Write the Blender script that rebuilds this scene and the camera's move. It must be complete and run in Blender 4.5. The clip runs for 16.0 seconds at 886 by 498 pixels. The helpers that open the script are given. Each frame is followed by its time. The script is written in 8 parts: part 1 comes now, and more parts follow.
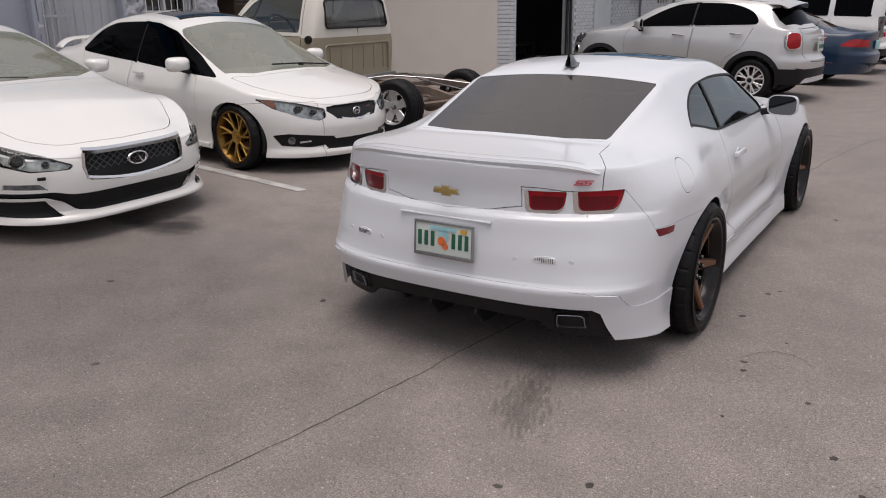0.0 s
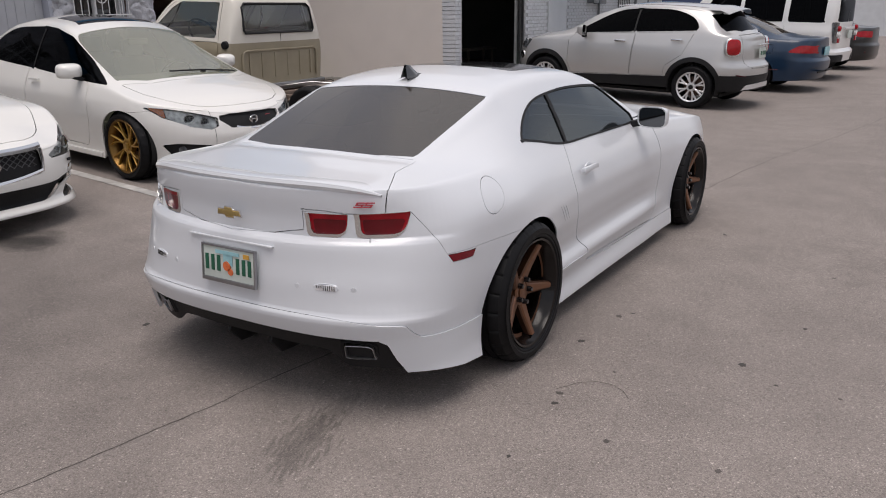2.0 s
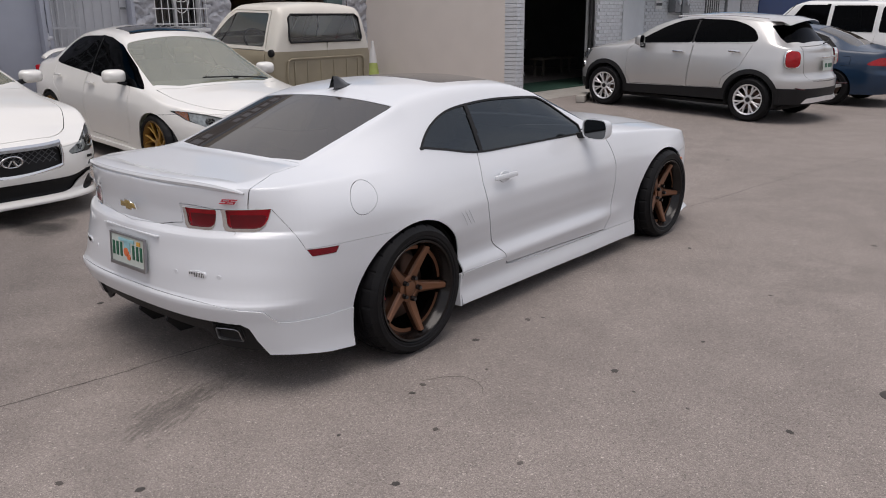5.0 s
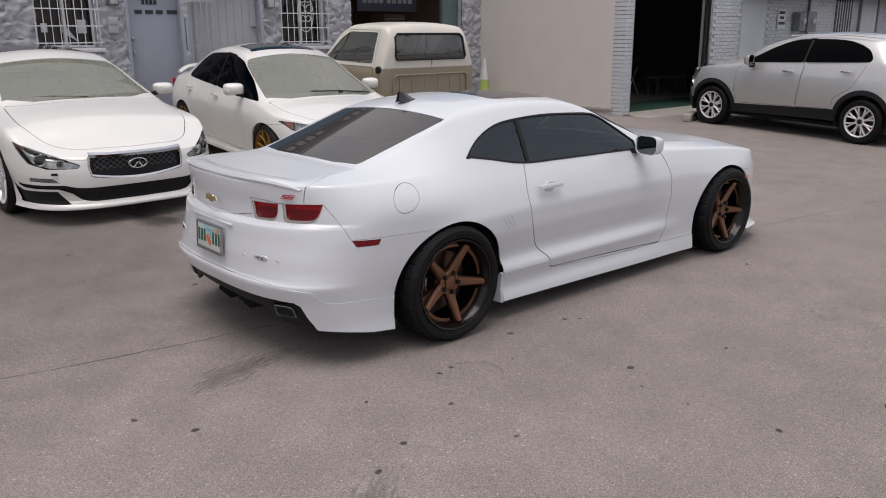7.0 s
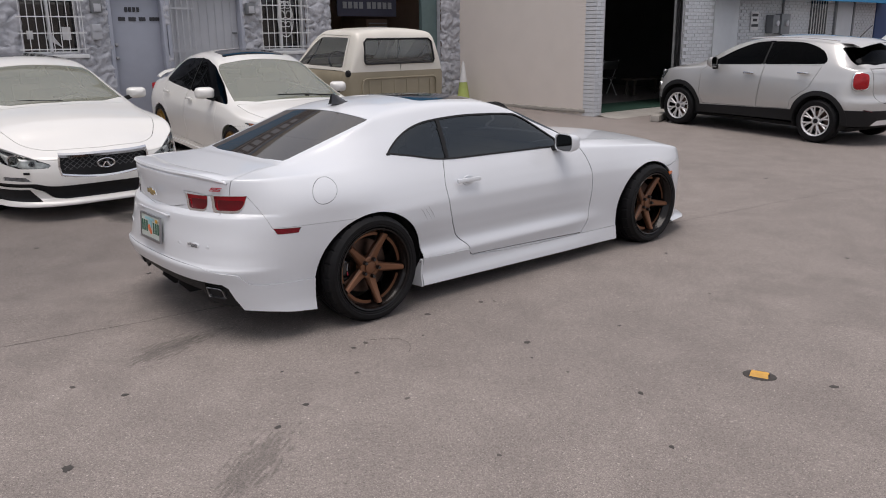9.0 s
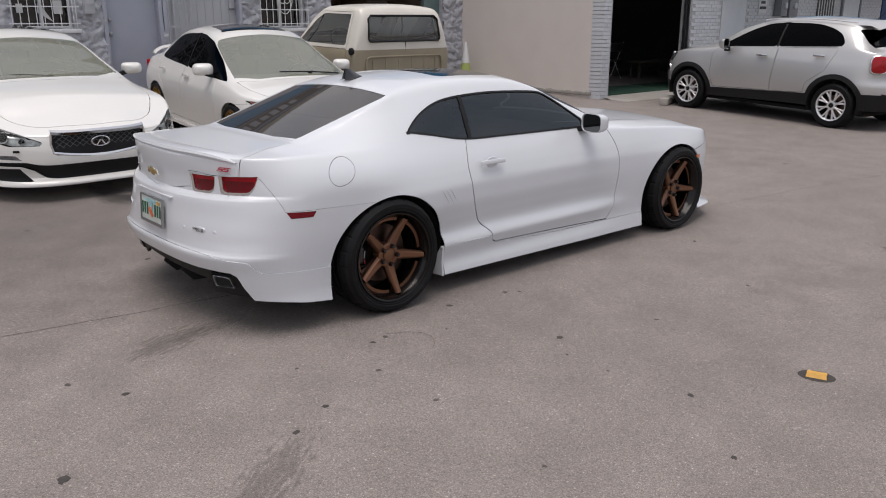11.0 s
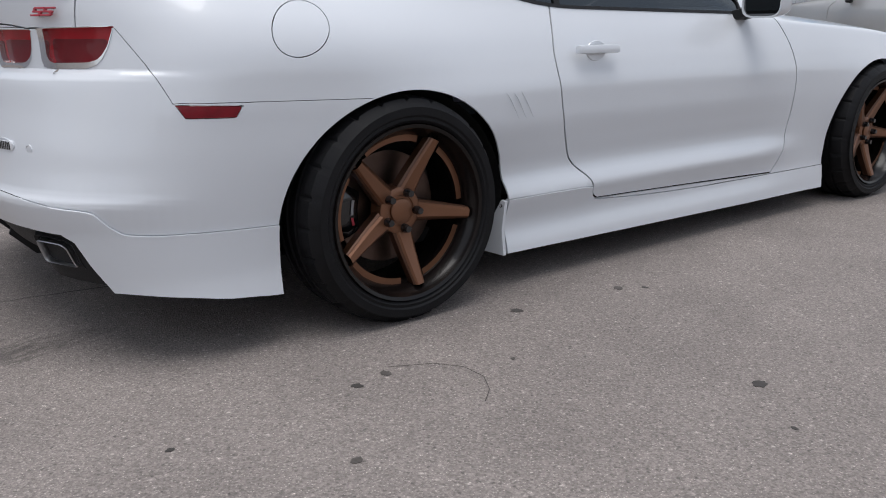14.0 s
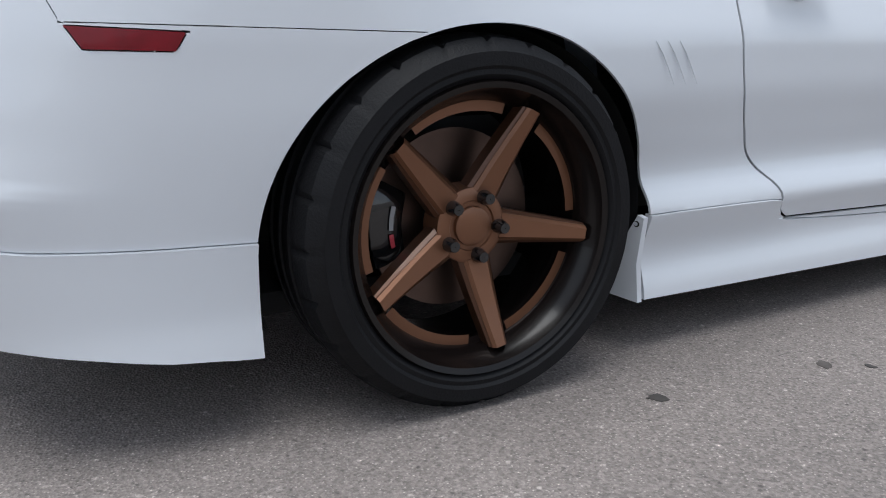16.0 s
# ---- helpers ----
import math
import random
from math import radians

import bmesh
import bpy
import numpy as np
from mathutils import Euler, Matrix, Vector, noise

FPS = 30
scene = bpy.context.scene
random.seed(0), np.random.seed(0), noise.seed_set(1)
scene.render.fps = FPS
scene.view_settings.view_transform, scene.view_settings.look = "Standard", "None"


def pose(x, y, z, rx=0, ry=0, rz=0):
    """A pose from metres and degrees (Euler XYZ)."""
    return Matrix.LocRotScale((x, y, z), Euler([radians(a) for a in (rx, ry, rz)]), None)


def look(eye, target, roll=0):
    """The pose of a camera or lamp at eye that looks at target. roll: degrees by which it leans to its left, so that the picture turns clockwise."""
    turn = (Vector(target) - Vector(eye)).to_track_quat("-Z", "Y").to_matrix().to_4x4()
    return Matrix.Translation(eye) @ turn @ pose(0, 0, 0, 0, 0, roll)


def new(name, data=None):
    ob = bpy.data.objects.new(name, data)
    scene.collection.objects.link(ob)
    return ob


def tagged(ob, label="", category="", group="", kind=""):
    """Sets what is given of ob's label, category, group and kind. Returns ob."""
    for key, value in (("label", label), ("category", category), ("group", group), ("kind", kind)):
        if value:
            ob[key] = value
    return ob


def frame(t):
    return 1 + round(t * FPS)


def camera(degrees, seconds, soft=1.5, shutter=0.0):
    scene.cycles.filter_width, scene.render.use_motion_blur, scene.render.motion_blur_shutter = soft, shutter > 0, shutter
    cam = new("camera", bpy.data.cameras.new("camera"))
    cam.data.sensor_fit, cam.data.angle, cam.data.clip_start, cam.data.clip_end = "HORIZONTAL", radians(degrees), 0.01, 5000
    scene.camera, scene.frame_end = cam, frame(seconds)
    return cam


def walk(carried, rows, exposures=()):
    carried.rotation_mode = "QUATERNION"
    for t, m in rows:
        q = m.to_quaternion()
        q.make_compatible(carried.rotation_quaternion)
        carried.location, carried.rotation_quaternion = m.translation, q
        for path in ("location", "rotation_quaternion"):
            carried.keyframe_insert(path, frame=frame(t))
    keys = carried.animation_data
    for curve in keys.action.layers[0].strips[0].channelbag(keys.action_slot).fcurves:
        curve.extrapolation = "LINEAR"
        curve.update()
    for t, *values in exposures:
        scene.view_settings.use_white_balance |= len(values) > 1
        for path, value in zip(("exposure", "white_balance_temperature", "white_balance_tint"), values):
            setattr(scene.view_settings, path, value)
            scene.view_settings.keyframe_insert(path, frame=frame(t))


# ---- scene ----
from mathutils.bvhtree import BVHTree

cam = camera(58.4, 16.0, 1.0)
PATH = [
    (0, (1.771, -3.766, 1.57), (0.748, -2.152, 0.982), -0.8),
    (0.5, (1.854, -3.569, 1.582), (0.842, -1.947, 0.995), -0.8),
    (1, (1.972, -3.423, 1.585), (0.963, -1.799, 0.999), -0.8),
    (1.5, (2.201, -3.283, 1.589), (1.196, -1.655, 1.007), -0.9),
    (2, (2.347, -3.128, 1.581), (1.343, -1.498, 1.0), -0.6),
    (2.5, (2.428, -2.923, 1.57), (1.426, -1.296, 0.979), -0.5),
    (3, (2.574, -2.76, 1.559), (1.526, -1.162, 0.971), -0.7),
    (3.5, (2.746, -2.716, 1.568), (1.681, -1.127, 0.984), -0.6),
    (4, (2.979, -2.793, 1.587), (1.888, -1.22, 1.009), -0.4),
    (4.5, (3.178, -2.765, 1.608), (2.05, -1.217, 1.033), -0.8),
    (5, (3.36, -2.73, 1.616), (2.126, -1.261, 1.054), -0.5),
    (5.2, (3.412, -2.728, 1.607), (2.005, -1.407, 1.082), -0.7),
    (7.3, (4.093, -2.748, 1.646), (2.624, -1.494, 1.13), -0.5),
    (7.5, (4.168, -2.76, 1.634), (2.695, -1.506, 1.124), -0.6),
    (8, (4.334, -2.807, 1.64), (2.866, -1.549, 1.13), -0.5),
    (8.5, (4.495, -2.781, 1.664), (3.028, -1.522, 1.153), -0.6),
    (9, (4.651, -2.652, 1.671), (3.18, -1.399, 1.155), -0.7),
    (9.2, (4.67, -2.608, 1.663), (3.201, -1.356, 1.141), -0.5),
    (11.3, (4.118, -2.556, 1.563), (2.668, -1.296, 1.007), -0.1),
    (11.5, (3.999, -2.423, 1.501), (2.541, -1.17, 0.95), -0.2),
    (12, (3.721, -2.215, 1.405), (2.263, -0.964, 0.847), -0.1),
    (12.5, (3.365, -1.949, 1.276), (1.908, -0.698, 0.716), -0.1),
    (13, (3.107, -1.676, 1.102), (1.65, -0.423, 0.545), -0.1),
    (13.5, (2.893, -1.434, 0.945), (1.414, -0.206, 0.393), -0.1),
    (14, (2.701, -1.258, 0.843), (1.172, -0.089, 0.299), -0.3),
    (14.5, (2.543, -1.057, 0.763), (0.864, -0.103, 0.242), -0.4),
    (15, (2.359, -0.88, 0.746), (0.665, 0.042, 0.215), 0.0),
    (15.5, (2.166, -0.784, 0.69), (0.476, 0.146, 0.16), 0.1),
    (16, (2.015, -0.699, 0.652), (0.326, 0.236, 0.131), 0.1),
]
walk(cam, [(t, look(eye, target, roll)) for t, eye, target, roll in PATH],
     [(0, 0.0, 6750, 15), (3.5, 0.0, 6650, 14), (9, 0.05, 6650, 14), (12.5, 0.02, 6480, 12), (14, 0.08, 6220, 10), (15, 0.2, 6050, 8), (16, 0.34, 5980, 7)])

# ---- light: bright hazy sky, soft sun ----
SUN_ELEV, SUN_AZ = 80.0, 158.0  # degrees; azimuth from +y towards +x
world = bpy.data.worlds.new("sky")
scene.world = world
world.use_nodes = True
wn, wl = world.node_tree.nodes, world.node_tree.links
sky = wn.new("ShaderNodeTexSky")
sky.sky_type = "NISHITA"
sky.sun_disc = False
sky.sun_elevation, sky.sun_rotation = radians(SUN_ELEV), radians(SUN_AZ)
sky.air_density, sky.dust_density, sky.ozone_density = 1.0, 3.0, 1.0
haze = wn.new("ShaderNodeMixRGB")
haze.inputs[0].default_value = 0.72
cloud, tone = wn.new("ShaderNodeTexNoise"), wn.new("ShaderNodeValToRGB")
cloud.inputs["Scale"].default_value, cloud.inputs["Detail"].default_value, cloud.inputs["Roughness"].default_value = 3.2, 7, 0.55
tone.color_ramp.elements[0].position, tone.color_ramp.elements[1].position = 0.40, 0.62
tone.color_ramp.elements[0].color, tone.color_ramp.elements[1].color = (0.56, 0.60, 0.68, 1), (0.86, 0.855, 0.85, 1)
glow = wn.new("ShaderNodeVectorMath")
glow.operation = "SCALE"
glow.inputs["Scale"].default_value = 10.0
wl.new(cloud.outputs["Fac"], tone.inputs[0])
wl.new(tone.outputs[0], glow.inputs[0])
wl.new(glow.outputs[0], haze.inputs[2])
wl.new(sky.outputs[0], haze.inputs[1])
wl.new(haze.outputs[0], wn["Background"].inputs[0])
wn["Background"].inputs[1].default_value = 0.108
sun_data = bpy.data.lights.new("sun", "SUN")
sun_data.energy, sun_data.angle, sun_data.color = 2.0, radians(44), (1.0, 0.955, 0.905)
sun = new("sun", sun_data)
a, e = radians(SUN_AZ), radians(SUN_ELEV)
sun.matrix_world = look((0, 0, 30), (-30 * math.sin(a) * math.cos(e), -30 * math.cos(a) * math.cos(e), 30 - 30 * math.sin(e)))
scene.view_settings.exposure = 0.0

# ---- materials ----
MATS = {}


def mat(name, color=(0.8, 0.8, 0.8), rough=0.5, metal=0.0, coat=0.0, var=0.0, scale=8.0, bump=0.0, bscale=60.0, emit=0.0, spec=0.5, dirt=0.0, per=0.0):
    """A principled material with two scales of colour change and fine relief, in object space."""
    m = bpy.data.materials.new(name)
    m.use_nodes = True
    n, l = m.node_tree.nodes, m.node_tree.links
    p = n["Principled BSDF"]
    p.inputs["Base Color"].default_value = (*color, 1)
    p.inputs["Roughness"].default_value, p.inputs["Metallic"].default_value = rough, metal
    p.inputs["Coat Weight"].default_value, p.inputs["Coat Roughness"].default_value = coat, 0.04
    p.inputs["Specular IOR Level"].default_value = spec
    if var or bump or dirt or per:
        tc = n.new("ShaderNodeTexCoord")
        big, small = n.new("ShaderNodeTexNoise"), n.new("ShaderNodeTexNoise")
        big.inputs["Scale"].default_value, small.inputs["Scale"].default_value = scale * 0.25, scale
        big.inputs["Detail"].default_value, small.inputs["Detail"].default_value = 4, 6
        for t in (big, small):
            l.new(tc.outputs["Object"], t.inputs["Vector"])
        add = n.new("ShaderNodeMath")
        add.operation = "ADD"
        l.new(big.outputs["Fac"], add.inputs[0])
        l.new(small.outputs["Fac"], add.inputs[1])
        span = n.new("ShaderNodeMapRange")
        span.inputs["From Min"].default_value, span.inputs["From Max"].default_value = 0.65, 1.35
        span.inputs["To Min"].default_value, span.inputs["To Max"].default_value = 1 - var - dirt, 1 + var
        l.new(add.outputs[0], span.inputs["Value"])
        factor = span.outputs[0]
        if per:
            info = n.new("ShaderNodeObjectInfo")
            each = n.new("ShaderNodeMapRange")
            each.inputs["To Min"].default_value, each.inputs["To Max"].default_value = 1 - per, 1 + per
            l.new(info.outputs["Random"], each.inputs["Value"])
            times = n.new("ShaderNodeMath")
            times.operation = "MULTIPLY"
            l.new(factor, times.inputs[0])
            l.new(each.outputs[0], times.inputs[1])
            factor = times.outputs[0]
        mul = n.new("ShaderNodeVectorMath")
        mul.operation = "SCALE"
        mul.inputs[0].default_value = color
        l.new(factor, mul.inputs["Scale"])
        l.new(mul.outputs[0], p.inputs["Base Color"])
        if bump:
            fine, b = n.new("ShaderNodeTexNoise"), n.new("ShaderNodeBump")
            fine.inputs["Scale"].default_value, fine.inputs["Detail"].default_value = bscale, 5
            l.new(tc.outputs["Object"], fine.inputs["Vector"])
            b.inputs["Strength"].default_value, b.inputs["Distance"].default_value = bump, 0.01
            l.new(fine.outputs["Fac"], b.inputs["Height"])
            l.new(b.outputs[0], p.inputs["Normal"])
    if emit:
        p.inputs["Emission Color"].default_value = (*color, 1)
        p.inputs["Emission Strength"].default_value = emit
    MATS[name] = m
    return m


def glass_mat(name, tint, rough=0.02, ior=1.85, sky_film=0.0, film_color=(0.54, 0.58, 0.50), sheen=(0.8, 0.8, 0.8)):
    """Tinted car glass: a clear mirror-like coat over a see-through tint; an optional pale layer stands in for
    reflected sky.
    """
    m = bpy.data.materials.new(name)
    m.use_nodes = True
    n, l = m.node_tree.nodes, m.node_tree.links
    n.remove(n["Principled BSDF"])
    clear, gloss, mix, fres = (n.new("ShaderNode" + k) for k in ("BsdfTransparent", "BsdfGlossy", "MixShader", "Fresnel"))
    clear.inputs[0].default_value = (*tint, 1)
    gloss.inputs["Color"].default_value, gloss.inputs["Roughness"].default_value = (*sheen, 1), rough
    fres.inputs["IOR"].default_value = ior
    l.new(fres.outputs[0], mix.inputs[0])
    l.new(clear.outputs[0], mix.inputs[1])
    l.new(gloss.outputs[0], mix.inputs[2])
    last = mix
    # Flat pale colour laid over the glass to paint in the sky's reflection.
    if sky_film:
        last, film = n.new("ShaderNodeMixShader"), n.new("ShaderNodeBsdfDiffuse")
        film.inputs[0].default_value = (*film_color, 1)
        last.inputs[0].default_value = sky_film
        l.new(mix.outputs[0], last.inputs[1])
        l.new(film.outputs[0], last.inputs[2])
    l.new(last.outputs[0], n["Material Output"].inputs[0])
    MATS[name] = m
    return m


PAINT = mat("white car paint", (0.655, 0.678, 0.710), 0.30, coat=0.75, var=0.012, scale=3)
PEARL = mat("pearl white car paint", (0.73, 0.72, 0.69), 0.28, coat=1.0, var=0.012, scale=3)
MESHGREY = mat("dark grey grille mesh", (0.10, 0.10, 0.105), 0.3, metal=0.4, coat=0.5, var=0.1)
TAILRED = mat("bright red lamp lens", (0.32, 0.006, 0.010), 0.25, coat=0.5, spec=0.2, var=0.25, scale=20)
SILVER = mat("silver car paint", (0.525, 0.523, 0.518), 0.36, metal=0.55, coat=1.0, var=0.02, scale=3)
NAVY = mat("dark blue car paint", (0.004, 0.024, 0.060), 0.3, coat=0.3, var=0.05, scale=3)
SUVWHITE = mat("plain white car paint", (0.74, 0.74, 0.73), 0.3, coat=1.0, var=0.012, scale=3)
CHARCOAL = mat("charcoal car paint", (0.007, 0.0075, 0.008), 0.3, coat=0.5, var=0.05, scale=3)
REDPAINT = mat("red car paint", (0.35, 0.035, 0.02), 0.3, coat=1.0, var=0.05, scale=3)
CREAM = mat("cream truck paint", (0.64, 0.61, 0.545), 0.42, coat=0.4, var=0.05, scale=3)
OCHRE = mat("dull ochre truck paint", (0.29, 0.25, 0.175), 0.5, coat=0.2, var=0.12, scale=4)
PLASTIC = mat("black plastic trim", (0.012, 0.012, 0.013), 0.55, spec=0.25, var=0.1, bump=0.1, bscale=300)
GLOSSBLACK = mat("gloss black trim", (0.01, 0.01, 0.011), 0.12, coat=0.6, var=0.02)
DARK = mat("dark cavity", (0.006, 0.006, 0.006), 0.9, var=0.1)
RUBBER = mat("tyre rubber", (0.0068, 0.0068, 0.0078), 0.55, spec=0.2, var=0.2, scale=14, bump=0.15, bscale=220)
CHROME = mat("chrome", (0.78, 0.78, 0.78), 0.12, metal=1.0, var=0.03)
DISC = mat("worn brake disc", (0.135, 0.095, 0.08), 0.36, metal=1.0, var=0.35, scale=9)
STEEL = mat("brushed steel", (0.36, 0.36, 0.37), 0.32, metal=1.0, var=0.1, scale=20)
ALLOY = mat("silver alloy", (0.74, 0.74, 0.75), 0.3, metal=0.6, coat=0.4, var=0.05)
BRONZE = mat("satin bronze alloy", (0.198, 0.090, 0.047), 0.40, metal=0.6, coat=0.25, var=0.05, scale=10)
# The spokes' own bronze again, darkened to put shade on their bevels.
BRONZE_SHADED = mat("shaded bronze edge", (0.105, 0.048, 0.026), 0.35, metal=0.6, coat=0.3, var=0.05, scale=10)
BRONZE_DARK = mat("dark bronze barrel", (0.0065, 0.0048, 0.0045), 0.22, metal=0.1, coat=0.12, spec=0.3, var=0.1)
GOLDALLOY = mat("gold alloy", (0.50, 0.29, 0.065), 0.3, metal=0.85, coat=0.4, var=0.05)
# Wheel gold with the shade inside the barrel put into its colour.
GOLD_SHADED = mat("shaded gold barrel", (0.20, 0.11, 0.03), 0.35, metal=0.8, var=0.1)
REDREFL = mat("red reflector", (0.17, 0.003, 0.010), 0.25, coat=0.2, spec=0.3, var=0.2, scale=40)
LAMPBOWL = mat("lamp bowl", (0.80, 0.81, 0.84), 0.25, metal=0.35, var=0.55, scale=26)
REDLENS = mat("red lamp lens", (0.33, 0.004, 0.011), 0.3, coat=0.5, spec=0.1, var=0.25, scale=20)
REDMID = mat("deep red lamp lens", (0.12, 0.002, 0.006), 0.3, coat=0.4, spec=0.2, var=0.2, scale=20)
REDDARK = mat("dark red lamp lens", (0.045, 0.001, 0.003), 0.3, coat=0.4, spec=0.25, var=0.2, scale=20)
ORANGE = mat("orange lamp lens", (0.75, 0.16, 0.02), 0.15, coat=1.0, var=0.15, scale=20)
CLEARLENS = mat("clear lamp lens", (0.13, 0.14, 0.15), 0.1, metal=0.4, coat=1.0, var=0.75, scale=22)
REFLWHITE = mat("white reflector", (0.72, 0.72, 0.72), 0.2, coat=1.0, var=0.25, scale=60)
GLASS = glass_mat("tinted glass", (0.10, 0.11, 0.12), ior=1.85, sheen=(0.72, 0.79, 0.83))
GLASSREAR = glass_mat("dark tinted glass", (0.06, 0.055, 0.05), ior=2.0, sky_film=0.055, film_color=(0.60, 0.52, 0.45))
GLASSCLEAR = glass_mat("windscreen glass", (0.60, 0.64, 0.55), ior=2.3, sky_film=0.23, film_color=(0.58, 0.60, 0.49))
GLASSTHIN = glass_mat("plain window glass", (0.78, 0.80, 0.77), ior=1.6)
GLASSOLD = glass_mat("old smoky window glass", (0.66, 0.70, 0.68), ior=1.9, sky_film=0.06, film_color=(0.60, 0.60, 0.58))
GLASSBLACK = glass_mat("black tinted glass", (0.012, 0.012, 0.014), rough=0.06, ior=1.2, sheen=(0.5, 0.52, 0.56))
CABIN = mat("grey cabin lining", (0.10, 0.10, 0.095), 0.85, var=0.1)
CABINLIGHT = mat("pale cabin lining", (0.34, 0.34, 0.30), 0.85, var=0.1)
SEATMAT = mat("black seat leather", (0.02, 0.02, 0.02), 0.5, var=0.1, bump=0.1)
EMBLEMGOLD = mat("gold emblem", (0.55, 0.42, 0.17), 0.25, metal=0.8, var=0.1, scale=30)
BADGERED = mat("red badge", (0.42, 0.03, 0.05), 0.3, coat=0.5, var=0.1)
PLATEWHITE = mat("number plate white", (0.55, 0.60, 0.56), 0.4, var=0.05, scale=20)
PLATEGREEN = mat("number plate green", (0.01, 0.10, 0.055), 0.4, var=0.05, scale=30)
PLATEORANGE = mat("number plate orange", (0.70, 0.16, 0.05), 0.4, var=0.1, scale=30)
PLATEBLUE = mat("number plate pale blue", (0.30, 0.55, 0.60), 0.4, var=0.1, scale=30)
YELLOW = mat("yellow plastic", (0.58, 0.31, 0.05), 0.5, var=0.15, scale=30)
LETTER_GREY = mat("grey lettering", (0.30, 0.30, 0.31), 0.5, var=0.05)
MIRROR = mat("mirror glass", (0.13, 0.135, 0.14), 0.03, metal=1.0)


# ---- shaping tools ----
def curve(*keys):
    """A smooth, monotone run through (position, value) keys; numbers or arrays."""
    x, v = (np.array(k, float) for k in zip(*keys))
    h, d = np.diff(x), np.diff(v) / np.diff(x)
    m = np.zeros(len(x))
    for i in range(1, len(x) - 1):
        if d[i - 1] * d[i] > 0:
            w1, w2 = 2 * h[i] + h[i - 1], h[i] + 2 * h[i - 1]
            m[i] = (w1 + w2) / (w1 / d[i - 1] + w2 / d[i])
    if len(x) > 2:
        m[0], m[-1] = d[0], d[-1]
    else:
        m[:] = d[0]

    def at(p):
        p = np.clip(np.asarray(p, float), x[0], x[-1])
        i = np.clip(np.searchsorted(x, p) - 1, 0, len(x) - 2)
        t = (p - x[i]) / h[i]
        return (2 * t**3 - 3 * t**2 + 1) * v[i] + (t**3 - 2 * t**2 + t) * h[i] * m[i] + (3 * t**2 - 2 * t**3) * v[i + 1] + (t**3 - t**2) * h[i] * m[i + 1]

    return at


def thickened(bm, t):
    """Gives a skin its inner face and its own, sharp-edged rim."""
    bm.normal_update()
    bm.verts.index_update()
    n = len(bm.verts)
    co = [v.co.copy() for v in bm.verts]
    co += [v.co - v.normal * t for v in bm.verts]
    faces = [[v.index for v in f.verts] for f in bm.faces]
    faces += [[v.index + n for v in reversed(f.verts)] for f in bm.faces]
    for f in bm.faces:
        for l in f.loops:
            if l.edge.is_boundary:
                a, b = l.vert.index, l.link_loop_next.vert.index
                k = len(co)
                co += [co[a], co[b], co[n + b], co[n + a]]
                faces.append([k + 1, k, k + 3, k + 2])
    me = bpy.data.meshes.new("tmp")
    me.from_pydata([tuple(c) for c in co], [], faces)
    out = bmesh.new()
    out.from_mesh(me)
    bpy.data.meshes.remove(me)
    return out


def part(name, bm, material, parent=None, label="", smooth=35, thick=0.0, free=True):
    """Links a bmesh as one mesh object under a thing or a part."""
    if thick:
        whole = thickened(bm, thick)
        if free:
            bm.free()
        bm, free = whole, True
    me = bpy.data.meshes.new(name)
    bm.to_mesh(me)
    if free:
        bm.free()
    for one in material if isinstance(material, (list, tuple)) else [material]:
        me.materials.append(one)
    if smooth:
        me.shade_smooth()
        if smooth < 180:
            me.set_sharp_from_angle(angle=radians(smooth))
    ob = new(name, me)
    if parent is not None:
        ob.parent = parent
    return tagged(ob, label) if label else ob


def thing(name, m, label, category, group="", kind=""):
    ob = new(name)
    ob.empty_display_size = 0.2
    ob.matrix_world = m
    return tagged(ob, label, category, group, kind)


def from_grid(rows, flip=False, wrap=False):
    """A bmesh from rows of points."""
    rows = np.asarray(rows, float)
    nu, nv = rows.shape[:2]
    bm = bmesh.new()
    vs = [bm.verts.new(p) for p in rows.reshape(-1, 3)]
    for i in range(nu if wrap else nu - 1):
        for j in range(nv - 1):
            k = (i + 1) % nu
            f = [vs[i * nv + j], vs[k * nv + j], vs[k * nv + j + 1], vs[i * nv + j + 1]]
            bm.faces.new(f[::-1] if flip else f)
    return bm


def add_box(bm, c, s, m=None, bevel=0.0):
    """Adds a box of centre c and size s, turned by m, with softened edges."""
    b2 = bmesh.new()
    bmesh.ops.create_cube(b2, size=1, matrix=Matrix.Diagonal((*s, 1)))
    if bevel:
        bmesh.ops.bevel(b2, geom=b2.edges[:], offset=bevel, segments=2, profile=0.6, affect="EDGES")
    bmesh.ops.transform(b2, matrix=(m or Matrix()) if c is None else Matrix.Translation(c) @ (m or Matrix()), verts=b2.verts)
    me = bpy.data.meshes.new("tmp")
    b2.to_mesh(me)
    b2.free()
    bm.from_mesh(me)
    bpy.data.meshes.remove(me)
    return bm


def box(c, s, m=None, bevel=0.0):
    return add_box(bmesh.new(), c, s, m, bevel)


def join(bm, other):
    me = bpy.data.meshes.new("tmp")
    other.to_mesh(me)
    other.free()
    bm.from_mesh(me)
    bpy.data.meshes.remove(me)
    return bm


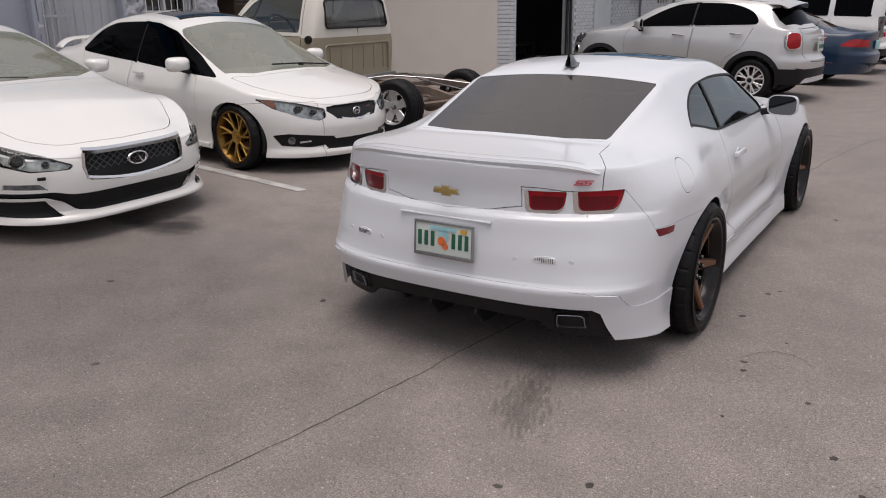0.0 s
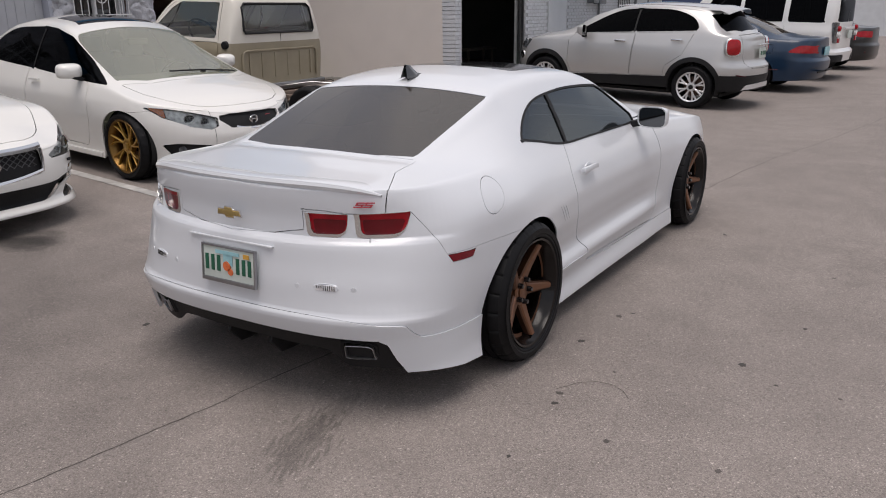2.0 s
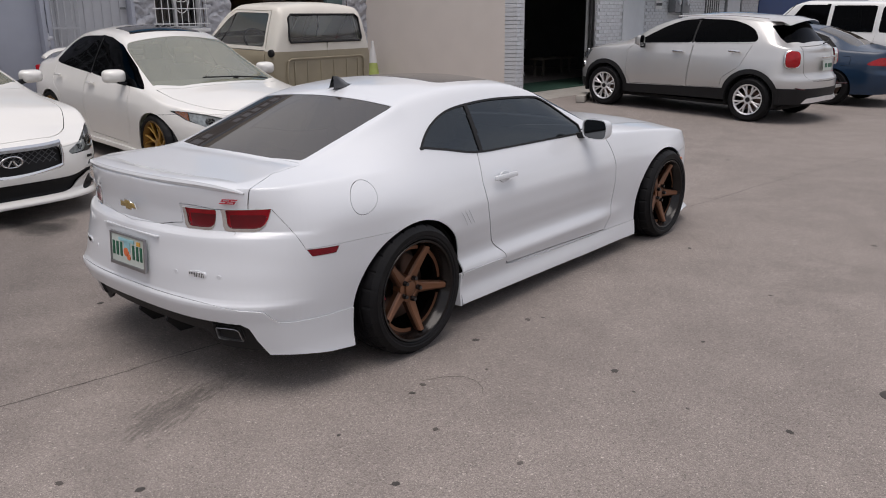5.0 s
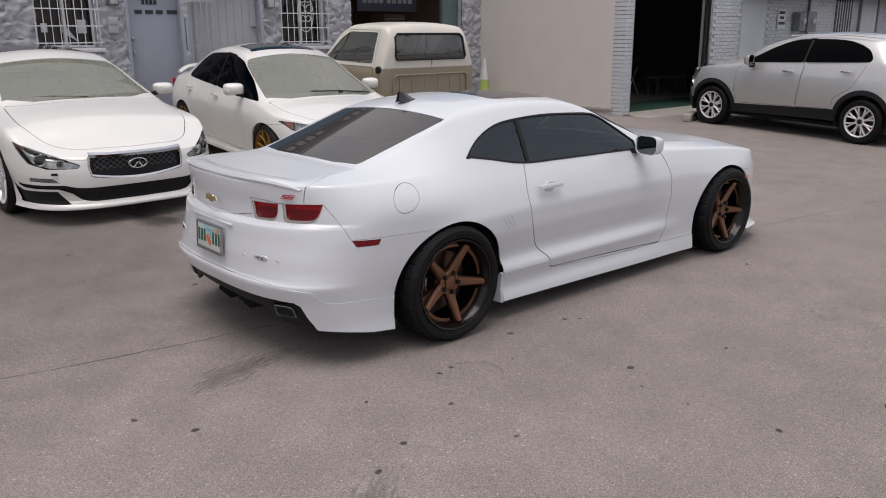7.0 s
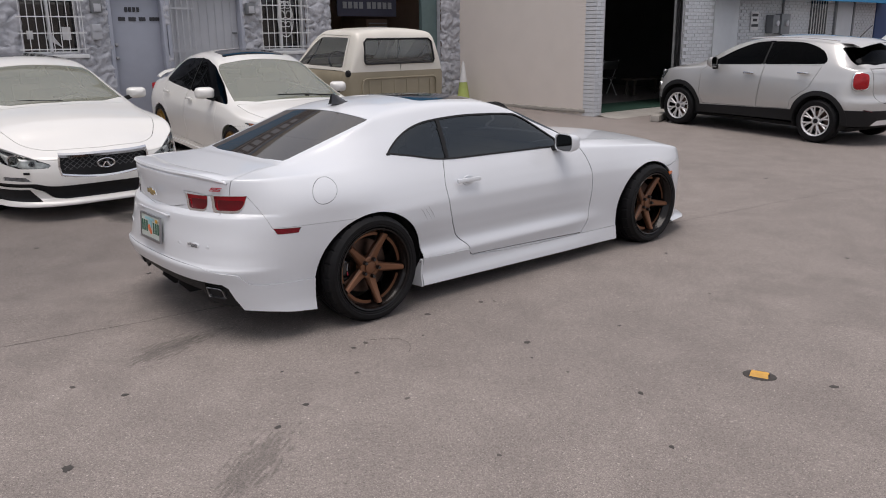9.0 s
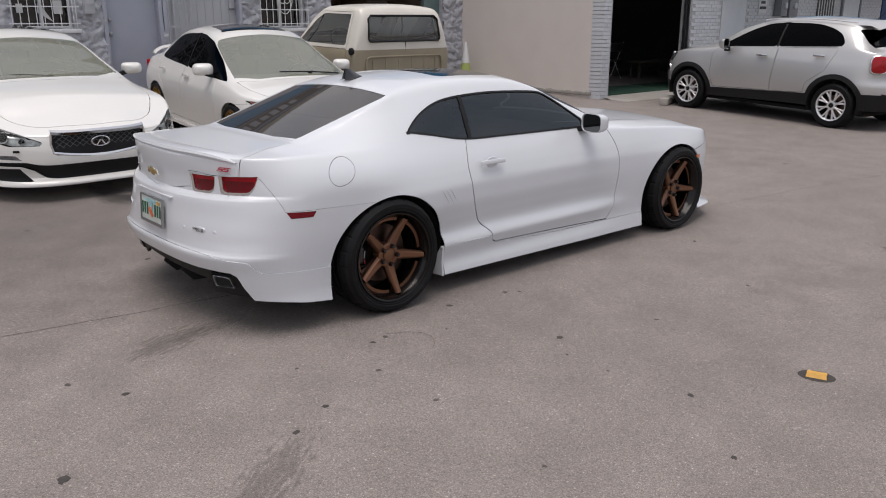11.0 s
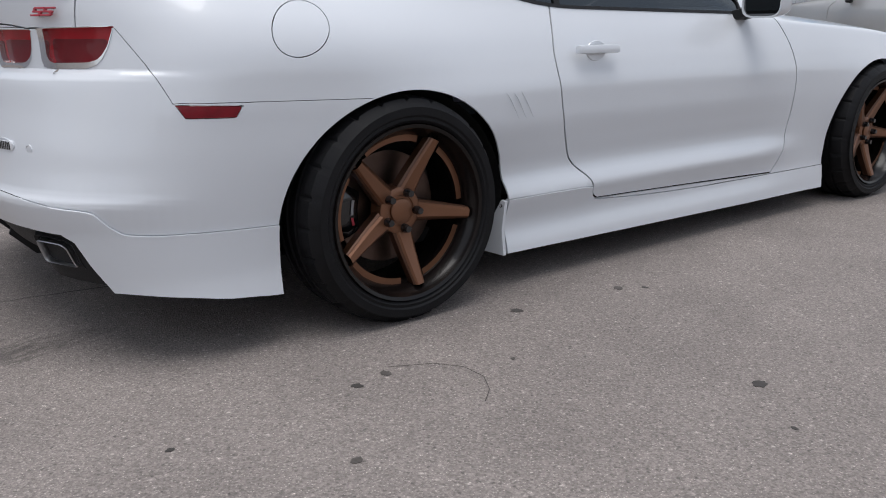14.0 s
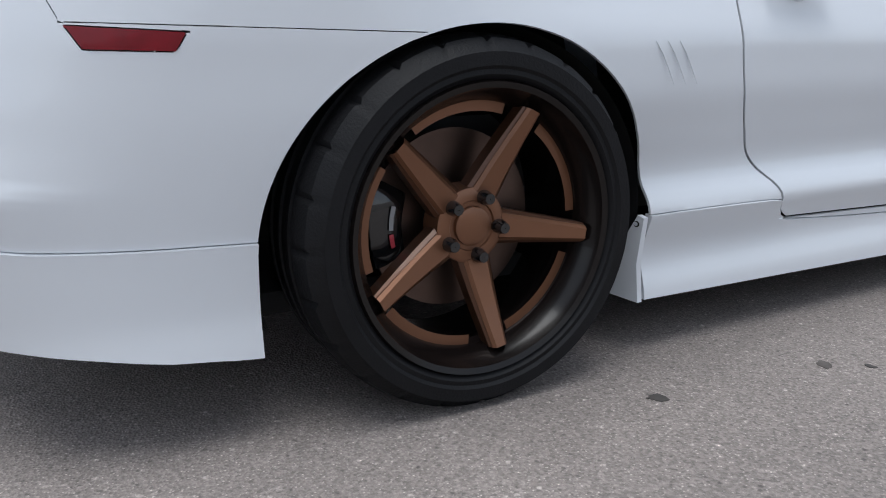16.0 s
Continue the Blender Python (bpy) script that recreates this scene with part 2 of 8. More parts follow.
def lathe(profile, seg=48, bend=None, closed=False):
    """Turns (x, r) round the x axis."""
    rows = []
    for i in range(seg):
        t = 2 * math.pi * i / seg
        rows.append([(x, (r + (bend(i, j) if bend else 0)) * math.cos(t), (r + (bend(i, j) if bend else 0)) * math.sin(t)) for j, (x, r) in enumerate(profile)])
    bm = from_grid(rows, wrap=True)
    if closed:
        bm.verts.ensure_lookup_table()
        n = len(profile)
        for j in (0, n - 1):
            bm.faces.new([bm.verts[i * n + j] for i in range(seg)][:: -1 if j else 1])
    bmesh.ops.recalc_face_normals(bm, faces=bm.faces)
    return bm


def tube(points, r, seg=8, taper=None):
    """A round bar along points."""
    pts = [Vector(p) for p in points]
    rows = []
    for i, p in enumerate(pts):
        d = (pts[min(i + 1, len(pts) - 1)] - pts[max(i - 1, 0)]).normalized()
        a = d.orthogonal().normalized() if i == 0 else (a - d * a.dot(d)).normalized()
        b = d.cross(a)
        q = r * (taper[i] if taper else 1)
        rows.append([p + a * q * math.cos(2 * math.pi * k / seg) + b * q * math.sin(2 * math.pi * k / seg) for k in range(seg + 1)])
    bm = from_grid(rows)
    bmesh.ops.remove_doubles(bm, verts=bm.verts, dist=1e-5)
    ends = [e for e in bm.edges if e.is_boundary]
    if ends:
        bmesh.ops.contextual_create(bm, geom=[e for e in ends if all((v.co - pts[0]).length < r * 1.6 for v in e.verts)])
        bmesh.ops.contextual_create(bm, geom=[e for e in ends if all((v.co - pts[-1]).length < r * 1.6 for v in e.verts)])
    bmesh.ops.recalc_face_normals(bm, faces=bm.faces)
    return bm


def plate(outline, depth, m=None, bevel=0.0):
    """A flat plate of that outline (x, y), its face at z = depth, turned by m."""
    bm = bmesh.new()
    low, top = ([bm.verts.new((x, y, z)) for x, y in outline] for z in (0, depth))
    cap = bm.faces.new(top)
    bm.faces.new(low[::-1])
    n = len(outline)
    for i in range(n):
        bm.faces.new((low[i], low[(i + 1) % n], top[(i + 1) % n], top[i]))
    bmesh.ops.recalc_face_normals(bm, faces=bm.faces)
    if bevel:
        bmesh.ops.bevel(bm, geom=list(cap.edges), offset=bevel, segments=2, profile=0.5, affect="EDGES")
    if m:
        bmesh.ops.transform(bm, matrix=m, verts=bm.verts)
    return bm


def polygon(points, r=0.0):
    """The signed distance to a closed outline (below zero inside), rounded out by r."""
    p = np.array(points, float)
    q = np.roll(p, -1, 0)

    def at(a, b):
        a, b = np.asarray(a, float), np.asarray(b, float)
        d, inside = np.full(a.shape, 1e9), np.zeros(a.shape, bool)
        for (x0, y0), (x1, y1) in zip(p, q):
            ex, ey = x1 - x0, y1 - y0
            t = np.clip(((a - x0) * ex + (b - y0) * ey) / (ex * ex + ey * ey), 0, 1)
            d = np.minimum(d, np.hypot(a - x0 - t * ex, b - y0 - t * ey))
            cross = (y0 > b) != (y1 > b)
            inside ^= cross & (a < x0 + (b - y0) * ex / np.where(ey == 0, 1e-9, ey))
        return np.where(inside, -d, d) - r

    return at


def flowing(points, n=5):
    """A closed outline drawn smoothly through points; a point given twice stays a corner."""
    p, out = [np.array(q, float) for q in points], []
    m = len(p)
    for i in range(m):
        a, b, c, d = p[i - 1], p[i], p[(i + 1) % m], p[(i + 2) % m]
        if np.allclose(b, c):
            continue
        for k in range(n):
            t = k / n
            out.append(tuple(0.5 * (2 * b + (c - a) * t + (2 * a - 5 * b + 4 * c - d) * t * t + (3 * b - a - 3 * c + d) * t**3)))
    return out


def cut(bm, fn):
    """Splits the faces of bm along fn = 0; fn takes x, y, z arrays."""
    bm.verts.ensure_lookup_table()
    bm.verts.index_update()
    co = np.array([v.co for v in bm.verts])
    f = fn(*co.T)
    f = np.where(np.abs(f) < 4e-4, 0.0, f)
    val = {v: x for v, x in zip(bm.verts, f)}
    for e in list(bm.edges):
        a, b = (val[v] for v in e.verts)
        if a * b < 0:
            v0 = e.verts[0]
            _, nv = bmesh.utils.edge_split(e, v0, a / (a - b))
            val[nv] = 0.0
    todo = [f for f in bm.faces if sum(val[v] == 0.0 for v in f.verts) > 1]
    while todo:
        face = todo.pop()
        ring = list(face.verts)
        vs = [val[v] for v in ring]
        if max(vs) <= 0 or min(vs) >= 0:
            continue
        n, done = len(ring), False
        on = [i for i in range(n) if vs[i] == 0.0]
        for i in on:
            for j in on:
                if done or (j - i) % n < 2 or (i - j) % n < 2:
                    continue
                run = [vs[(i + k) % n] for k in range(1, (j - i) % n)]
                if min(run) >= 0 or max(run) <= 0:
                    try:
                        other, _ = bmesh.utils.face_split(face, ring[i], ring[j])
                        todo += [face, other]
                        done = True
                    except ValueError:
                        pass
    return bm


def refine(bm, fn, cuts=2):
    """Splits the faces whose centre has fn < 0 into a finer mesh."""
    faces = list(bm.faces)
    c = np.array([f.calc_center_median() for f in faces])
    near = [f for f, h in zip(faces, fn(*c.T) < 0) if h]
    bmesh.ops.subdivide_edges(bm, edges=list({e for f in near for e in f.edges}), cuts=cuts, use_grid_fill=True)
    return bm


def take(bm, fn):
    """Lifts the faces whose centre has fn < 0 out of bm into a new bmesh."""
    faces = list(bm.faces)
    c = np.array([f.calc_center_median() for f in faces]).reshape(-1, 3)
    hit = fn(*c.T) < 0
    got, known = bmesh.new(), {}
    gone = [f for f, h in zip(faces, hit) if h]
    for f in gone:
        vs = []
        for v in f.verts:
            if v not in known:
                known[v] = got.verts.new(v.co)
            vs.append(known[v])
        got.faces.new(vs)
    bmesh.ops.delete(bm, geom=gone, context="FACES")
    return got


def panel(bm, fn, gap=0.0025):
    """Cuts a panel out along fn = 0 with a gap round it, and gives it."""
    cut(bm, lambda x, y, z: fn(x, y, z) - gap)
    cut(bm, lambda x, y, z: fn(x, y, z) + gap)
    got = take(bm, lambda x, y, z: fn(x, y, z) + gap)
    rim = take(bm, lambda x, y, z: fn(x, y, z) - gap)
    rim.free()
    return got


def mirrored(bm):
    b2 = bm.copy()
    bmesh.ops.scale(b2, vec=(-1, 1, 1), verts=b2.verts)
    bmesh.ops.reverse_faces(b2, faces=b2.faces)
    return b2


def both(bm):
    """The half and its mirror image, welded on the middle line."""
    join(bm, mirrored(bm))
    bmesh.ops.remove_doubles(bm, verts=[v for v in bm.verts if abs(v.co.x) < 1e-3], dist=1e-3)
    return bm


def moved(bm, d):
    """Pushes a surface out along its normals."""
    bm.normal_update()
    for v in bm.verts:
        v.co += v.normal * d
    return bm


# ---- ground: asphalt lot that rises gently to the building ----
def ground_z(x):
    u = -x
    return 0.016 * (u + math.sqrt(u * u + 0.5))


def asphalt():
    m = bpy.data.materials.new("worn asphalt")
    m.use_nodes = True
    n, l = m.node_tree.nodes, m.node_tree.links
    p = n["Principled BSDF"]
    p.inputs["Roughness"].default_value = 0.85
    geo = n.new("ShaderNodeNewGeometry")

    def tex(kind, scale, detail=4):
        t = n.new("ShaderNodeTex" + kind)
        t.inputs["Scale"].default_value = scale
        if kind == "Noise":
            t.inputs["Detail"].default_value = detail
        l.new(geo.outputs["Position"], t.inputs["Vector"])
        return t

    def rng(src, a, b, c, d):
        r = n.new("ShaderNodeMapRange")
        for k, v in zip(("From Min", "From Max", "To Min", "To Max"), (a, b, c, d)):
            r.inputs[k].default_value = v
        l.new(src, r.inputs["Value"])
        return r.outputs[0]

    def mul(a, b):
        r = n.new("ShaderNodeMath")
        r.operation = "MULTIPLY"
        l.new(a, r.inputs[0])
        l.new(b, r.inputs[1])
        return r.outputs[0]

    broad, mid, fine = tex("Noise", 0.35, 5), tex("Noise", 3.0, 6), tex("Noise", 190, 3)
    stone = tex("Voronoi", 190)
    k = mul(rng(broad.outputs["Fac"], 0.3, 0.7, 0.86, 1.12), rng(mid.outputs["Fac"], 0.3, 0.7, 0.90, 1.08))
    k = mul(k, rng(fine.outputs["Fac"], 0.3, 0.7, 0.74, 1.26))
    k = mul(k, rng(stone.outputs["Color"], 0.0, 1.0, 0.70, 1.32))
    chips = tex("Voronoi", 120)
    k = mul(k, rng(chips.outputs["Distance"], 0.13, 0.24, 1.9, 1.0))
    grit = tex("Voronoi", 26)
    k = mul(k, rng(grit.outputs["Distance"], 0.07, 0.16, 1.7, 1.0))
    pits = tex("Voronoi", 41)
    k = mul(k, rng(pits.outputs["Distance"], 0.10, 0.20, 0.6, 1.0))
    # oil stains with ragged edges; the broad last ellipse only darkens, more smoothly
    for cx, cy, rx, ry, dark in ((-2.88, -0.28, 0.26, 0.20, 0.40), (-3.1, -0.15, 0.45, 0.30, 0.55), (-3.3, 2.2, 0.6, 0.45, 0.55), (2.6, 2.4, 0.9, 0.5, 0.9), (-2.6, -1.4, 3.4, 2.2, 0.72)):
        d = n.new("ShaderNodeVectorMath")
        d.operation = "SUBTRACT"
        l.new(geo.outputs["Position"], d.inputs[0])
        d.inputs[1].default_value = (cx, cy, 0)
        s = n.new("ShaderNodeVectorMath")
        s.operation = "MULTIPLY"
        l.new(d.outputs[0], s.inputs[0])
        s.inputs[1].default_value = (1 / rx, 1 / ry, 0)
        ln = n.new("ShaderNodeVectorMath")
        ln.operation = "LENGTH"
        l.new(s.outputs[0], ln.inputs[0])
        add = n.new("ShaderNodeMath")
        add.operation = "ADD"
        l.new(ln.outputs["Value"], add.inputs[0])
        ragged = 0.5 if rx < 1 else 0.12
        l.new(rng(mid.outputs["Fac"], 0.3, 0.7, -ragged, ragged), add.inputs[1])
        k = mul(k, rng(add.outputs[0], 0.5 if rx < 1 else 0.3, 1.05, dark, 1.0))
    # a scuffed oil smear with streaks along its length
    for cx, cy, turn, half, wide, dark in ((0.485, -1.13, 24.0, 0.31, 0.145, 0.66), (0.455, -0.93, 10.0, 0.26, 0.08, 0.78), (1.94, -1.36, 38.0, 0.34, 0.13, 0.68)):
        mp = n.new("ShaderNodeMapping")
        mp.vector_type = "TEXTURE"
        mp.inputs["Location"].default_value, mp.inputs["Rotation"].default_value = (cx, cy, 0), (0, 0, radians(turn))
        l.new(geo.outputs["Position"], mp.inputs["Vector"])
        size = n.new("ShaderNodeVectorMath")
        size.operation = "MULTIPLY"
        size.inputs[1].default_value = (1 / wide, 1 / half, 0)
        l.new(mp.outputs[0], size.inputs[0])
        far = n.new("ShaderNodeVectorMath")
        far.operation = "LENGTH"
        l.new(size.outputs[0], far.inputs[0])
        streak = n.new("ShaderNodeTexNoise")
        streak.inputs["Scale"].default_value, streak.inputs["Detail"].default_value = 1.0, 6
        long = n.new("ShaderNodeVectorMath")
        long.operation = "MULTIPLY"
        long.inputs[1].default_value = (46, 9, 0)
        l.new(mp.outputs[0], long.inputs[0])
        l.new(long.outputs[0], streak.inputs["Vector"])
        add = n.new("ShaderNodeMath")
        add.operation = "ADD"
        l.new(far.outputs["Value"], add.inputs[0])
        l.new(rng(streak.outputs["Fac"], 0.35, 0.65, -0.35, 0.55), add.inputs[1])
        k = mul(k, rng(add.outputs[0], 0.55, 1.0, dark, 1.0))
    col = n.new("ShaderNodeVectorMath")
    col.operation = "SCALE"
    col.inputs[0].default_value = (0.212, 0.185, 0.170)
    l.new(k, col.inputs["Scale"])
    l.new(col.outputs[0], p.inputs["Base Color"])
    b = n.new("ShaderNodeBump")
    b.inputs["Strength"].default_value, b.inputs["Distance"].default_value = 0.5, 0.004
    l.new(stone.outputs["Distance"], b.inputs["Height"])
    l.new(b.outputs[0], p.inputs["Normal"])
    return m


ASPHALT = asphalt()
xs = np.r_[np.linspace(-400, -12, 8), np.linspace(-11.5, 6, 71), np.linspace(8, 400, 8)]
ys = np.r_[np.linspace(-400, -8, 8), np.linspace(-7, 20, 28), np.linspace(24, 400, 8)]
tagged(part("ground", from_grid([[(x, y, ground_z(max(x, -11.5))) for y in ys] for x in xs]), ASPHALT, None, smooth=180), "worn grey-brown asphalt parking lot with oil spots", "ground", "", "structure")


# ---- the building: stone-faced front, garage bay, projecting wing with brick corner ----
FX, WING_Y, WING_X, TOP = -9.0, 9.5, -5.12, 5.2
STONE = mat("painted rough stone", (0.46, 0.468, 0.505), 0.85, var=0.12, scale=14, bump=1.0, bscale=38, dirt=0.12)
STUCCO = mat("beige stucco", (0.66, 0.605, 0.56), 0.9, var=0.022, scale=2.2, bump=0.08, bscale=90, dirt=0.015)
WHITEBRICK = mat("white painted brick", (0.56, 0.575, 0.60), 0.7, var=0.06, scale=10, bump=0.2, bscale=70, per=0.05)
MORTAR = mat("grey brick joints", (0.44, 0.445, 0.455), 0.9, var=0.1, scale=10)
DOORGREY = mat("blue-grey door paint", (0.34, 0.36, 0.42), 0.5, var=0.05, scale=4, bump=0.05)
SHUTTER = mat("ribbed grey metal door", (0.42, 0.43, 0.46), 0.5, var=0.06, scale=4)
IRON = mat("white painted iron", (0.66, 0.67, 0.68), 0.5, var=0.08, scale=20)
BAYWALL = mat("dim workshop wall", (0.24, 0.175, 0.135), 0.9, var=0.15, scale=2)
# Near-black, so the darkness of the unlit rooms sits in the colour.
INTERIOR = mat("unlit room black", (0.055, 0.055, 0.058), 0.95, var=0.2, scale=2)
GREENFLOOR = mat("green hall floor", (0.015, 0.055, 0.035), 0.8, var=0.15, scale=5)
CONCRETE = mat("pale concrete", (0.34, 0.32, 0.29), 0.9, var=0.12, scale=6, bump=0.3)
AWNING = mat("blue awning cloth", (0.02, 0.21, 0.42), 0.7, var=0.06, scale=5, bump=0.1)
BLUEWALL = mat("dark blue painted wall", (0.012, 0.04, 0.13), 0.7, var=0.08, scale=3)
WHITEWALL = mat("white painted wall", (0.58, 0.60, 0.62), 0.75, var=0.06, scale=4, bump=0.1)
LETTERBLUE = mat("pale blue sign bars", (0.34, 0.38, 0.46), 0.6, var=0.05)
BANNER = mat("navy banner", (0.014, 0.016, 0.035), 0.6, var=0.1, scale=4)
LETTER = mat("white sign bars", (0.62, 0.62, 0.62), 0.6, var=0.03)
LETTERDARK = mat("dark sign bars", (0.03, 0.03, 0.035), 0.6, var=0.05)
METER = mat("grey meter box", (0.16, 0.17, 0.18), 0.5, var=0.1, scale=10)
LIMECONE = mat("lime cone plastic", (0.42, 0.50, 0.15), 0.5, var=0.08, scale=8)
ROADPAINT = mat("worn white road paint", (0.40, 0.39, 0.375), 0.8, var=0.3, scale=14)
PANE = glass_mat("dark window pane", (0.06, 0.065, 0.07))


def structure(name, bm, material, label, smooth=35):
    return tagged(part(name, bm, material, None, smooth=smooth), label, name.rstrip("_0123456789").split("_")[0], "", "structure")


def stone_relief(y, z):
    """How far the carved stone stands proud at that place."""
    wy, wz = 0.22 * noise.noise(Vector((y * 5, z * 5, 5))), 0.22 * noise.noise(Vector((y * 5, z * 5, 9)))
    d, _ = noise.voronoi(Vector((y * 3.1 + wy * 3, z * 4.4 + wz * 3, 1.7)))
    edge = min(1.0, (d[1] - d[0]) * 4.5)
    rough = noise.ridged_multi_fractal(Vector((y * 8.5, z * 8.5, 0.3)), 1.0, 2.1, 4, 1.0, 2.0)
    return 0.060 * edge**0.4 + 0.028 * (rough - 1.0)


def stone_field(y0, y1, z0, z1, x=FX, step=0.025):
    ny, nz = max(2, int((y1 - y0) / step)), max(2, int((z1 - z0) / step))
    return from_grid([[(x + stone_relief(y, z), y, z) for z in np.linspace(z0, z1, nz)] for y in np.linspace(y0, y1, ny)])


# openings in the stone front: y0, y1, sill, head
WIN1, DOOR1, DOOR2, WIN2, BAY = (0.62, 1.46, 1.50, 2.75), (1.93, 2.82, 0.2, 2.45), (2.92, 4.26, 0.2, 2.45), (4.66, 5.57, 1.48, 2.75), (6.13, 8.95, 0.2, 3.1)
stone = bmesh.new()
edges = [-4.2, WIN1[0], WIN1[1], DOOR1[0], DOOR1[1], DOOR2[0], DOOR2[1], WIN2[0], WIN2[1], BAY[0], BAY[1], WING_Y + 0.02]
holes = {1: WIN1, 3: DOOR1, 5: DOOR2, 7: WIN2, 9: BAY}
for i in range(len(edges) - 1):
    y0, y1 = edges[i], edges[i + 1]
    fine = 0.025
    if i in holes:
        _, _, lo, hi = holes[i]
        if lo > 0.5:
            join(stone, stone_field(y0, y1, 0.1, lo))
        join(stone, stone_field(y0, y1, hi, 3.6, step=0.06))
        for a, b in ((y0, -1), (y1, 1)):
            join(stone, from_grid([[(FX + 0.03, a, z), (FX - 0.25, a, z)] for z in (lo, hi)], flip=b > 0))
        for z, up in ((lo, True), (hi, False)):
            join(stone, from_grid([[(FX + 0.03, y, z), (FX - 0.25, y, z)] for y in (y0, y1)], flip=not up))
    else:
        join(stone, stone_field(y0, y1, 0.1, 3.6, step=fine if y1 > 0 else 0.05))
join(stone, from_grid([[(FX, y, z) for z in (0.1, TOP)] for y in (-30, -4.2)]))
join(stone, from_grid([[(FX, y, z) for z in (3.6, TOP)] for y in (-4.2, WING_Y)]))
structure("wall_west", stone, STONE, "pale grey-blue painted wall faced with rough stone", 60)
structure("wall_band", box((FX + 0.03, 2.6, 4.39), (0.10, 13.6, 1.56), None, 0.01), AWNING, "blue painted parapet above the stone front")
sg = thing("fascia_sign", Matrix.Translation((FX + 0.14, 2.2, 4.72)), "long navy sign board with pale bars along the roofline", "sign")
part("board", box((0, 0, 0), (0.10, 8.8, 0.72), None, 0.01), BANNER, sg)
part("sign_rail", box((0.056, 0, 0.31), (0.012, 8.6, 0.03)), LETTERBLUE, sg)
part("sign_rail", box((0.056, 0, -0.31), (0.012, 8.6, 0.03)), LETTERBLUE, sg)
for i in range(38):
    if i not in (6, 7, 16, 25, 26):
        part("sign_bar", box((0.056, -4.15 + 0.224 * i, 0), (0.012, 0.15, 0.34 if i % 3 else 0.26)), LETTERBLUE, sg)
structure("wall_backing", box((FX - 0.75, 0.0, 2.7), (0.6, 1.0, 0.4)), BAYWALL, "inner wall behind the stone front")
structure("roof", box((-20, -3, TOP + 0.1), (22.2, 25, 0.2)), CONCRETE, "flat roof over the workshop")


def barred_window(name, y0, y1, z0, z1, label, scroll=False):
    w = thing(name, Matrix.Translation((FX, 0, 0)), label, "window", "barred windows", "structure")
    part("window_pane", box((-0.16, (y0 + y1) / 2, (z0 + z1) / 2), (0.01, y1 - y0, z1 - z0)), PANE, w)
    # Near-black sheet painted as the shade of the room behind the pane.
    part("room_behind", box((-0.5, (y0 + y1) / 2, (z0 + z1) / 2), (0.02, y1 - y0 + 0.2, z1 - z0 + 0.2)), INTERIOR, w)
    fr = bmesh.new()
    for z in (z0, z1):
        add_box(fr, (-0.12, (y0 + y1) / 2, z), (0.08, y1 - y0, 0.05), None, 0.005)
    for y in (y0, y1, (y0 + y1) / 2):
        add_box(fr, (-0.12, y, (z0 + z1) / 2), (0.08, 0.04, z1 - z0), None, 0.005)
    part("window_frame", fr, IRON, w)
    part("window_sill", box((0.03, (y0 + y1) / 2, z0 - 0.05), (0.14, y1 - y0 + 0.16, 0.06), None, 0.01), IRON, w)
    n = 9
    for i in range(n):
        y = y0 - 0.03 + (y1 - y0 + 0.06) * i / (n - 1)
        part("bar", tube([(0.085, y, z0 + 0.0), (0.085, y, z1)], 0.0072, 6), IRON, w)
    for z in np.arange(z0 + 0.06, z1, 0.245):
        part("cross_bar", box((0.085, (y0 + y1) / 2, z), (0.010, y1 - y0 + 0.16, 0.017)), IRON, w)
    if scroll:
        ym, zm = (y0 + y1) / 2, z0 + 0.55
        for s in (1, -1):
            for r, cz in ((0.07, 0.09), (0.05, -0.08), (0.06, 0.26)):
                part("scroll", tube([(0.095, ym + s * (r + r * math.cos(t) * (1 - 0.08 * t)), zm + cz + r * math.sin(t) * (1 - 0.08 * t)) for t in np.linspace(math.pi, -math.pi * 0.9, 18)], 0.007, 5), IRON, w)
            part("scroll", tube([(0.095, ym + s * 0.16 * math.sin(t), zm + 0.32 * math.cos(t)) for t in np.linspace(0, math.pi, 12)], 0.007, 5), IRON, w)
    return w


w1 = barred_window("window_1", *WIN1, "dark window behind white iron bars")
part("paper_notice", box((-0.145, 0.76, 1.78), (0.006, 0.09, 0.13)), LETTER, w1)
part("paper_notice", box((-0.145, 1.30, 1.80), (0.006, 0.13, 0.20)), LETTER, w1)
part("pale_poster", plate([(0, 0), (0.22, -0.14), (0.02, 0.16)], 0.004, pose(-0.145, 1.0, 1.72, 90, 0, 90)), LETTER, w1)
barred_window("window_2", *WIN2, "dark window behind white scrolled iron bars", True)

d1 = thing("door_1", Matrix.Translation((FX, 0, 0)), "blue-grey painted steel door with two knobs", "door", "", "structure")
part("door_leaf", box((-0.10, (DOOR1[0] + DOOR1[1]) / 2, 1.35), (0.05, DOOR1[1] - DOOR1[0] - 0.02, 2.2), None, 0.004), DOORGREY, d1)
fr = bmesh.new()
for y in (DOOR1[0] - 0.0, DOOR1[1] + 0.0):
    add_box(fr, (-0.02, y, 1.35), (0.16, 0.06, 2.3), None, 0.006)
add_box(fr, (-0.02, (DOOR1[0] + DOOR1[1]) / 2, 2.47), (0.16, 0.95, 0.06), None, 0.006)
part("door_frame", fr, DOORGREY, d1)
for z in (1.40, 1.615):
    part("knob", lathe([(0, 0.03), (0.02, 0.03), (0.025, 0.012), (0.045, 0.012), (0.05, 0.03), (0.07, 0.026), (0.075, 0.001)], 20), STEEL, d1).matrix_local = pose(-0.075, DOOR1[0] + 0.09, z)
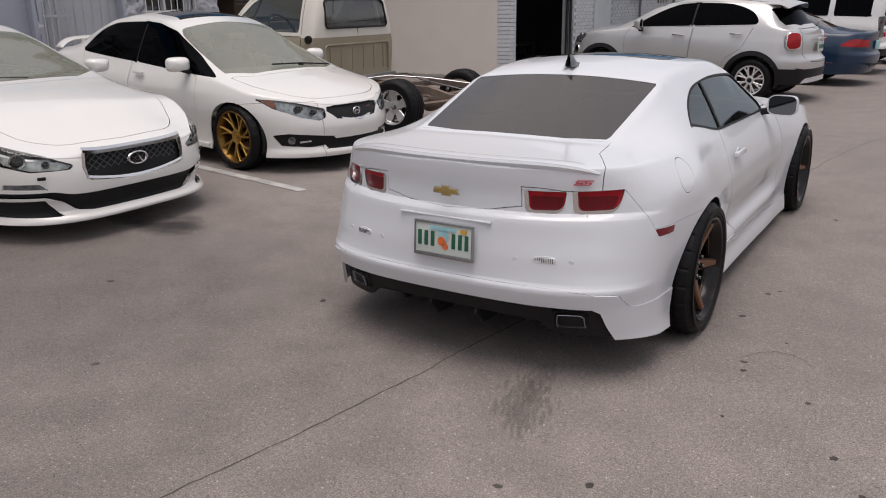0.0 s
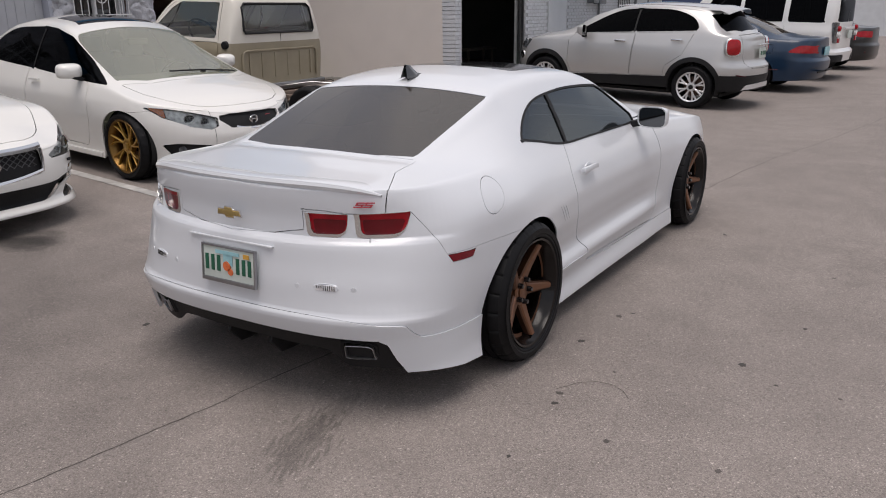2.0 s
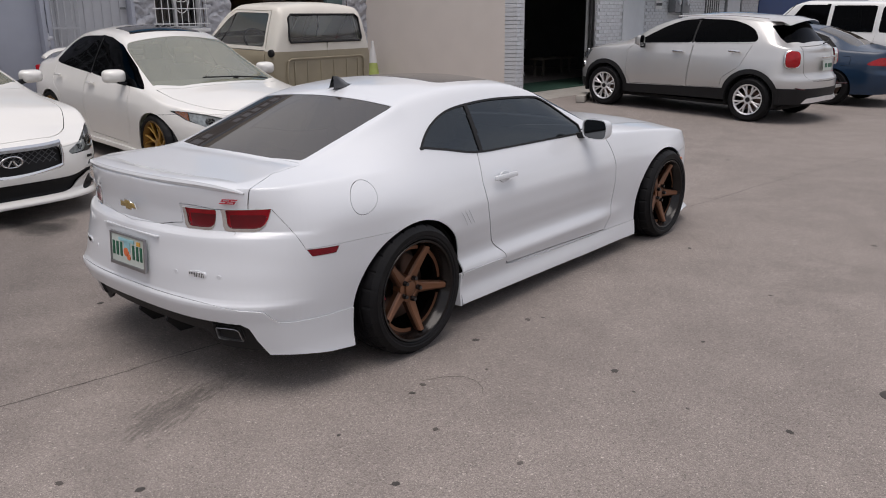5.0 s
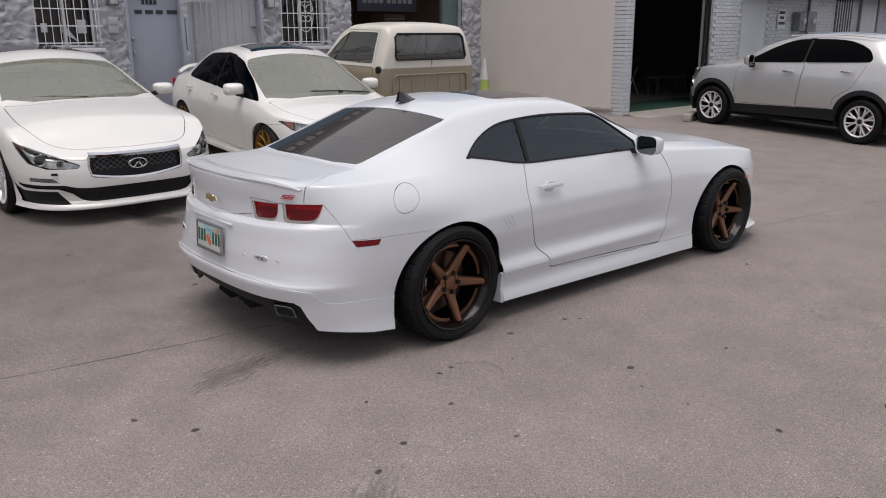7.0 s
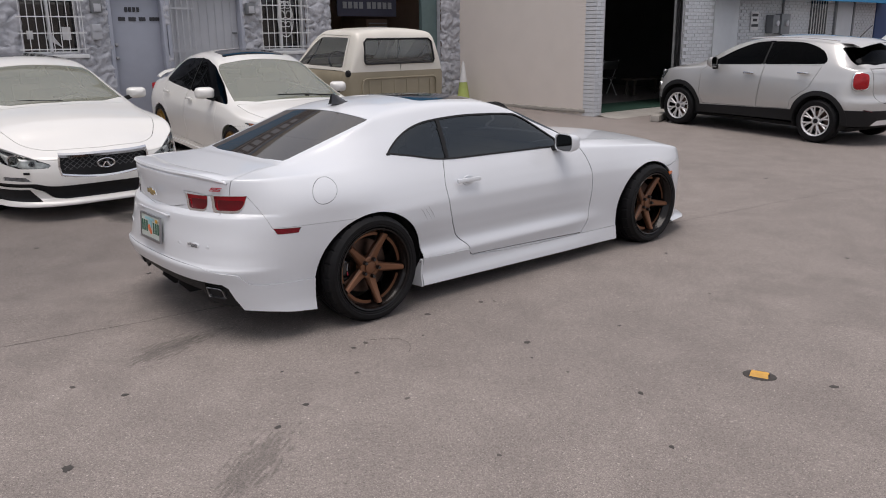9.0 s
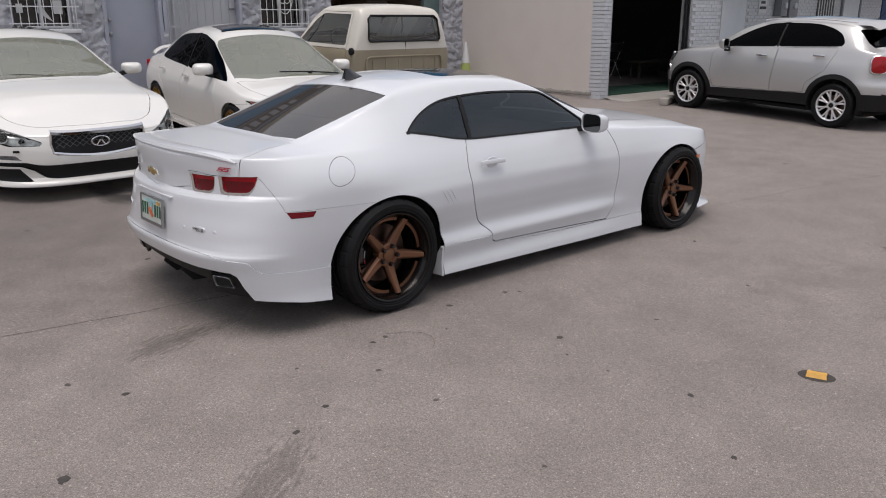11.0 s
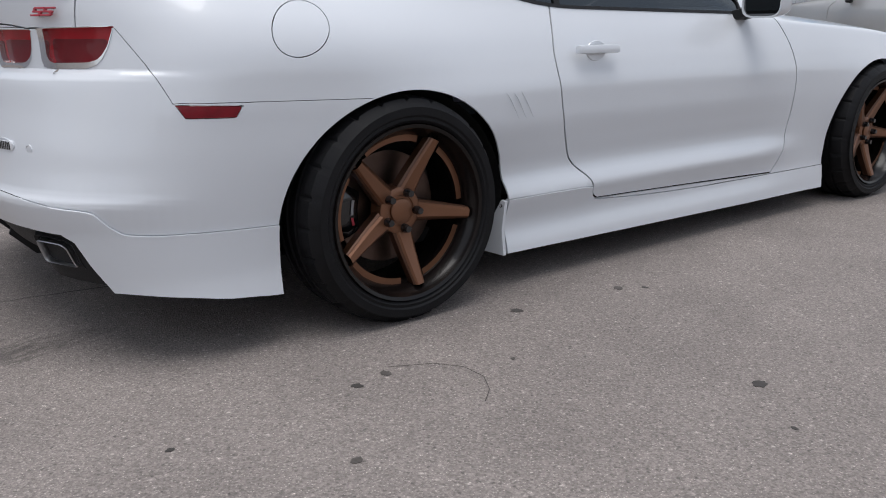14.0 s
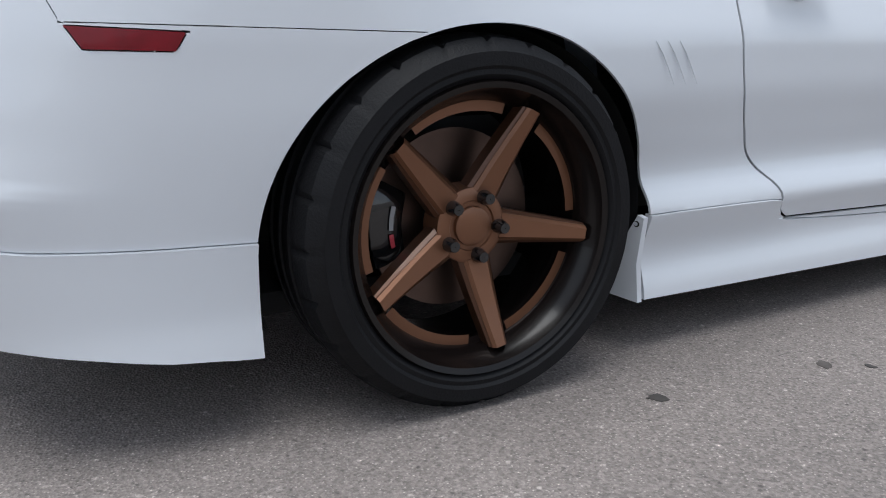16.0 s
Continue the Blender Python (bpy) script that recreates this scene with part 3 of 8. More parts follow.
# the address stands as plain bars
for y0, y1, z in ((2.10, 2.155, 2.175), (2.165, 2.22, 2.175), (2.23, 2.285, 2.175), (2.295, 2.35, 2.175)):
    part("address_bar", box((-0.068, (y0 + y1) / 2 + 0.12, z), (0.012, y1 - y0 - 0.012, 0.075)), LETTERDARK, d1)
for y0, y1 in ((1.98, 2.10), (2.15, 2.28), (2.32, 2.44), (2.50, 2.70)):
    part("address_bar", box((-0.068, (y0 + y1) / 2 + 0.12, 2.025), (0.012, y1 - y0 - 0.01, 0.06)), LETTERDARK, d1)

d2 = thing("door_2", Matrix.Translation((FX, 0, 0)), "ribbed grey metal double door beside a bar gate", "door", "", "structure")
ym = (DOOR2[0] + DOOR2[1]) / 2
ribs = bmesh.new()
add_box(ribs, (-0.13, ym, 1.35), (0.03, DOOR2[1] - DOOR2[0], 2.3))
for i in range(9):
    add_box(ribs, (-0.112, DOOR2[0] + 0.08 + (DOOR2[1] - DOOR2[0] - 0.16) * i / 8, 1.35), (0.012, 0.128, 2.28), None, 0.005)
part("door_leaf", ribs, SHUTTER, d2)
part("door_frame", add_box(box((-0.02, DOOR2[0] - 0.02, 1.35), (0.16, 0.06, 2.4), None, 0.006), (-0.02, DOOR2[1], 1.35), (0.16, 0.06, 2.4), None, 0.006), DOORGREY, d2)
part("hasp", box((-0.08, DOOR2[1] - 0.10, 1.79), (0.02, 0.09, 0.035), None, 0.004), METER, d2)
gate = thing("bar_gate", Matrix.Translation((FX, 0, 0)), "grey-blue iron bar gate folded against the door", "gate")
for i in range(5):
    part("bar", tube([(0.06, 2.95 + 0.10 * i, 0.35), (0.06, 2.95 + 0.10 * i, 2.6)], 0.010, 6), SHUTTER, gate)
for z in (0.45, 1.50, 2.2):
    part("rail", box((0.06, 3.15, z), (0.02, 0.46, 0.03)), SHUTTER, gate)

mb = thing("mail_box", Matrix.Translation((FX + 0.09, 1.685, 1.82)), "pale grey metal mail box on the stone wall", "mail box")
part("body", box((0, 0, 0), (0.10, 0.15, 0.24), None, 0.008), SHUTTER, mb)
part("flap", box((0.055, 0, 0.06), (0.012, 0.14, 0.10), None, 0.004), SHUTTER, mb)
for y in (1.72, 4.40):
    lamp = thing("wall_lamp", Matrix.Translation((FX + 0.10, y, 2.21)), "dark unlit wall lantern with a pale pane", "lamp", "wall lanterns")
    part("housing", box((0, 0, 0), (0.12, 0.16, 0.20), None, 0.012), METER, lamp)
    part("diffuser", box((0.065, 0, -0.02), (0.01, 0.11, 0.12), None, 0.003), SHUTTER, lamp)

# garage bay behind the pickup
bay = bmesh.new()
bx, by0, by1 = -13.5, BAY[0] - 0.4, 9.4
join(bay, from_grid([[(bx, y, z) for z in (0.2, 3.6)] for y in (by0, by1)]))
join(bay, from_grid([[(x, by0, z) for z in (0.2, 3.6)] for x in (bx, FX - 0.25)]))
join(bay, from_grid([[(x, by1, z) for z in (0.2, 3.6)] for x in (bx, FX - 0.25)], flip=True))
join(bay, from_grid([[(x, y, 3.6) for y in (by0, by1)] for x in (bx, FX - 0.02)]))
structure("wall_bay", bay, BAYWALL, "dim brown inside of the open workshop bay")
ban = thing("banner", Matrix.Translation((FX - 0.45, 7.37, 2.42)), "navy banner with plain white bars, hung in the bay", "banner")
part("cloth", box((0, 0, 0), (0.02, 1.50, 0.62), None, 0.004), BANNER, ban)
for i in range(9):
    part("banner_bar", box((0.014, -0.57 + 0.135 * i + (0.06 if i > 3 else 0), -0.09), (0.006, 0.095, 0.13)), METER, ban)
sh = thing("workshop_shelf", Matrix.Translation((-11.2, 8.7, 0.3)), "grey slatted vent unit on a stand in the bay", "shelf")
part("frame", box((0, 0, 0.9), (0.5, 0.6, 1.8), None, 0.01), BAYWALL, sh)
for k in range(6):
    part("slat", box((0.27, 0, 1.35 + 0.07 * k), (0.03, 0.5, 0.03)), SHUTTER, sh)
part("door_post", box((FX - 0.12, BAY[1] - 0.22, 1.6), (0.10, 0.42, 3.0), None, 0.01), mat("grey-green door edge", (0.10, 0.15, 0.15), 0.6, var=0.1), None)
tagged(bpy.data.objects["door_post"], "grey-green edge of the rolled-back bay door", "door", "", "structure")

# projecting wing
wing = bmesh.new()
add_box(wing, ((FX + WING_X - 0.27) / 2, WING_Y + 0.12, TOP / 2), (WING_X - 0.27 - FX, 0.24, TOP))
structure("wall_south", wing, STUCCO, "plain beige stucco side wall with weather stains")
foot = bmesh.new()
for i in range(30):
    x = FX + 0.1 + 3.5 * i / 29
    add_box(foot, (x, WING_Y - 0.015, 0.26), (0.13, 0.03, 0.05 + 0.03 * random.random()), pose(0, 0, 0, 0, random.uniform(-6, 6), 0), 0.008)
structure("wall_footing", foot, CONCRETE, "crumbling concrete footing along the beige wall")

DW0, DW1, HEAD = 9.56, 12.36, 3.4
hall = bmesh.new()
hx = -10.5
join(hall, from_grid([[(hx, y, z) for z in (0.1, 3.8)] for y in (WING_Y + 0.26, 16.2)]))
join(hall, from_grid([[(x, WING_Y + 0.26, z) for z in (0.1, 3.8)] for x in (hx, WING_X - 0.2)]))
join(hall, from_grid([[(x, 16.2, z) for z in (0.1, 3.8)] for x in (hx, WING_X - 0.3)], flip=True))
join(hall, from_grid([[(x, y, 3.8) for y in (WING_Y + 0.26, 16.2)] for x in (hx, WING_X - 0.2)]))
structure("wall_hall", hall, INTERIOR, "inside of the open hall, its darkness put into the colour")
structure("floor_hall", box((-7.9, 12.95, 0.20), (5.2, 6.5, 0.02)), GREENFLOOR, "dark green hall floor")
structure("floor_apron", from_grid([[(x, y, ground_z(x) + 0.004 + 0.02 * (1 if x < -5 else 0)) for y in np.linspace(9.6, 12.3, 6)] for x in np.linspace(-5.35, -4.6, 8)]), CONCRETE, "pale concrete threshold before the hall")
rail = thing("door_track", Matrix.Translation((WING_X, DW1, 0)), "steel roller door track beside the hall opening", "track")
part("track", add_box(box((-0.05, -0.03, 1.8), (0.06, 0.05, 3.4), None, 0.004), (-0.14, -0.03, 1.8), (0.05, 0.05, 3.4), None, 0.004), STEEL, rail)
structure("wall_lintel", box((WING_X - 0.14, (DW0 + DW1) / 2, (HEAD + TOP) / 2), (0.26, DW1 - DW0 + 0.1, TOP - HEAD)), WHITEWALL, "white wall over the hall opening")
core = bmesh.new()
add_box(core, (WING_X - 0.145, WING_Y + 0.135, TOP / 2), (0.245, 0.245, TOP))
add_box(core, (WING_X - 0.145, (DW1 + 13.50) / 2, TOP / 2), (0.245, 13.50 - DW1 - 0.02, TOP))
add_box(core, (WING_X - 0.145, (14.50 + 21.86) / 2, TOP / 2), (0.245, 21.86 - 14.50, TOP))
east = structure("wall_east", core, MORTAR, "white painted brick front of the projecting wing")
structure("wall_panel", box((WING_X - 0.12, 14.0, TOP / 2), (0.24, 0.99, TOP)), WHITEWALL, "smooth white painted door bay between brick piers")
structure("wall_blue", box((WING_X - 0.12, 28.33, TOP / 2), (0.24, 12.9, TOP)), BLUEWALL, "dark blue painted wall further along")

aw = thing("awning", Matrix.Translation((WING_X, 17.8, 2.72)), "bright blue awning over the white brick front", "awning")
part("cloth", from_grid([[(x, y, z) for x, z in ((0.0, 0.75), (0.55, 0.10), (0.56, -0.30))] for y in np.linspace(-4.4, 4.4, 23)], flip=True), AWNING, aw, thick=0.02)
for y in (-4.38, 4.38):
    part("end_panel", box((0.27, y, -0.05), (0.54, 0.02, 0.45)), AWNING, aw)

no = thing("wall_notice", Matrix.Translation((WING_X + 0.02, 15.17, 1.95)), "small white notice with dark bars on the brick wall", "sign")
part("board", box((0, 0, 0), (0.012, 0.34, 0.42), None, 0.003), LETTER, no)
for z, w in ((0.13, 0.26), (0.02, 0.18), (-0.10, 0.28)):
    part("notice_bar", box((0.009, 0, z), (0.005, w, 0.06)), LETTERDARK, no)
for y, h, wd in ((15.86, 0.42, 0.30), (16.32, 0.46, 0.42)):
    me = thing("meter_box", Matrix.Translation((WING_X + 0.10, y, 1.88)), "dark grey electric meter box on white brick", "meter box", "meter boxes")
    part("case", box((0, 0, 0), (0.18, wd, h), None, 0.012), METER, me)
    part("dial", lathe([(0, 0.07), (0.05, 0.065), (0.06, 0.04), (0.062, 0.001)], 20), SHUTTER, me).matrix_local = pose(0.09, 0, 0.02)
part("pipe", tube([(WING_X + 0.04, 16.42, 0.4), (WING_X + 0.04, 16.42, 2.5)], 0.03, 8), METER, None)
tagged(bpy.data.objects["pipe"], "grey conduit pipe up the brick wall", "pipe")
w3 = thing("window_3", Matrix.Translation((WING_X, 18.35, 2.0)), "small barred window in the white brick front", "window", "", "structure")
part("window_pane", box((0.005, 0, 0), (0.02, 0.9, 0.9)), PANE, w3)
for i in range(7):
    part("bar", tube([(0.04, -0.42 + 0.14 * i, -0.46), (0.04, -0.42 + 0.14 * i, 0.46)], 0.010, 5), IRON, w3)
d3 = thing("door_3", Matrix.Translation((WING_X, 19.8, 1.35)), "white door in the brick front", "door", "", "structure")
part("door_leaf", box((0.01, 0, 0), (0.05, 0.95, 2.2), None, 0.01), WHITEWALL, d3)
part("door_frame", add_box(box((0.01, -0.53, 0), (0.08, 0.08, 2.3)), (0.01, 0.53, 0), (0.08, 0.08, 2.3)), METER, d3)

# unseen plain walls added opposite and behind to block low sky; a far end wall
structure("wall_opposite", box((24.0, 5.0, 1.8), (0.4, 70, 3.6)), STUCCO, "unseen plain wall added across the lot to block low sky")
structure("wall_behind", box((4.0, -24.0, 2.0), (50, 0.4, 4.0)), STUCCO, "unseen plain wall added behind the lot to block low sky")
structure("wall_end", box((6.0, 44.0, 2.4), (40, 0.4, 4.8)), WHITEWALL, "plain pale wall at the far end of the lane")

# things in the hall and along the walls
be = thing("bench", Matrix.Translation((-7.35, 14.25, 0.21)), "low wooden bench in the dark hall", "bench")
BENCHWOOD = mat("dull bench wood", (0.10, 0.085, 0.07), 0.7, var=0.15, scale=12)
part("seat", box((0, 0, 0.42), (0.35, 1.5, 0.05), None, 0.008), BENCHWOOD, be)
for y in (-0.6, 0.6):
    for x in (-0.12, 0.12):
        part("leg", box((x, y, 0.2), (0.05, 0.05, 0.42), pose(0, 0, 0, 4 if y > 0 else -4), 0.006), BENCHWOOD, be)
ch = thing("folding_chair", Matrix.Translation((-7.9, 13.35, 0.21)) @ pose(0, 0, 0, 0, 0, 70), "pale metal folding chair just inside the hall", "chair")
part("seat", box((0, 0, 0.45), (0.40, 0.40, 0.03), None, 0.01), STEEL, ch)
part("backrest", box((0, -0.24, 0.76), (0.40, 0.03, 0.20), pose(0, 0, 0, 10), 0.01), STEEL, ch)
for x in (-0.2, 0.2):
    part("leg", tube([(x, 0.25, 0.0), (x, -0.27, 0.88)], 0.013, 6), IRON, ch)
    part("leg", tube([(x, -0.25, 0.0), (x, 0.12, 0.46)], 0.013, 6), IRON, ch)

co = thing("traffic_cone", Matrix.Translation((-8.42, 9.12, ground_z(-8.4) + 0.002)), "lime green traffic cone with a white collar", "traffic cone")
part("base", box((0, 0, 0.02), (0.36, 0.36, 0.04), None, 0.012), LIMECONE, co)
part("cone", lathe([(0.03, 0.15), (0.45, 0.085), (0.455, 0.086)], 32).copy(), LIMECONE, co).matrix_local = pose(0, 0, 0, 0, -90, 0)
part("collar", lathe([(0.455, 0.087), (0.66, 0.055)], 32), LETTER, co).matrix_local = pose(0, 0, 0, 0, -90, 0)
part("tip", lathe([(0.66, 0.054), (0.88, 0.022), (0.89, 0.001)], 32), MATS["white sign bars"], co).matrix_local = pose(0, 0, 0, 0, -90, 0)

st = thing("parking_stop", Matrix.Translation((-4.07, 10.12, ground_z(-4.07))) @ pose(0, 0, 0, 0, 0, 22), "short broken concrete parking stop", "parking stop")
part("block", box((0, 0, 0.06), (0.16, 0.75, 0.12), None, 0.02), CONCRETE, st)

# paint stripe between bays, following the slope
stripe = from_grid([[(x, 1.13 + 0.102 * (-2.72 - x) + dy, ground_z(x) + 0.004) for dy in (-0.05, 0.05)] for x in np.linspace(-7.6, -2.72, 30)], flip=True)
tagged(part("parking_line", stripe, ROADPAINT, None), "worn white parking stripe on asphalt", "road marking", "", "structure")

# long crack in the asphalt and small marks
CRACK = mat("crack dirt", (0.075, 0.066, 0.06), 0.95, var=0.3, scale=40)
path = curve((-7.0, -1.05), (-2.26, -0.235), (-1.29, -0.055), (-0.78, 0.01), (1.5, 0.32), (3.8, 0.665), (6.2, 1.02), (6.9, 1.19), (12.0, 2.1))
rows = []
for y in np.arange(-7.0, 12.0, 0.035):
    x = float(path(y)) + 0.018 * noise.noise(Vector((y * 3.1, 0.2, 0))) + 0.010 * noise.noise(Vector((y * 14, 4.2, 0)))
    w = max(0.0008, 0.0030 + 0.0035 * noise.noise(Vector((y * 5, 9.1, 0))))
    rows.append([(x - w, y, ground_z(x) + 0.0012), (x + w, y, ground_z(x) + 0.0012)])
tagged(part("ground_crack", from_grid(rows, flip=True), CRACK, None), "long thin crack across the asphalt", "crack", "", "structure")
OIL = mat("black oil spot", (0.042, 0.037, 0.034), 0.75, var=0.3, scale=60)
GUM = mat("flattened gum spot", (0.075, 0.066, 0.060), 0.85, var=0.3, scale=60)
spots = ((1.161, -0.264, 1.2), (1.178, -0.358, 1.1), (1.771, 0.417, 1.6), (1.079, 0.709, 1.4), (1.13, 0.785, 0.8), (1.03, 0.301, 1.3), (1.47, -0.538, 1.0), (2.59, 0.345, 1.2), (-2.17, -1.14, 1.5), (-1.31, -1.85, 1.4), (-0.96, -0.69, 1.5), (1.47, -1.955, 2.0), (0.666, -1.70, 1.2), (0.932, -1.534, 1.3), (1.727, -1.139, 1.3), (2.19, 0.276, 0.6), (1.614, -0.928, 1.2), (1.954, 1.015, 0.9), (1.29, 0.05, 0.6), (1.938, 0.277, 0.6), (3.176, 1.10, 1.6), (1.882, -0.53, 1.0), (1.2, 2.6, 1.2), (2.216, 3.48, 1.3), (1.985, 1.945, 0.8), (1.20, -0.82, 0.7), (2.988, 0.01, 1.0), (2.555, -0.575, 0.8), (0.073, 6.28, 2.0))
for i, (x, y, s) in enumerate(spots):
    n = 14
    pts = [(0.0105 * s * (1 + 0.6 * noise.noise(Vector((i * 3.7, k * 0.9, 0)))) * math.cos(2 * math.pi * k / n) * 1.35, 0.0100 * s * (1 + 0.6 * noise.noise(Vector((i * 3.7, k * 0.9, 2)))) * math.sin(2 * math.pi * k / n)) for k in range(n)]
    ob = part("oil_spot", plate(pts, 0.0015, pose(x, y, ground_z(x), 0, 0, i * 47)), OIL if i % 3 else GUM, None)
    tagged(ob, "small dark spot stuck on the asphalt", "spot", "spots on the asphalt")
wire = [(1.13, -0.235, 0.003), (1.155, -0.205, 0.006), (1.197, -0.141, 0.010), (1.264, -0.096, 0.012), (1.336, -0.09, 0.010), (1.394, -0.121, 0.007), (1.429, -0.164, 0.003)]
tagged(part("wire", tube(wire, 0.0009, 5), MATS["crack dirt"], None), "thin curled dark wire lying on the asphalt", "wire")
mk = thing("road_marker", Matrix.Translation((2.868, 0.956, ground_z(2.87))) @ pose(0, 0, 0, 0, 0, 110), "yellow raised road marker in a dark tar ring", "road marker")
part("block", from_grid([[(-0.028, -0.045, 0.0), (-0.016, -0.042, 0.014), (0.016, -0.042, 0.014), (0.028, -0.045, 0.0)], [(-0.028, 0.045, 0.0), (-0.016, 0.042, 0.014), (0.016, 0.042, 0.014), (0.028, 0.045, 0.0)]]), YELLOW, mk, thick=0.004)
part("tar_ring", plate([(0.060 * (1 + 0.15 * noise.noise(Vector((k, 3, 0)))) * math.cos(2 * math.pi * k / 20), 0.082 * (1 + 0.15 * noise.noise(Vector((k, 8, 0)))) * math.sin(2 * math.pi * k / 20)) for k in range(20)], 0.002), OIL, mk)


# ---- car kit: bodies are lofted in the car's own axes, x right, y ahead, z up, from the rear axle on the ground ----
def shell(c, step=0.05, nz=26, n1=16, n2=16):
    """The right half of a car's skin: sides and ends by their profiles, then shoulder, glasshouse and decks."""
    yr0, yf0 = c["yr"] + c["Lr"], c["yf"] - c["Lf"]
    out = []
    na = max(10, int(1.2 / step * 0.6))
    for i in range(na + 1):
        t = math.pi / 2 * i / na
        s, k = max(math.sin(t), 0.0), max(math.cos(t), 0.0)
        y = yr0 - c["Lr"] * k ** (2 / c["nr"])
        out.append((float(c["W"](y)) * s ** (2 / c["nr"]), y))
    for y in np.linspace(yr0, yf0, max(8, int((yf0 - yr0) / step)))[1:-1]:
        out.append((float(c["W"](y)), y))
    for i in range(na + 1):
        t = math.pi / 2 * (1 - i / na)
        s, k = max(math.sin(t), 0.0), max(math.cos(t), 0.0)
        y = yf0 + c["Lf"] * k ** (2 / c["nf"])
        out.append((float(c["W"](y)) * s ** (2 / c["nf"]), y))
    o = np.array(out)
    d = np.gradient(o, axis=0)
    d[0], d[-1] = (1, 0), (-1, 0)
    nrm = np.stack([d[:, 1], -d[:, 0]], 1)
    nrm /= np.linalg.norm(nrm, axis=1, keepdims=True)
    rows = []
    for (x, y), (nx, ny) in zip(o, nrm):
        v = np.linspace(0, 1, nz)
        lo, hi = float(c["zlo"](y)), float(c["zhi"](y))
        z = lo + (hi - lo) * v
        wr, wf = max(0.0, -ny) ** 2, max(0.0, ny) ** 2
        ws = 1 - wr - wf
        flank = c["side"](z)
        if "side_rear" in c:
            k = min(1.0, max(0.0, (0.25 - y) / 0.5, (y - 1.75) / 0.55))
            flank = flank + (c["side_rear"](z) - flank) * k * k * (3 - 2 * k)
        off = wr * c["rear"](z) + wf * c["front"](z) + ws * flank
        for y0, amp, sy, z0, sz in c.get("bulge", ()):
            off = off + ws * amp * math.exp(-(((y - y0) / sy) ** 2)) * np.exp(-(((z - z0) / sz) ** 2))
        px, py = np.maximum(x + nx * off, 0), y + ny * off
        if "nr2" in c and y < yr0 and x > 1e-6:
            # the lower part of the tail is squarer in plan than its top
            k = min(1.0, ((yr0 - y) / c["Lr"]) ** (c["nr"] / 2))
            t = math.acos(k)
            x2, y2 = float(c["W"](y)) * math.sin(t) ** (2 / c["nr2"]), yr0 - c["Lr"] * k ** (2 / c["nr2"])
            w2 = c["low"](z)
            px, py = px + (x2 - x) * w2, py + (y2 - y) * w2
        if x < 1e-6:
            px = px * 0
        xb, yb, zb = px[-1], py[-1], z[-1]
        xt = min(float(c["xt"](y)), xb * 0.88)
        zt, zc = float(c["zt"](y)), float(c["zc"](y))
        t = np.linspace(0, 1, n1 + 1)[1:]
        bow = c.get("bow", 0.02) * 4 * t * (1 - t) * min(1.0, max(0.0, (zt - zb) / 0.2))
        ax, az = xb + (xt - xb) * t + bow, zb + (zt - zb) * t
        q = np.linspace(1, 0, n2 + 1)[1:]
        bx, bz = xt * q, zt + (zc - zt) * (1 - q**2)
        sx, sz2 = np.r_[px, ax, bx], np.r_[z, az, bz]
        sy2 = np.r_[py, np.full(n1 + n2, yb)]
        for turn in range(c.get("soft", 3)):
            for k0, wdt in ((nz - 1, c.get("shoulder", 4)), (nz - 1 + n1, c.get("edge", 6))):
                if wdt < 3 and turn > 1:
                    continue
                a, b = k0 - wdt, k0 + wdt
                for arr in (sx, sz2):
                    arr[a : b + 1] = 0.25 * arr[a - 1 : b] + 0.5 * arr[a : b + 1] + 0.25 * arr[a + 1 : b + 2]
        sx[-1] = 0.0
        rows.append(np.stack([sx, sy2, sz2], 1))
    bm = from_grid(rows)
    bmesh.ops.remove_doubles(bm, verts=bm.verts, dist=1e-5)
    bmesh.ops.recalc_face_normals(bm, faces=bm.faces)
    probe = max(bm.faces, key=lambda f: f.calc_center_median().x)
    if probe.normal.x < 0:
        bmesh.ops.reverse_faces(bm, faces=bm.faces)
    return bm


def ellipse(yc, zc, a, b):
    """A wheel opening: round above its centre, straight down below."""
    return lambda x, y, z: np.where(z > zc, (np.hypot((y - yc) / a, (z - zc) / b) - 1) * min(a, b), np.abs(y - yc) - a)


def arches(bm, car, wheels, a, b, zc, depth=0.30, xin=0.55, lip=None):
    """Opens the wheel arches and lines them."""
    for yc in wheels:
        f = ellipse(yc, zc, a, b)
        only = lambda x, y, z: np.maximum(f(x, y, z), 0.35 - x)
        cut(bm, only)
        take(bm, only).free()
        rows = []
        for i in range(33):
            t = -0.35 + (math.pi + 0.7) * i / 32
            rows.append([(x, yc + (a + 0.004) * math.cos(t), max(0.05, zc + (b + 0.004) * math.sin(t))) for x in (xin, xin + 0.1, lip if lip else 0.9)])
        for sgn in (1, -1):
            r = np.array(rows)
            r[:, :, 0] *= sgn
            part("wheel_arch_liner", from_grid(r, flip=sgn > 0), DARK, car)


def lug_lathe(c, r0, d, seg=10):
    """A small turned peg along +x at c."""
    bm = lathe([(0, 0.001), (0, r0), (d * 0.6, r0), (d, r0 * 0.7), (d, 0.001)], seg)
    bmesh.ops.translate(bm, vec=c, verts=bm.verts)
    return bm


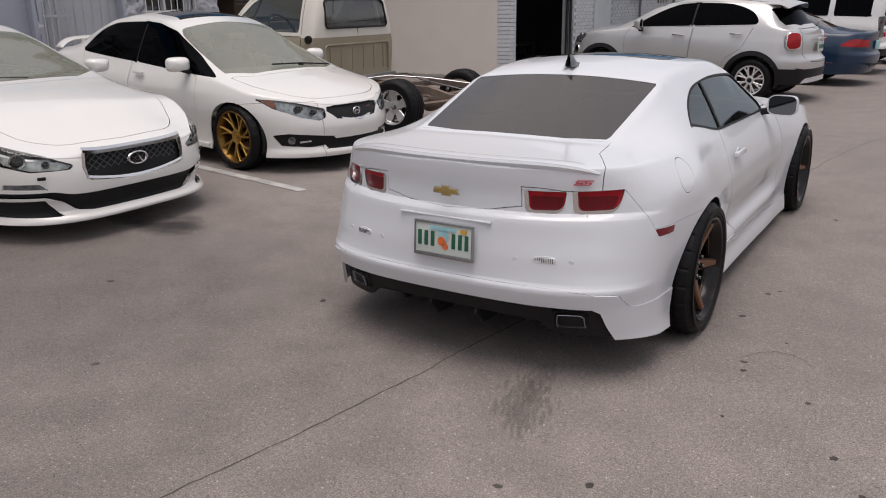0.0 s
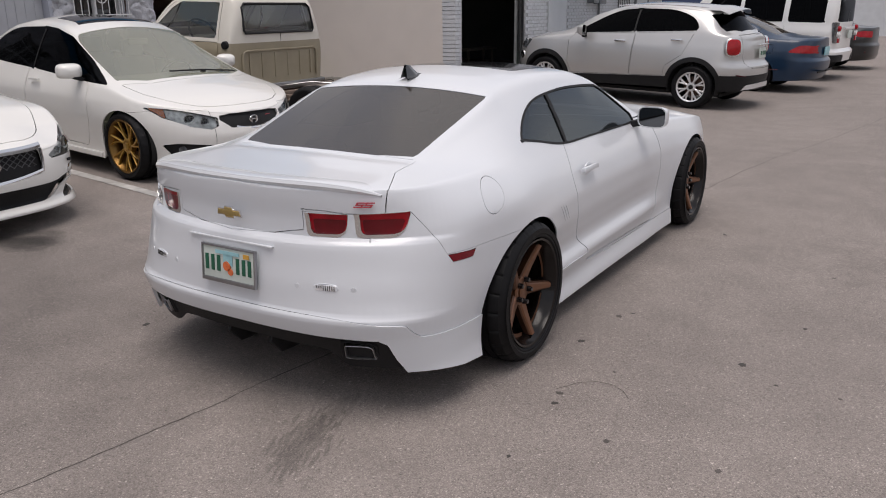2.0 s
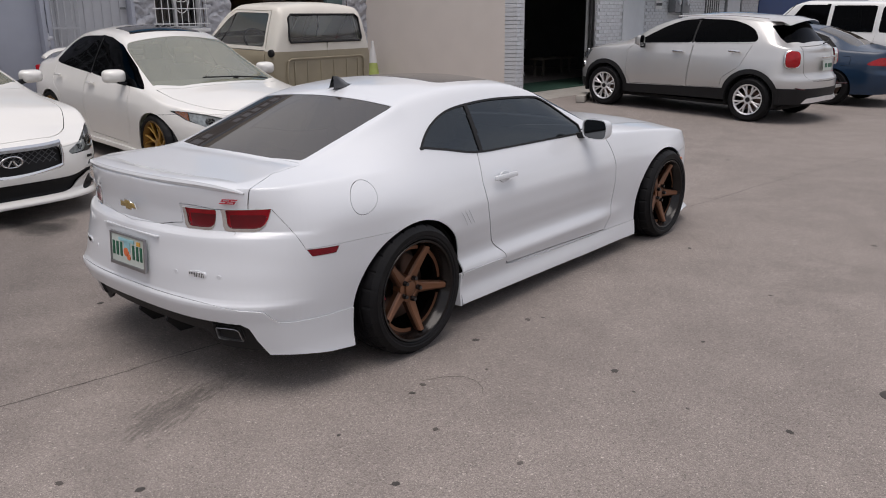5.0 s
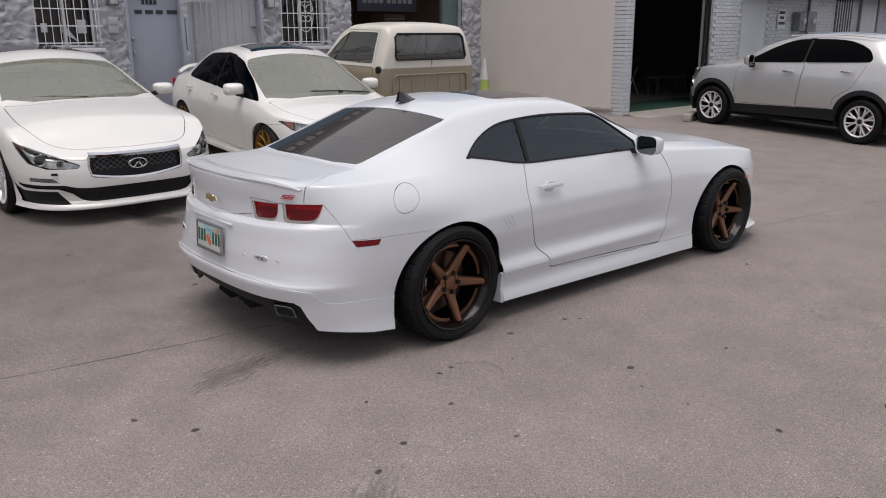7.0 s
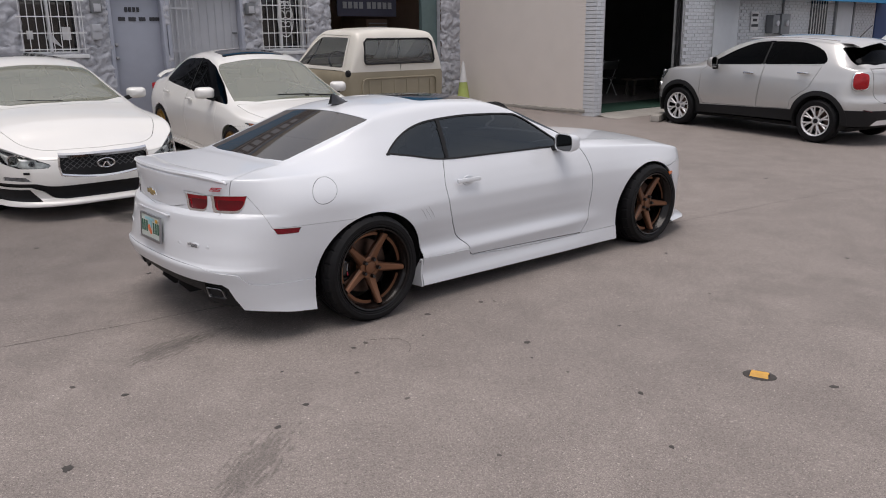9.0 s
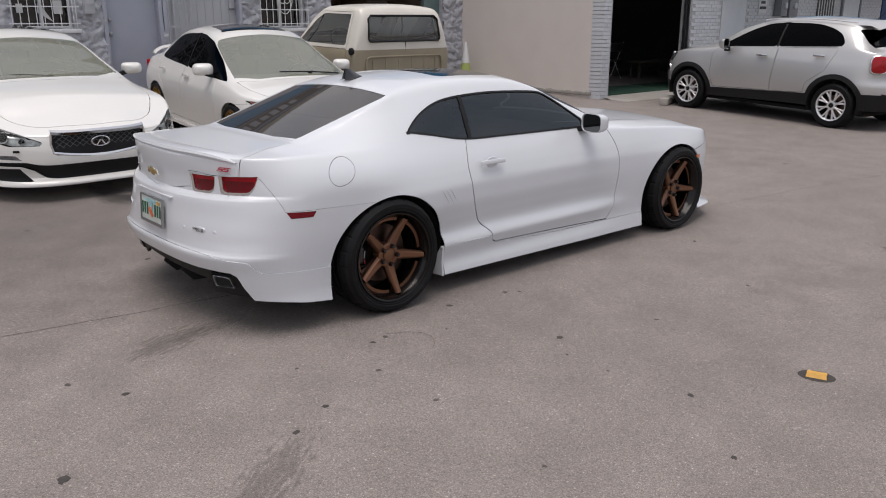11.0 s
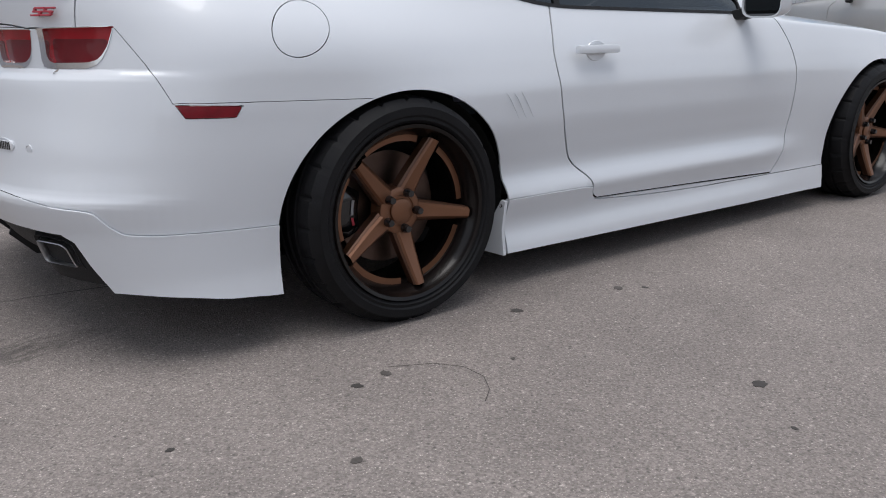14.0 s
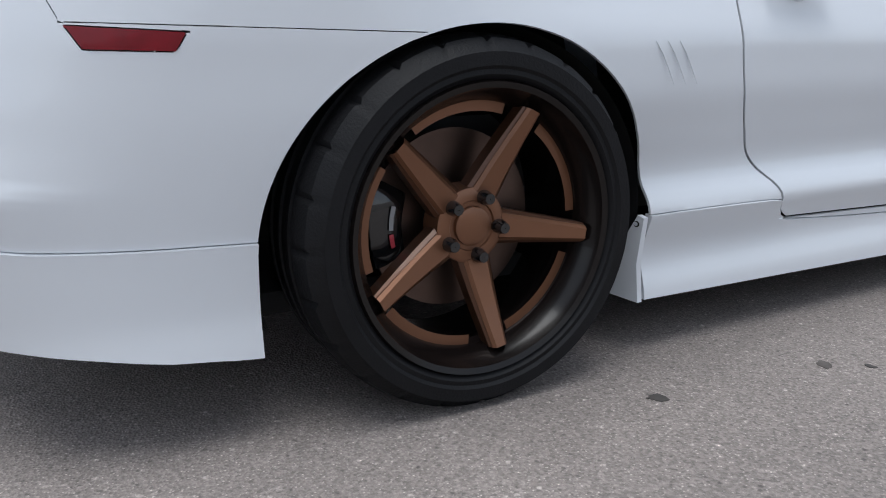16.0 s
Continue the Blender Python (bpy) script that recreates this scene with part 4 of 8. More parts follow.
def tyre_mesh(R, rim, w, seg=96, blocks=True):
    h = w / 2
    prof = [(-h + 0.01, rim), (-h, rim + 0.02), (-h - 0.008, (R + rim) / 2), (-h + 0.004, R - 0.03), (-h + 0.022, R - 0.008), (-h + 0.05, R - 0.001)]
    for g in (-0.045, 0.0, 0.045):
        prof += [(g - 0.008, R), (g - 0.006, R - 0.008), (g + 0.006, R - 0.008), (g + 0.008, R)]
    prof += [(h - 0.05, R - 0.001), (h - 0.022, R - 0.008), (h - 0.004, R - 0.03), (h + 0.006, R - 0.04), (h + 0.008, (R + rim) / 2 + 0.01), (h + 0.008, (R + rim) / 2 - 0.012), (h + 0.003, rim + 0.022), (h + 0.004, rim + 0.014), (h - 0.01, rim), (h - 0.03, rim - 0.004)]
    n = len(prof)

    def groove(i, j):
        near = j in (4, 5, n - 9, n - 10)
        return -0.007 if blocks and near and i % (seg // 24) == 0 else 0.0

    return lathe(prof, seg, groove)


def wheel(m, R, rim, w, style, parent, turn=0.0, side=1):
    """A wheel whose face looks along +x, under its car at m. side -1 mirrors it to the other flank."""
    wh = new("wheel")
    wh.parent = parent
    wh.matrix_local = m
    sc = Matrix.Diagonal((side, 1, 1, 1))

    def put(name, bm, material, label="", smooth=35):
        bmesh.ops.transform(bm, matrix=sc, verts=bm.verts)
        if side < 0:
            bmesh.ops.reverse_faces(bm, faces=bm.faces)
        return part(name, bm, material, wh, label, smooth)

    h = w / 2
    put("tyre", tyre_mesh(R, rim, w, 240 if style.get("caliper") else 96), RUBBER, "black low-profile tyre with grooved tread")
    face, dark = style["face"], style["barrel"]
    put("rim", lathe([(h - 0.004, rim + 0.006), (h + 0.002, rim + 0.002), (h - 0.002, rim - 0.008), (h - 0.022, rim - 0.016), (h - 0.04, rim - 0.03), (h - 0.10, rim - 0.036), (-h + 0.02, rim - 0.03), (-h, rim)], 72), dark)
    bm = lathe([(-0.03, 0.06), (-0.03, rim * 0.66), (-0.018, rim * 0.66), (-0.018, 0.06)], 48)
    put("brake_disc", bm, DISC)
    for k in range(style["n"]):
        t = radians(turn) + 2 * math.pi * k / style["n"]
        for arm in style["arms"]:
            da, wd0, wd1 = arm[:3]
            r0, r1 = style["r0"], rim * style["reach"]
            x0, x1 = h + style["hub_x"], h + style["tip_x"]
            bm = bmesh.new()
            pts = []
            for f in (0, 0.35, 0.7, 1.0):
                r, wd = r0 + (r1 - r0) * f, wd0 + (wd1 - wd0) * f
                x = x0 + (x1 - x0) * f**1.2 + (arm[3] if len(arm) > 3 else 0)
                ang = t + radians(da) * (f if style.get("splay", 1) else 1) + radians(style.get("sweep", 0)) * f
                dep = style.get("deep", 0.03)
                ring = [(-wd / 2, -dep), (-wd / 2, -0.006), (-wd / 2 + 0.006, 0.0), (wd / 2 - 0.006, 0.0), (wd / 2, -0.006), (wd / 2, -dep)]
                pts.append([(x + q, r * math.cos(ang) - p * math.sin(ang), r * math.sin(ang) + p * math.cos(ang)) for p, q in ring])
            b = from_grid(pts)
            bmesh.ops.holes_fill(b, edges=[e for e in b.edges if e.is_boundary], sides=0)
            bmesh.ops.recalc_face_normals(b, faces=b.faces)
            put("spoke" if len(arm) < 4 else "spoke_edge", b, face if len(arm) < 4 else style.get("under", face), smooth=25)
    hx = h + style["hub_x"]
    hub = lathe([(hx - 0.05, 0.03), (hx - 0.05, style["r0"] + 0.012), (hx - 0.004, style["r0"] + 0.008), (hx, style["r0"]), (hx, 0.046), (hx - 0.003, 0.044), (hx - 0.003, 0.036)], 40)
    put("hub", hub, face)
    put("centre_cap", lathe([(hx - 0.006, 0.036), (hx + 0.004, 0.035), (hx + 0.007, 0.028), (hx + 0.0075, 0.001)], 32), style.get("cap", face))
    if style.get("lip"):
        put("rim_lip", lathe([(h - 0.03, rim * 0.90), (h - 0.006, rim * 0.91), (h + 0.002, rim * 0.95), (h + 0.004, rim), (h - 0.006, rim + 0.006)], 64), face)
    if style.get("lugs"):
        for k in range(5):
            t = radians(turn + 2) + 2 * math.pi * k / 5
            put("lug_nut", lug_lathe((hx - 0.01, 0.055 * math.cos(t), 0.055 * math.sin(t)), 0.0135, 0.034, 14), GLOSSBLACK)
    if style.get("ring"):
        for k in range(5):
            rows = []
            for i in range(9):
                t = radians(turn + 10) + 2 * math.pi * k / 5 + radians(50) * i / 8
                rows.append([(h - 0.058, r * math.cos(t), r * math.sin(t)) for r in (rim - 0.050, rim - 0.028)] + [(h - 0.075, (rim - 0.028) * math.cos(t), (rim - 0.028) * math.sin(t))])
            b = from_grid(rows)
            bmesh.ops.recalc_face_normals(b, faces=b.faces)
            put("barrel_step", b, face, smooth=25)
    if style.get("caliper"):
        rows = []
        for i in range(11):
            t = radians(style["caliper"] - 28 + 56 * i / 10)
            e = 0.012 * (1 - abs(i / 5 - 1) ** 4)
            rows.append([(x, r * math.cos(t), r * math.sin(t)) for x, r in ((-0.05, rim * 0.70), (-0.01 + e, rim * 0.69), (-0.002 + e, rim * 0.62), (-0.002 + e, rim * 0.50), (-0.012 + e, rim * 0.44), (-0.05, rim * 0.43))])
        b = from_grid(rows)
        bmesh.ops.holes_fill(b, edges=[q for q in b.edges if q.is_boundary], sides=0)
        bmesh.ops.recalc_face_normals(b, faces=b.faces)
        cal = put("brake_caliper", b, GLOSSBLACK)
        for f0, f1, r, one in ((-15, 3, 0.545, LETTER_GREY), (6, 16, 0.545, BADGERED)):
            rows = []
            for i in range(7):
                t = radians(style["caliper"] + f0 + (f1 - f0) * i / 6)
                rows.append([(0.0125, q * math.cos(t), q * math.sin(t)) for q in (rim * (r - 0.016), rim * (r + 0.016))])
            b = from_grid(rows)
            bmesh.ops.transform(b, matrix=sc, verts=b.verts)
            part("caliper_bar", b, one, cal, thick=0.0015)
    return wh


def seat(parent, x, y, z, material, tall=0.62):
    bm = box((x, y, z), (0.48, 0.5, 0.16), None, 0.05)
    add_box(bm, (x, y - 0.27, z + 0.30), (0.46, 0.13, tall), pose(0, 0, 0, 14), 0.05)
    add_box(bm, (x, y - 0.36, z + 0.30 + tall * 0.62), (0.24, 0.09, 0.18), pose(0, 0, 0, 10), 0.04)
    part("seat", bm, material, parent)


def torus(R, r, m, seg=32, ring=8):
    rows = [[((R + r * math.cos(2 * math.pi * j / ring)) * math.cos(2 * math.pi * i / seg), (R + r * math.cos(2 * math.pi * j / ring)) * math.sin(2 * math.pi * i / seg), r * math.sin(2 * math.pi * j / ring)) for j in range(ring + 1)] for i in range(seg)]
    bm = from_grid(rows, wrap=True)
    bmesh.ops.remove_doubles(bm, verts=bm.verts, dist=1e-6)
    bmesh.ops.recalc_face_normals(bm, faces=bm.faces)
    bmesh.ops.transform(bm, matrix=m, verts=bm.verts)
    return bm


def mirror_housing(parent, m, w, h, d, material, glass=True):
    """A door mirror: a rounded cup, open to the rear, with its glass and foot. m: centre, x outward, y ahead."""
    rows = []
    for i in range(9):
        f = i / 8
        k = math.sqrt(max(0.0, 1 - f**2.6)) if i < 8 else 0.0
        rows.append([(w / 2 * k * (abs(math.cos(t)) ** 0.55) * math.copysign(1, math.cos(t)), d * f, h / 2 * k * (abs(math.sin(t)) ** 0.55) * math.copysign(1, math.sin(t))) for t in np.linspace(0, 2 * math.pi, 33)])
    bm = from_grid(rows)
    bmesh.ops.remove_doubles(bm, verts=bm.verts, dist=1e-5)
    bmesh.ops.recalc_face_normals(bm, faces=bm.faces)
    bmesh.ops.transform(bm, matrix=m, verts=bm.verts)
    mir = part("door_mirror", bm, material, parent, thick=0.006)
    if glass:
        out = [(w * 0.485 * (abs(math.cos(t)) ** 0.6) * math.copysign(1, math.cos(t)), h * 0.475 * (abs(math.sin(t)) ** 0.6) * math.copysign(1, math.sin(t))) for t in np.linspace(0, 2 * math.pi, 29)[:-1]]
        part("mirror_glass", plate(out, 0.004, m @ pose(0, 0.012, 0, 90)), MIRROR, mir)
    return mir


# ---- the white coupe in the lane ----
def build_coupe():
    car = thing("coupe_car", Matrix(), "white two-door sports coupe with bronze five-spoke wheels, parked in the lane", "car")
    c = dict(
        yr=-0.945, yf=3.675, Lr=0.50, Lf=0.55, nr=2.25, nf=2.3, nr2=2.9, low=curve((0.0, 1.0), (0.42, 1.0), (0.52, 0.6), (0.70, 0.05), (0.74, 0.0), (1.0, 0.0)),
        W=curve((-1.0, 0.842), (-0.45, 0.842), (0.0, 0.850), (0.45, 0.838), (1.2, 0.832), (2.0, 0.840), (2.80, 0.866), (3.15, 0.840), (3.7, 0.79)),
        zlo=curve((-1.0, 0.205), (-0.75, 0.208), (-0.6, 0.192), (-0.4, 0.154), (0.42, 0.122), (2.4, 0.098), (3.3, 0.14), (3.8, 0.15)),
        zhi=curve((-1.0, 0.925), (-0.8, 0.93), (-0.4, 0.925), (0.1, 0.91), (0.7, 0.885), (1.75, 0.868), (2.3, 0.84), (2.9, 0.80), (3.4, 0.72), (3.8, 0.62)),
        side=curve((0.08, 0.012), (0.13, 0.008), (0.21, -0.012), (0.28, 0.004), (0.300, 0.010), (0.318, 0.006), (0.372, -0.024), (0.390, -0.026), (0.46, -0.014), (0.56, 0.002), (0.63, 0.002), (0.72, -0.018), (0.76, -0.032), (0.80, -0.048), (0.86, -0.078), (0.93, -0.120)),
        side_rear=curve((0.08, 0.004), (0.15, -0.002), (0.24, -0.012), (0.335, -0.010), (0.40, -0.006), (0.56, 0.001), (0.63, 0.000), (0.72, -0.016), (0.76, -0.028), (0.80, -0.042), (0.86, -0.066), (0.93, -0.104)),
        rear=curve((0.15, -0.045), (0.22, -0.02), (0.30, 0.004), (0.36, 0.020), (0.40, 0.036), (0.435, 0.046), (0.46, 0.034), (0.56, 0.030), (0.64, 0.022), (0.712, 0.016), (0.728, 0.010), (0.744, -0.021), (0.80, -0.020), (0.90, -0.006), (0.93, -0.004)),
        front=curve((0.1, -0.06), (0.25, 0.0), (0.45, 0.01), (0.6, -0.01), (0.75, -0.06)),
        bulge=((0.02, 0.045, 0.42, 0.56, 0.22), (2.85, 0.042, 0.40, 0.50, 0.22), (-0.2, 0.052, 0.42, 0.81, 0.13)),
        xt=curve((-1.0, 0.55), (-0.6, 0.54), (-0.36, 0.505), (0.0, 0.508), (0.26, 0.512), (0.75, 0.526), (1.35, 0.537), (1.8, 0.605), (2.15, 0.66), (2.5, 0.64), (3.2, 0.60), (3.8, 0.5)),
        zt=curve((-1.0, 0.932), (-0.6, 0.950), (-0.36, 0.968), (-0.05, 1.075), (0.26, 1.180), (0.5, 1.222), (0.85, 1.240), (1.2, 1.226), (1.45, 1.180), (1.8, 1.035), (2.15, 0.890), (2.5, 0.865), (3.0, 0.825), (3.4, 0.73), (3.8, 0.63)),
        zc=curve((-1.0, 0.935), (-0.6, 0.958), (-0.38, 0.978), (-0.05, 1.095), (0.26, 1.208), (0.5, 1.258), (0.85, 1.280), (1.2, 1.270), (1.5, 1.212), (1.85, 1.075), (2.2, 0.920), (2.5, 0.90), (3.0, 0.86), (3.4, 0.76), (3.8, 0.65)),
        bow=0.012, soft=4, shoulder=1, edge=5,
    )
    bm = shell(c, 0.026, 60, 22, 24)
    refine(bm, lambda x, y, z: np.maximum(np.maximum(np.abs(y + 0.54) - 0.15, np.abs(z - 0.65) - 0.05), 0.6 - x), 3)
    refine(bm, lambda x, y, z: np.maximum(np.maximum(0.27 - x, y + 0.58), np.abs(z - 0.83) - 0.12), 2)
    refine(bm, lambda x, y, z: np.maximum(y + 0.56, np.abs(z - 0.415) - 0.08), 2)
    ra, rb = 0.400, 0.364
    arches(bm, car, (0.023,), ra, rb, 0.308, lip=0.81)
    arches(bm, car, (2.795,), 0.395, 0.370, 0.308, lip=0.82)

    # glass
    dlo = polygon(flowing([(0.268, 0.979), (0.290, 0.970), (0.44, 0.944), (0.69, 0.900), (1.05, 0.890), (1.79, 0.880), (1.79, 0.880), (1.815, 0.935), (1.815, 0.935), (1.665, 1.042), (1.535, 1.118), (1.42, 1.142), (1.05, 1.160), (0.765, 1.152), (0.572, 1.127), (0.405, 1.066)]))
    f_dlo = lambda x, y, z: np.maximum(dlo(y, z), 0.46 - x)
    cut(bm, f_dlo)
    side = take(bm, f_dlo)
    f_rim = lambda x, y, z: f_dlo(x, y, z) + 0.010
    cut(side, f_rim)
    trim = take(side, lambda x, y, z: -f_rim(x, y, z))
    pillar = polygon([(0.705, 0.85), (0.735, 0.85), (0.785, 1.2), (0.755, 1.2)])
    f_p = lambda x, y, z: pillar(y, z)
    cut(side, f_p)
    join(trim, take(side, f_p))
    quarter = take(side, lambda x, y, z: y - 0.745)
    for k, fn in ((1, lambda b: b.copy()), (-1, mirrored)):
        part("window_trim", moved(fn(trim), 0.003), PLASTIC, car, thick=0.01)
        part("quarter_window", moved(fn(quarter), -0.003), GLASS, car)
        part("side_window", moved(fn(side), -0.003), GLASS, car)
    for b in (trim, quarter, side):
        b.free()
    bl = polygon([(-0.5, -0.375), (0.30, -0.365), (0.49, -0.335), (0.512, 0.258), (0.3, 0.259), (-0.5, 0.259)], 0.004)
    f_bl = lambda x, y, z: np.maximum(bl(x, y), 0.94 - z)
    cut(bm, f_bl)
    rear_glass = take(bm, f_bl)

    def flatter(v, k=1.0, sink=0.0):
        flat = 0.974 + 0.3594 * (v.co.y + 0.38) - (0.012 + 0.025 * (v.co.y + 0.38)) * (v.co.x / 0.5) ** 2 - sink
        v.co.z += k * min(0.014, max(-0.014, flat - v.co.z))

    for v in rear_glass.verts:
        flatter(v, 1.0, 0.003)
    for v in bm.verts:
        if v.co.z > 0.93 and -0.5 < v.co.y < 0.4:
            k = max(0.0, 1 - max(0.0, float(bl(v.co.x, v.co.y))) / 0.09)
            flatter(v, k * k * (3 - 2 * k))
    part("rear_window", both(rear_glass), GLASSREAR, car, "dark tinted rear window", smooth=180)
    ws = polygon([(-0.5, 2.22), (0.4, 2.14), (0.66, 1.95), (0.60, 1.62), (0.50, 1.33), (-0.5, 1.27)], 0.004)
    f_ws = lambda x, y, z: np.maximum(ws(x, y), 0.85 - z)
    cut(bm, f_ws)
    part("windscreen", both(moved(take(bm, f_ws), -0.004)), GLASS, car, smooth=180)
    sr = polygon([(-0.5, 0.76), (0.36, 0.77), (0.39, 0.80), (0.39, 1.22), (0.36, 1.26), (-0.5, 1.28)], 0.01)
    f_sr = lambda x, y, z: np.maximum(sr(x, y), 1.1 - z)
    part("sunroof", both(panel(bm, f_sr, 0.004)), GLOSSBLACK, car, "black glass sunroof", smooth=180, thick=0.01)

    # panels
    door = polygon(flowing([(0.702, 0.93), (0.702, 0.93), (0.660, 0.80), (0.648, 0.72), (0.670, 0.556), (0.714, 0.437), (0.746, 0.386), (0.808, 0.332), (0.828, 0.305), (0.836, 0.268), (0.862, 0.246), (0.862, 0.246), (2.0, 0.208), (2.0, 0.208), (2.075, 0.333), (2.10, 0.60), (2.07, 0.758), (1.99, 0.90), (1.99, 0.90)]))
    f_d = lambda x, y, z: np.maximum(door(y, z), 0.68 - x)
    pd = panel(bm, f_d, 0.0032)
    rd = part("door", pd.copy(), PAINT, car, "white door with body-coloured handle", thick=0.006)
    ld = part("door", mirrored(pd), PAINT, car, "white door with body-coloured handle", thick=0.006)
    pd.free()
    fuel = lambda x, y, z: np.maximum(np.hypot(y + 0.281 - 0.35 * (z - 0.837), (z - 0.837) * 1.10) - 0.077, 0.5 - x)
    refine(bm, lambda x, y, z: np.abs(fuel(x, y, z)) - 0.022, 2)
    flap = panel(bm, fuel, 0.0014)
    part("fuel_door", flap.copy(), PAINT, car, thick=0.01)
    part("fuel_door", mirrored(flap), PAINT, car, thick=0.01)
    flap.free()

    def unroll(x, y, z):
        return y + 0.93 + z - 0.93

    # tail lamps
    lamps = []
    for pts in ([(0.352, 0.836), (0.513, 0.836), (0.508, 0.790), (0.502, 0.768), (0.490, 0.754), (0.472, 0.748), (0.378, 0.745), (0.364, 0.750), (0.357, 0.764)], [(0.540, 0.838), (0.708, 0.842), (0.702, 0.795), (0.694, 0.772), (0.682, 0.757), (0.662, 0.751), (0.566, 0.748), (0.552, 0.753), (0.545, 0.767)]):
        lp = polygon(pts, 0.003)
        f_l = lambda x, y, z: np.maximum(lp(x, z), y + 0.6)
        cut(bm, f_l)
        lamps.append((take(bm, f_l), pts))
    trunk = polygon([(-1, -0.200), (0.0, -0.200), (0.2, -0.170), (0.338, -0.124), (0.338, -0.047), (0.5, -0.005), (0.60, 0.042), (0.638, 0.068), (0.640, 0.185), (0.590, 0.29), (0.535, 0.40), (0.512, 0.605), (-1, 0.59)], 0.002)
    f_t = lambda x, y, z: np.maximum(np.maximum(trunk(x, unroll(x, y, z)), y + 0.33), 0.70 - z)
    refine(bm, lambda x, y, z: np.maximum(np.maximum(x - 0.36, y + 0.7), np.abs(z - 0.75) - 0.06), 2)
    part("boot_lid", both(panel(bm, f_t, 0.0016)), PAINT, car, thick=0.015)
    bump = polygon([(-1.3, 0.842), (-0.700, 0.842), (-0.654, 0.757), (-0.616, 0.668), (-0.10, 0.656), (-0.10, -0.1), (-1.3, -0.1)])
    f_b = lambda x, y, z: bump(y, z)
    bmp = panel(bm, f_b, 0.0008)
    tail = BVHTree.FromBMesh(bmp)

    def tail_y(x, z):
        """Where the bumper's skin stands at that place of the tail."""
        at = tail.ray_cast(Vector((abs(x), -2.0, z)), Vector((0, 1, 0)))[0]
        return at.y if at else -0.95

    refl = polygon([(-0.612, 0.664), (-0.593, 0.632), (-0.477, 0.629), (-0.460, 0.656)])
    reflector = panel(bmp, lambda x, y, z: np.maximum(refl(y, z), 0.6 - x), 0.0010)
    lip = curve((-1.2, 0.455), (-0.97, 0.45), (-0.88, 0.430), (-0.81, 0.420), (-0.775, 0.385), (-0.74, 0.362), (-0.6, 0.352), (-0.3, 0.338))
    f_lip = lambda x, y, z: z - lip(y)
    lower = panel(bmp, f_lip, 0.0010)
    val = polygon([(-1, 0.368), (0.31, 0.364), (0.54, 0.362), (0.652, 0.358), (0.680, 0.340), (0.700, 0.27), (0.728, 0.20), (0.747, 0.15), (-1, 0.15)])
    f_v = lambda x, y, z: np.maximum(val(x, z), y + 0.62)
    cut(lower, f_v)
    black = take(lower, f_v)
    black = moved(black, -0.030)
    for v in black.verts:
        k = min(1.0, max(0.0, (0.50 - v.co.x) / 0.10))
        v.co.z += 0.062 * k * k * (3 - 2 * k) * min(1.0, max(0.0, (0.345 - v.co.z) / 0.14))
    part("rear_bumper", both(bmp), PAINT, car, thick=0.012)
    part("rear_bumper_lip", both(moved(lower, 0.006)), PAINT, car, thick=0.016)
    part("rear_valance", both(black), PLASTIC, car, "black plastic rear valance", thick=0.02)
    hood = polygon([(-1, 2.26), (0.45, 2.18), (0.60, 2.25), (0.64, 2.9), (0.60, 3.42), (-1, 3.6)], 0.01)
    f_h = lambda x, y, z: np.maximum(hood(x, y), 0.62 - z)
    part("bonnet", both(panel(bm, f_h, 0.003)), PAINT, car, thick=0.015)
    fb = polygon([(2.80, 0.60), (3.10, 0.62), (3.30, 0.66), (4.2, 0.66), (4.2, 0.0), (2.80, 0.0)])
    f_fb = lambda x, y, z: fb(y, z)
    part("front_bumper", both(panel(bm, f_fb, 0.002)), PAINT, car, thick=0.012)
    sk = curve((0.2, 0.304), (0.79, 0.297), (0.83, 0.292), (0.845, 0.244), (2.05, 0.203), (2.7, 0.205))
    f_sk = lambda x, y, z: np.maximum(np.maximum(z - sk(y), 0.30 - y), y - 2.6)
    sks = panel(bm, f_sk, 0.0012)
    moved(sks, 0.004)
    part("side_skirt", sks.copy(), PAINT, car, thick=0.018)
    part("side_skirt", mirrored(sks), PAINT, car, thick=0.018)
    sks.free()
    part("body", both(bm), PAINT, car, "white painted body", thick=0.006)

    # side skirt rear end flaps
    for s in (1, -1):
        end = bmesh.new()
        edge = [(0.838, 0.302), (0.852, 0.297), (0.842, 0.20), (0.850, 0.118), (0.75, 0.124), (0.765, 0.165), (0.79, 0.21)]
        faces = [[end.verts.new((s * x, y + 0.25 * (x - 0.878), z)) for x, z in edge] for y in (0.412, 0.424)]
        for f in faces:
            end.faces.new(f)
        for i in range(len(edge)):
            j = (i + 1) % len(edge)
            end.faces.new((faces[0][i], faces[0][j], faces[1][j], faces[1][i]))
        bmesh.ops.recalc_face_normals(end, faces=end.faces)
        part("skirt_end", end, PAINT, car)
        part("skirt_screw", lathe([(0, 0.001), (0.004, 0.006), (0, 0.007)], 12), DARK, car).matrix_local = pose(s * 0.836, 0.404, 0.283, 0, 0, -90)

    for b, pts in lamps:
        cx, cz = np.mean([p[0] for p in pts]), np.mean([p[1] for p in pts])
        inner = polygon([(cx + (x - cx) * 0.87 + 0.008, cz + 0.009 + (z - cz) * 0.80) for x, z in pts], 0.004)
        f_in = lambda x, y, z: inner(x, z)
        cut(b, f_in)
        lens = take(b, f_in)
        glow = polygon([(cx + (x - cx) * 0.70 + 0.006, cz - 0.002 + (z - cz) * 0.50) for x, z in pts], 0.008)
        f_g = lambda x, y, z: glow(x, z)
        cut(lens, f_g)
        bright = take(lens, f_g)
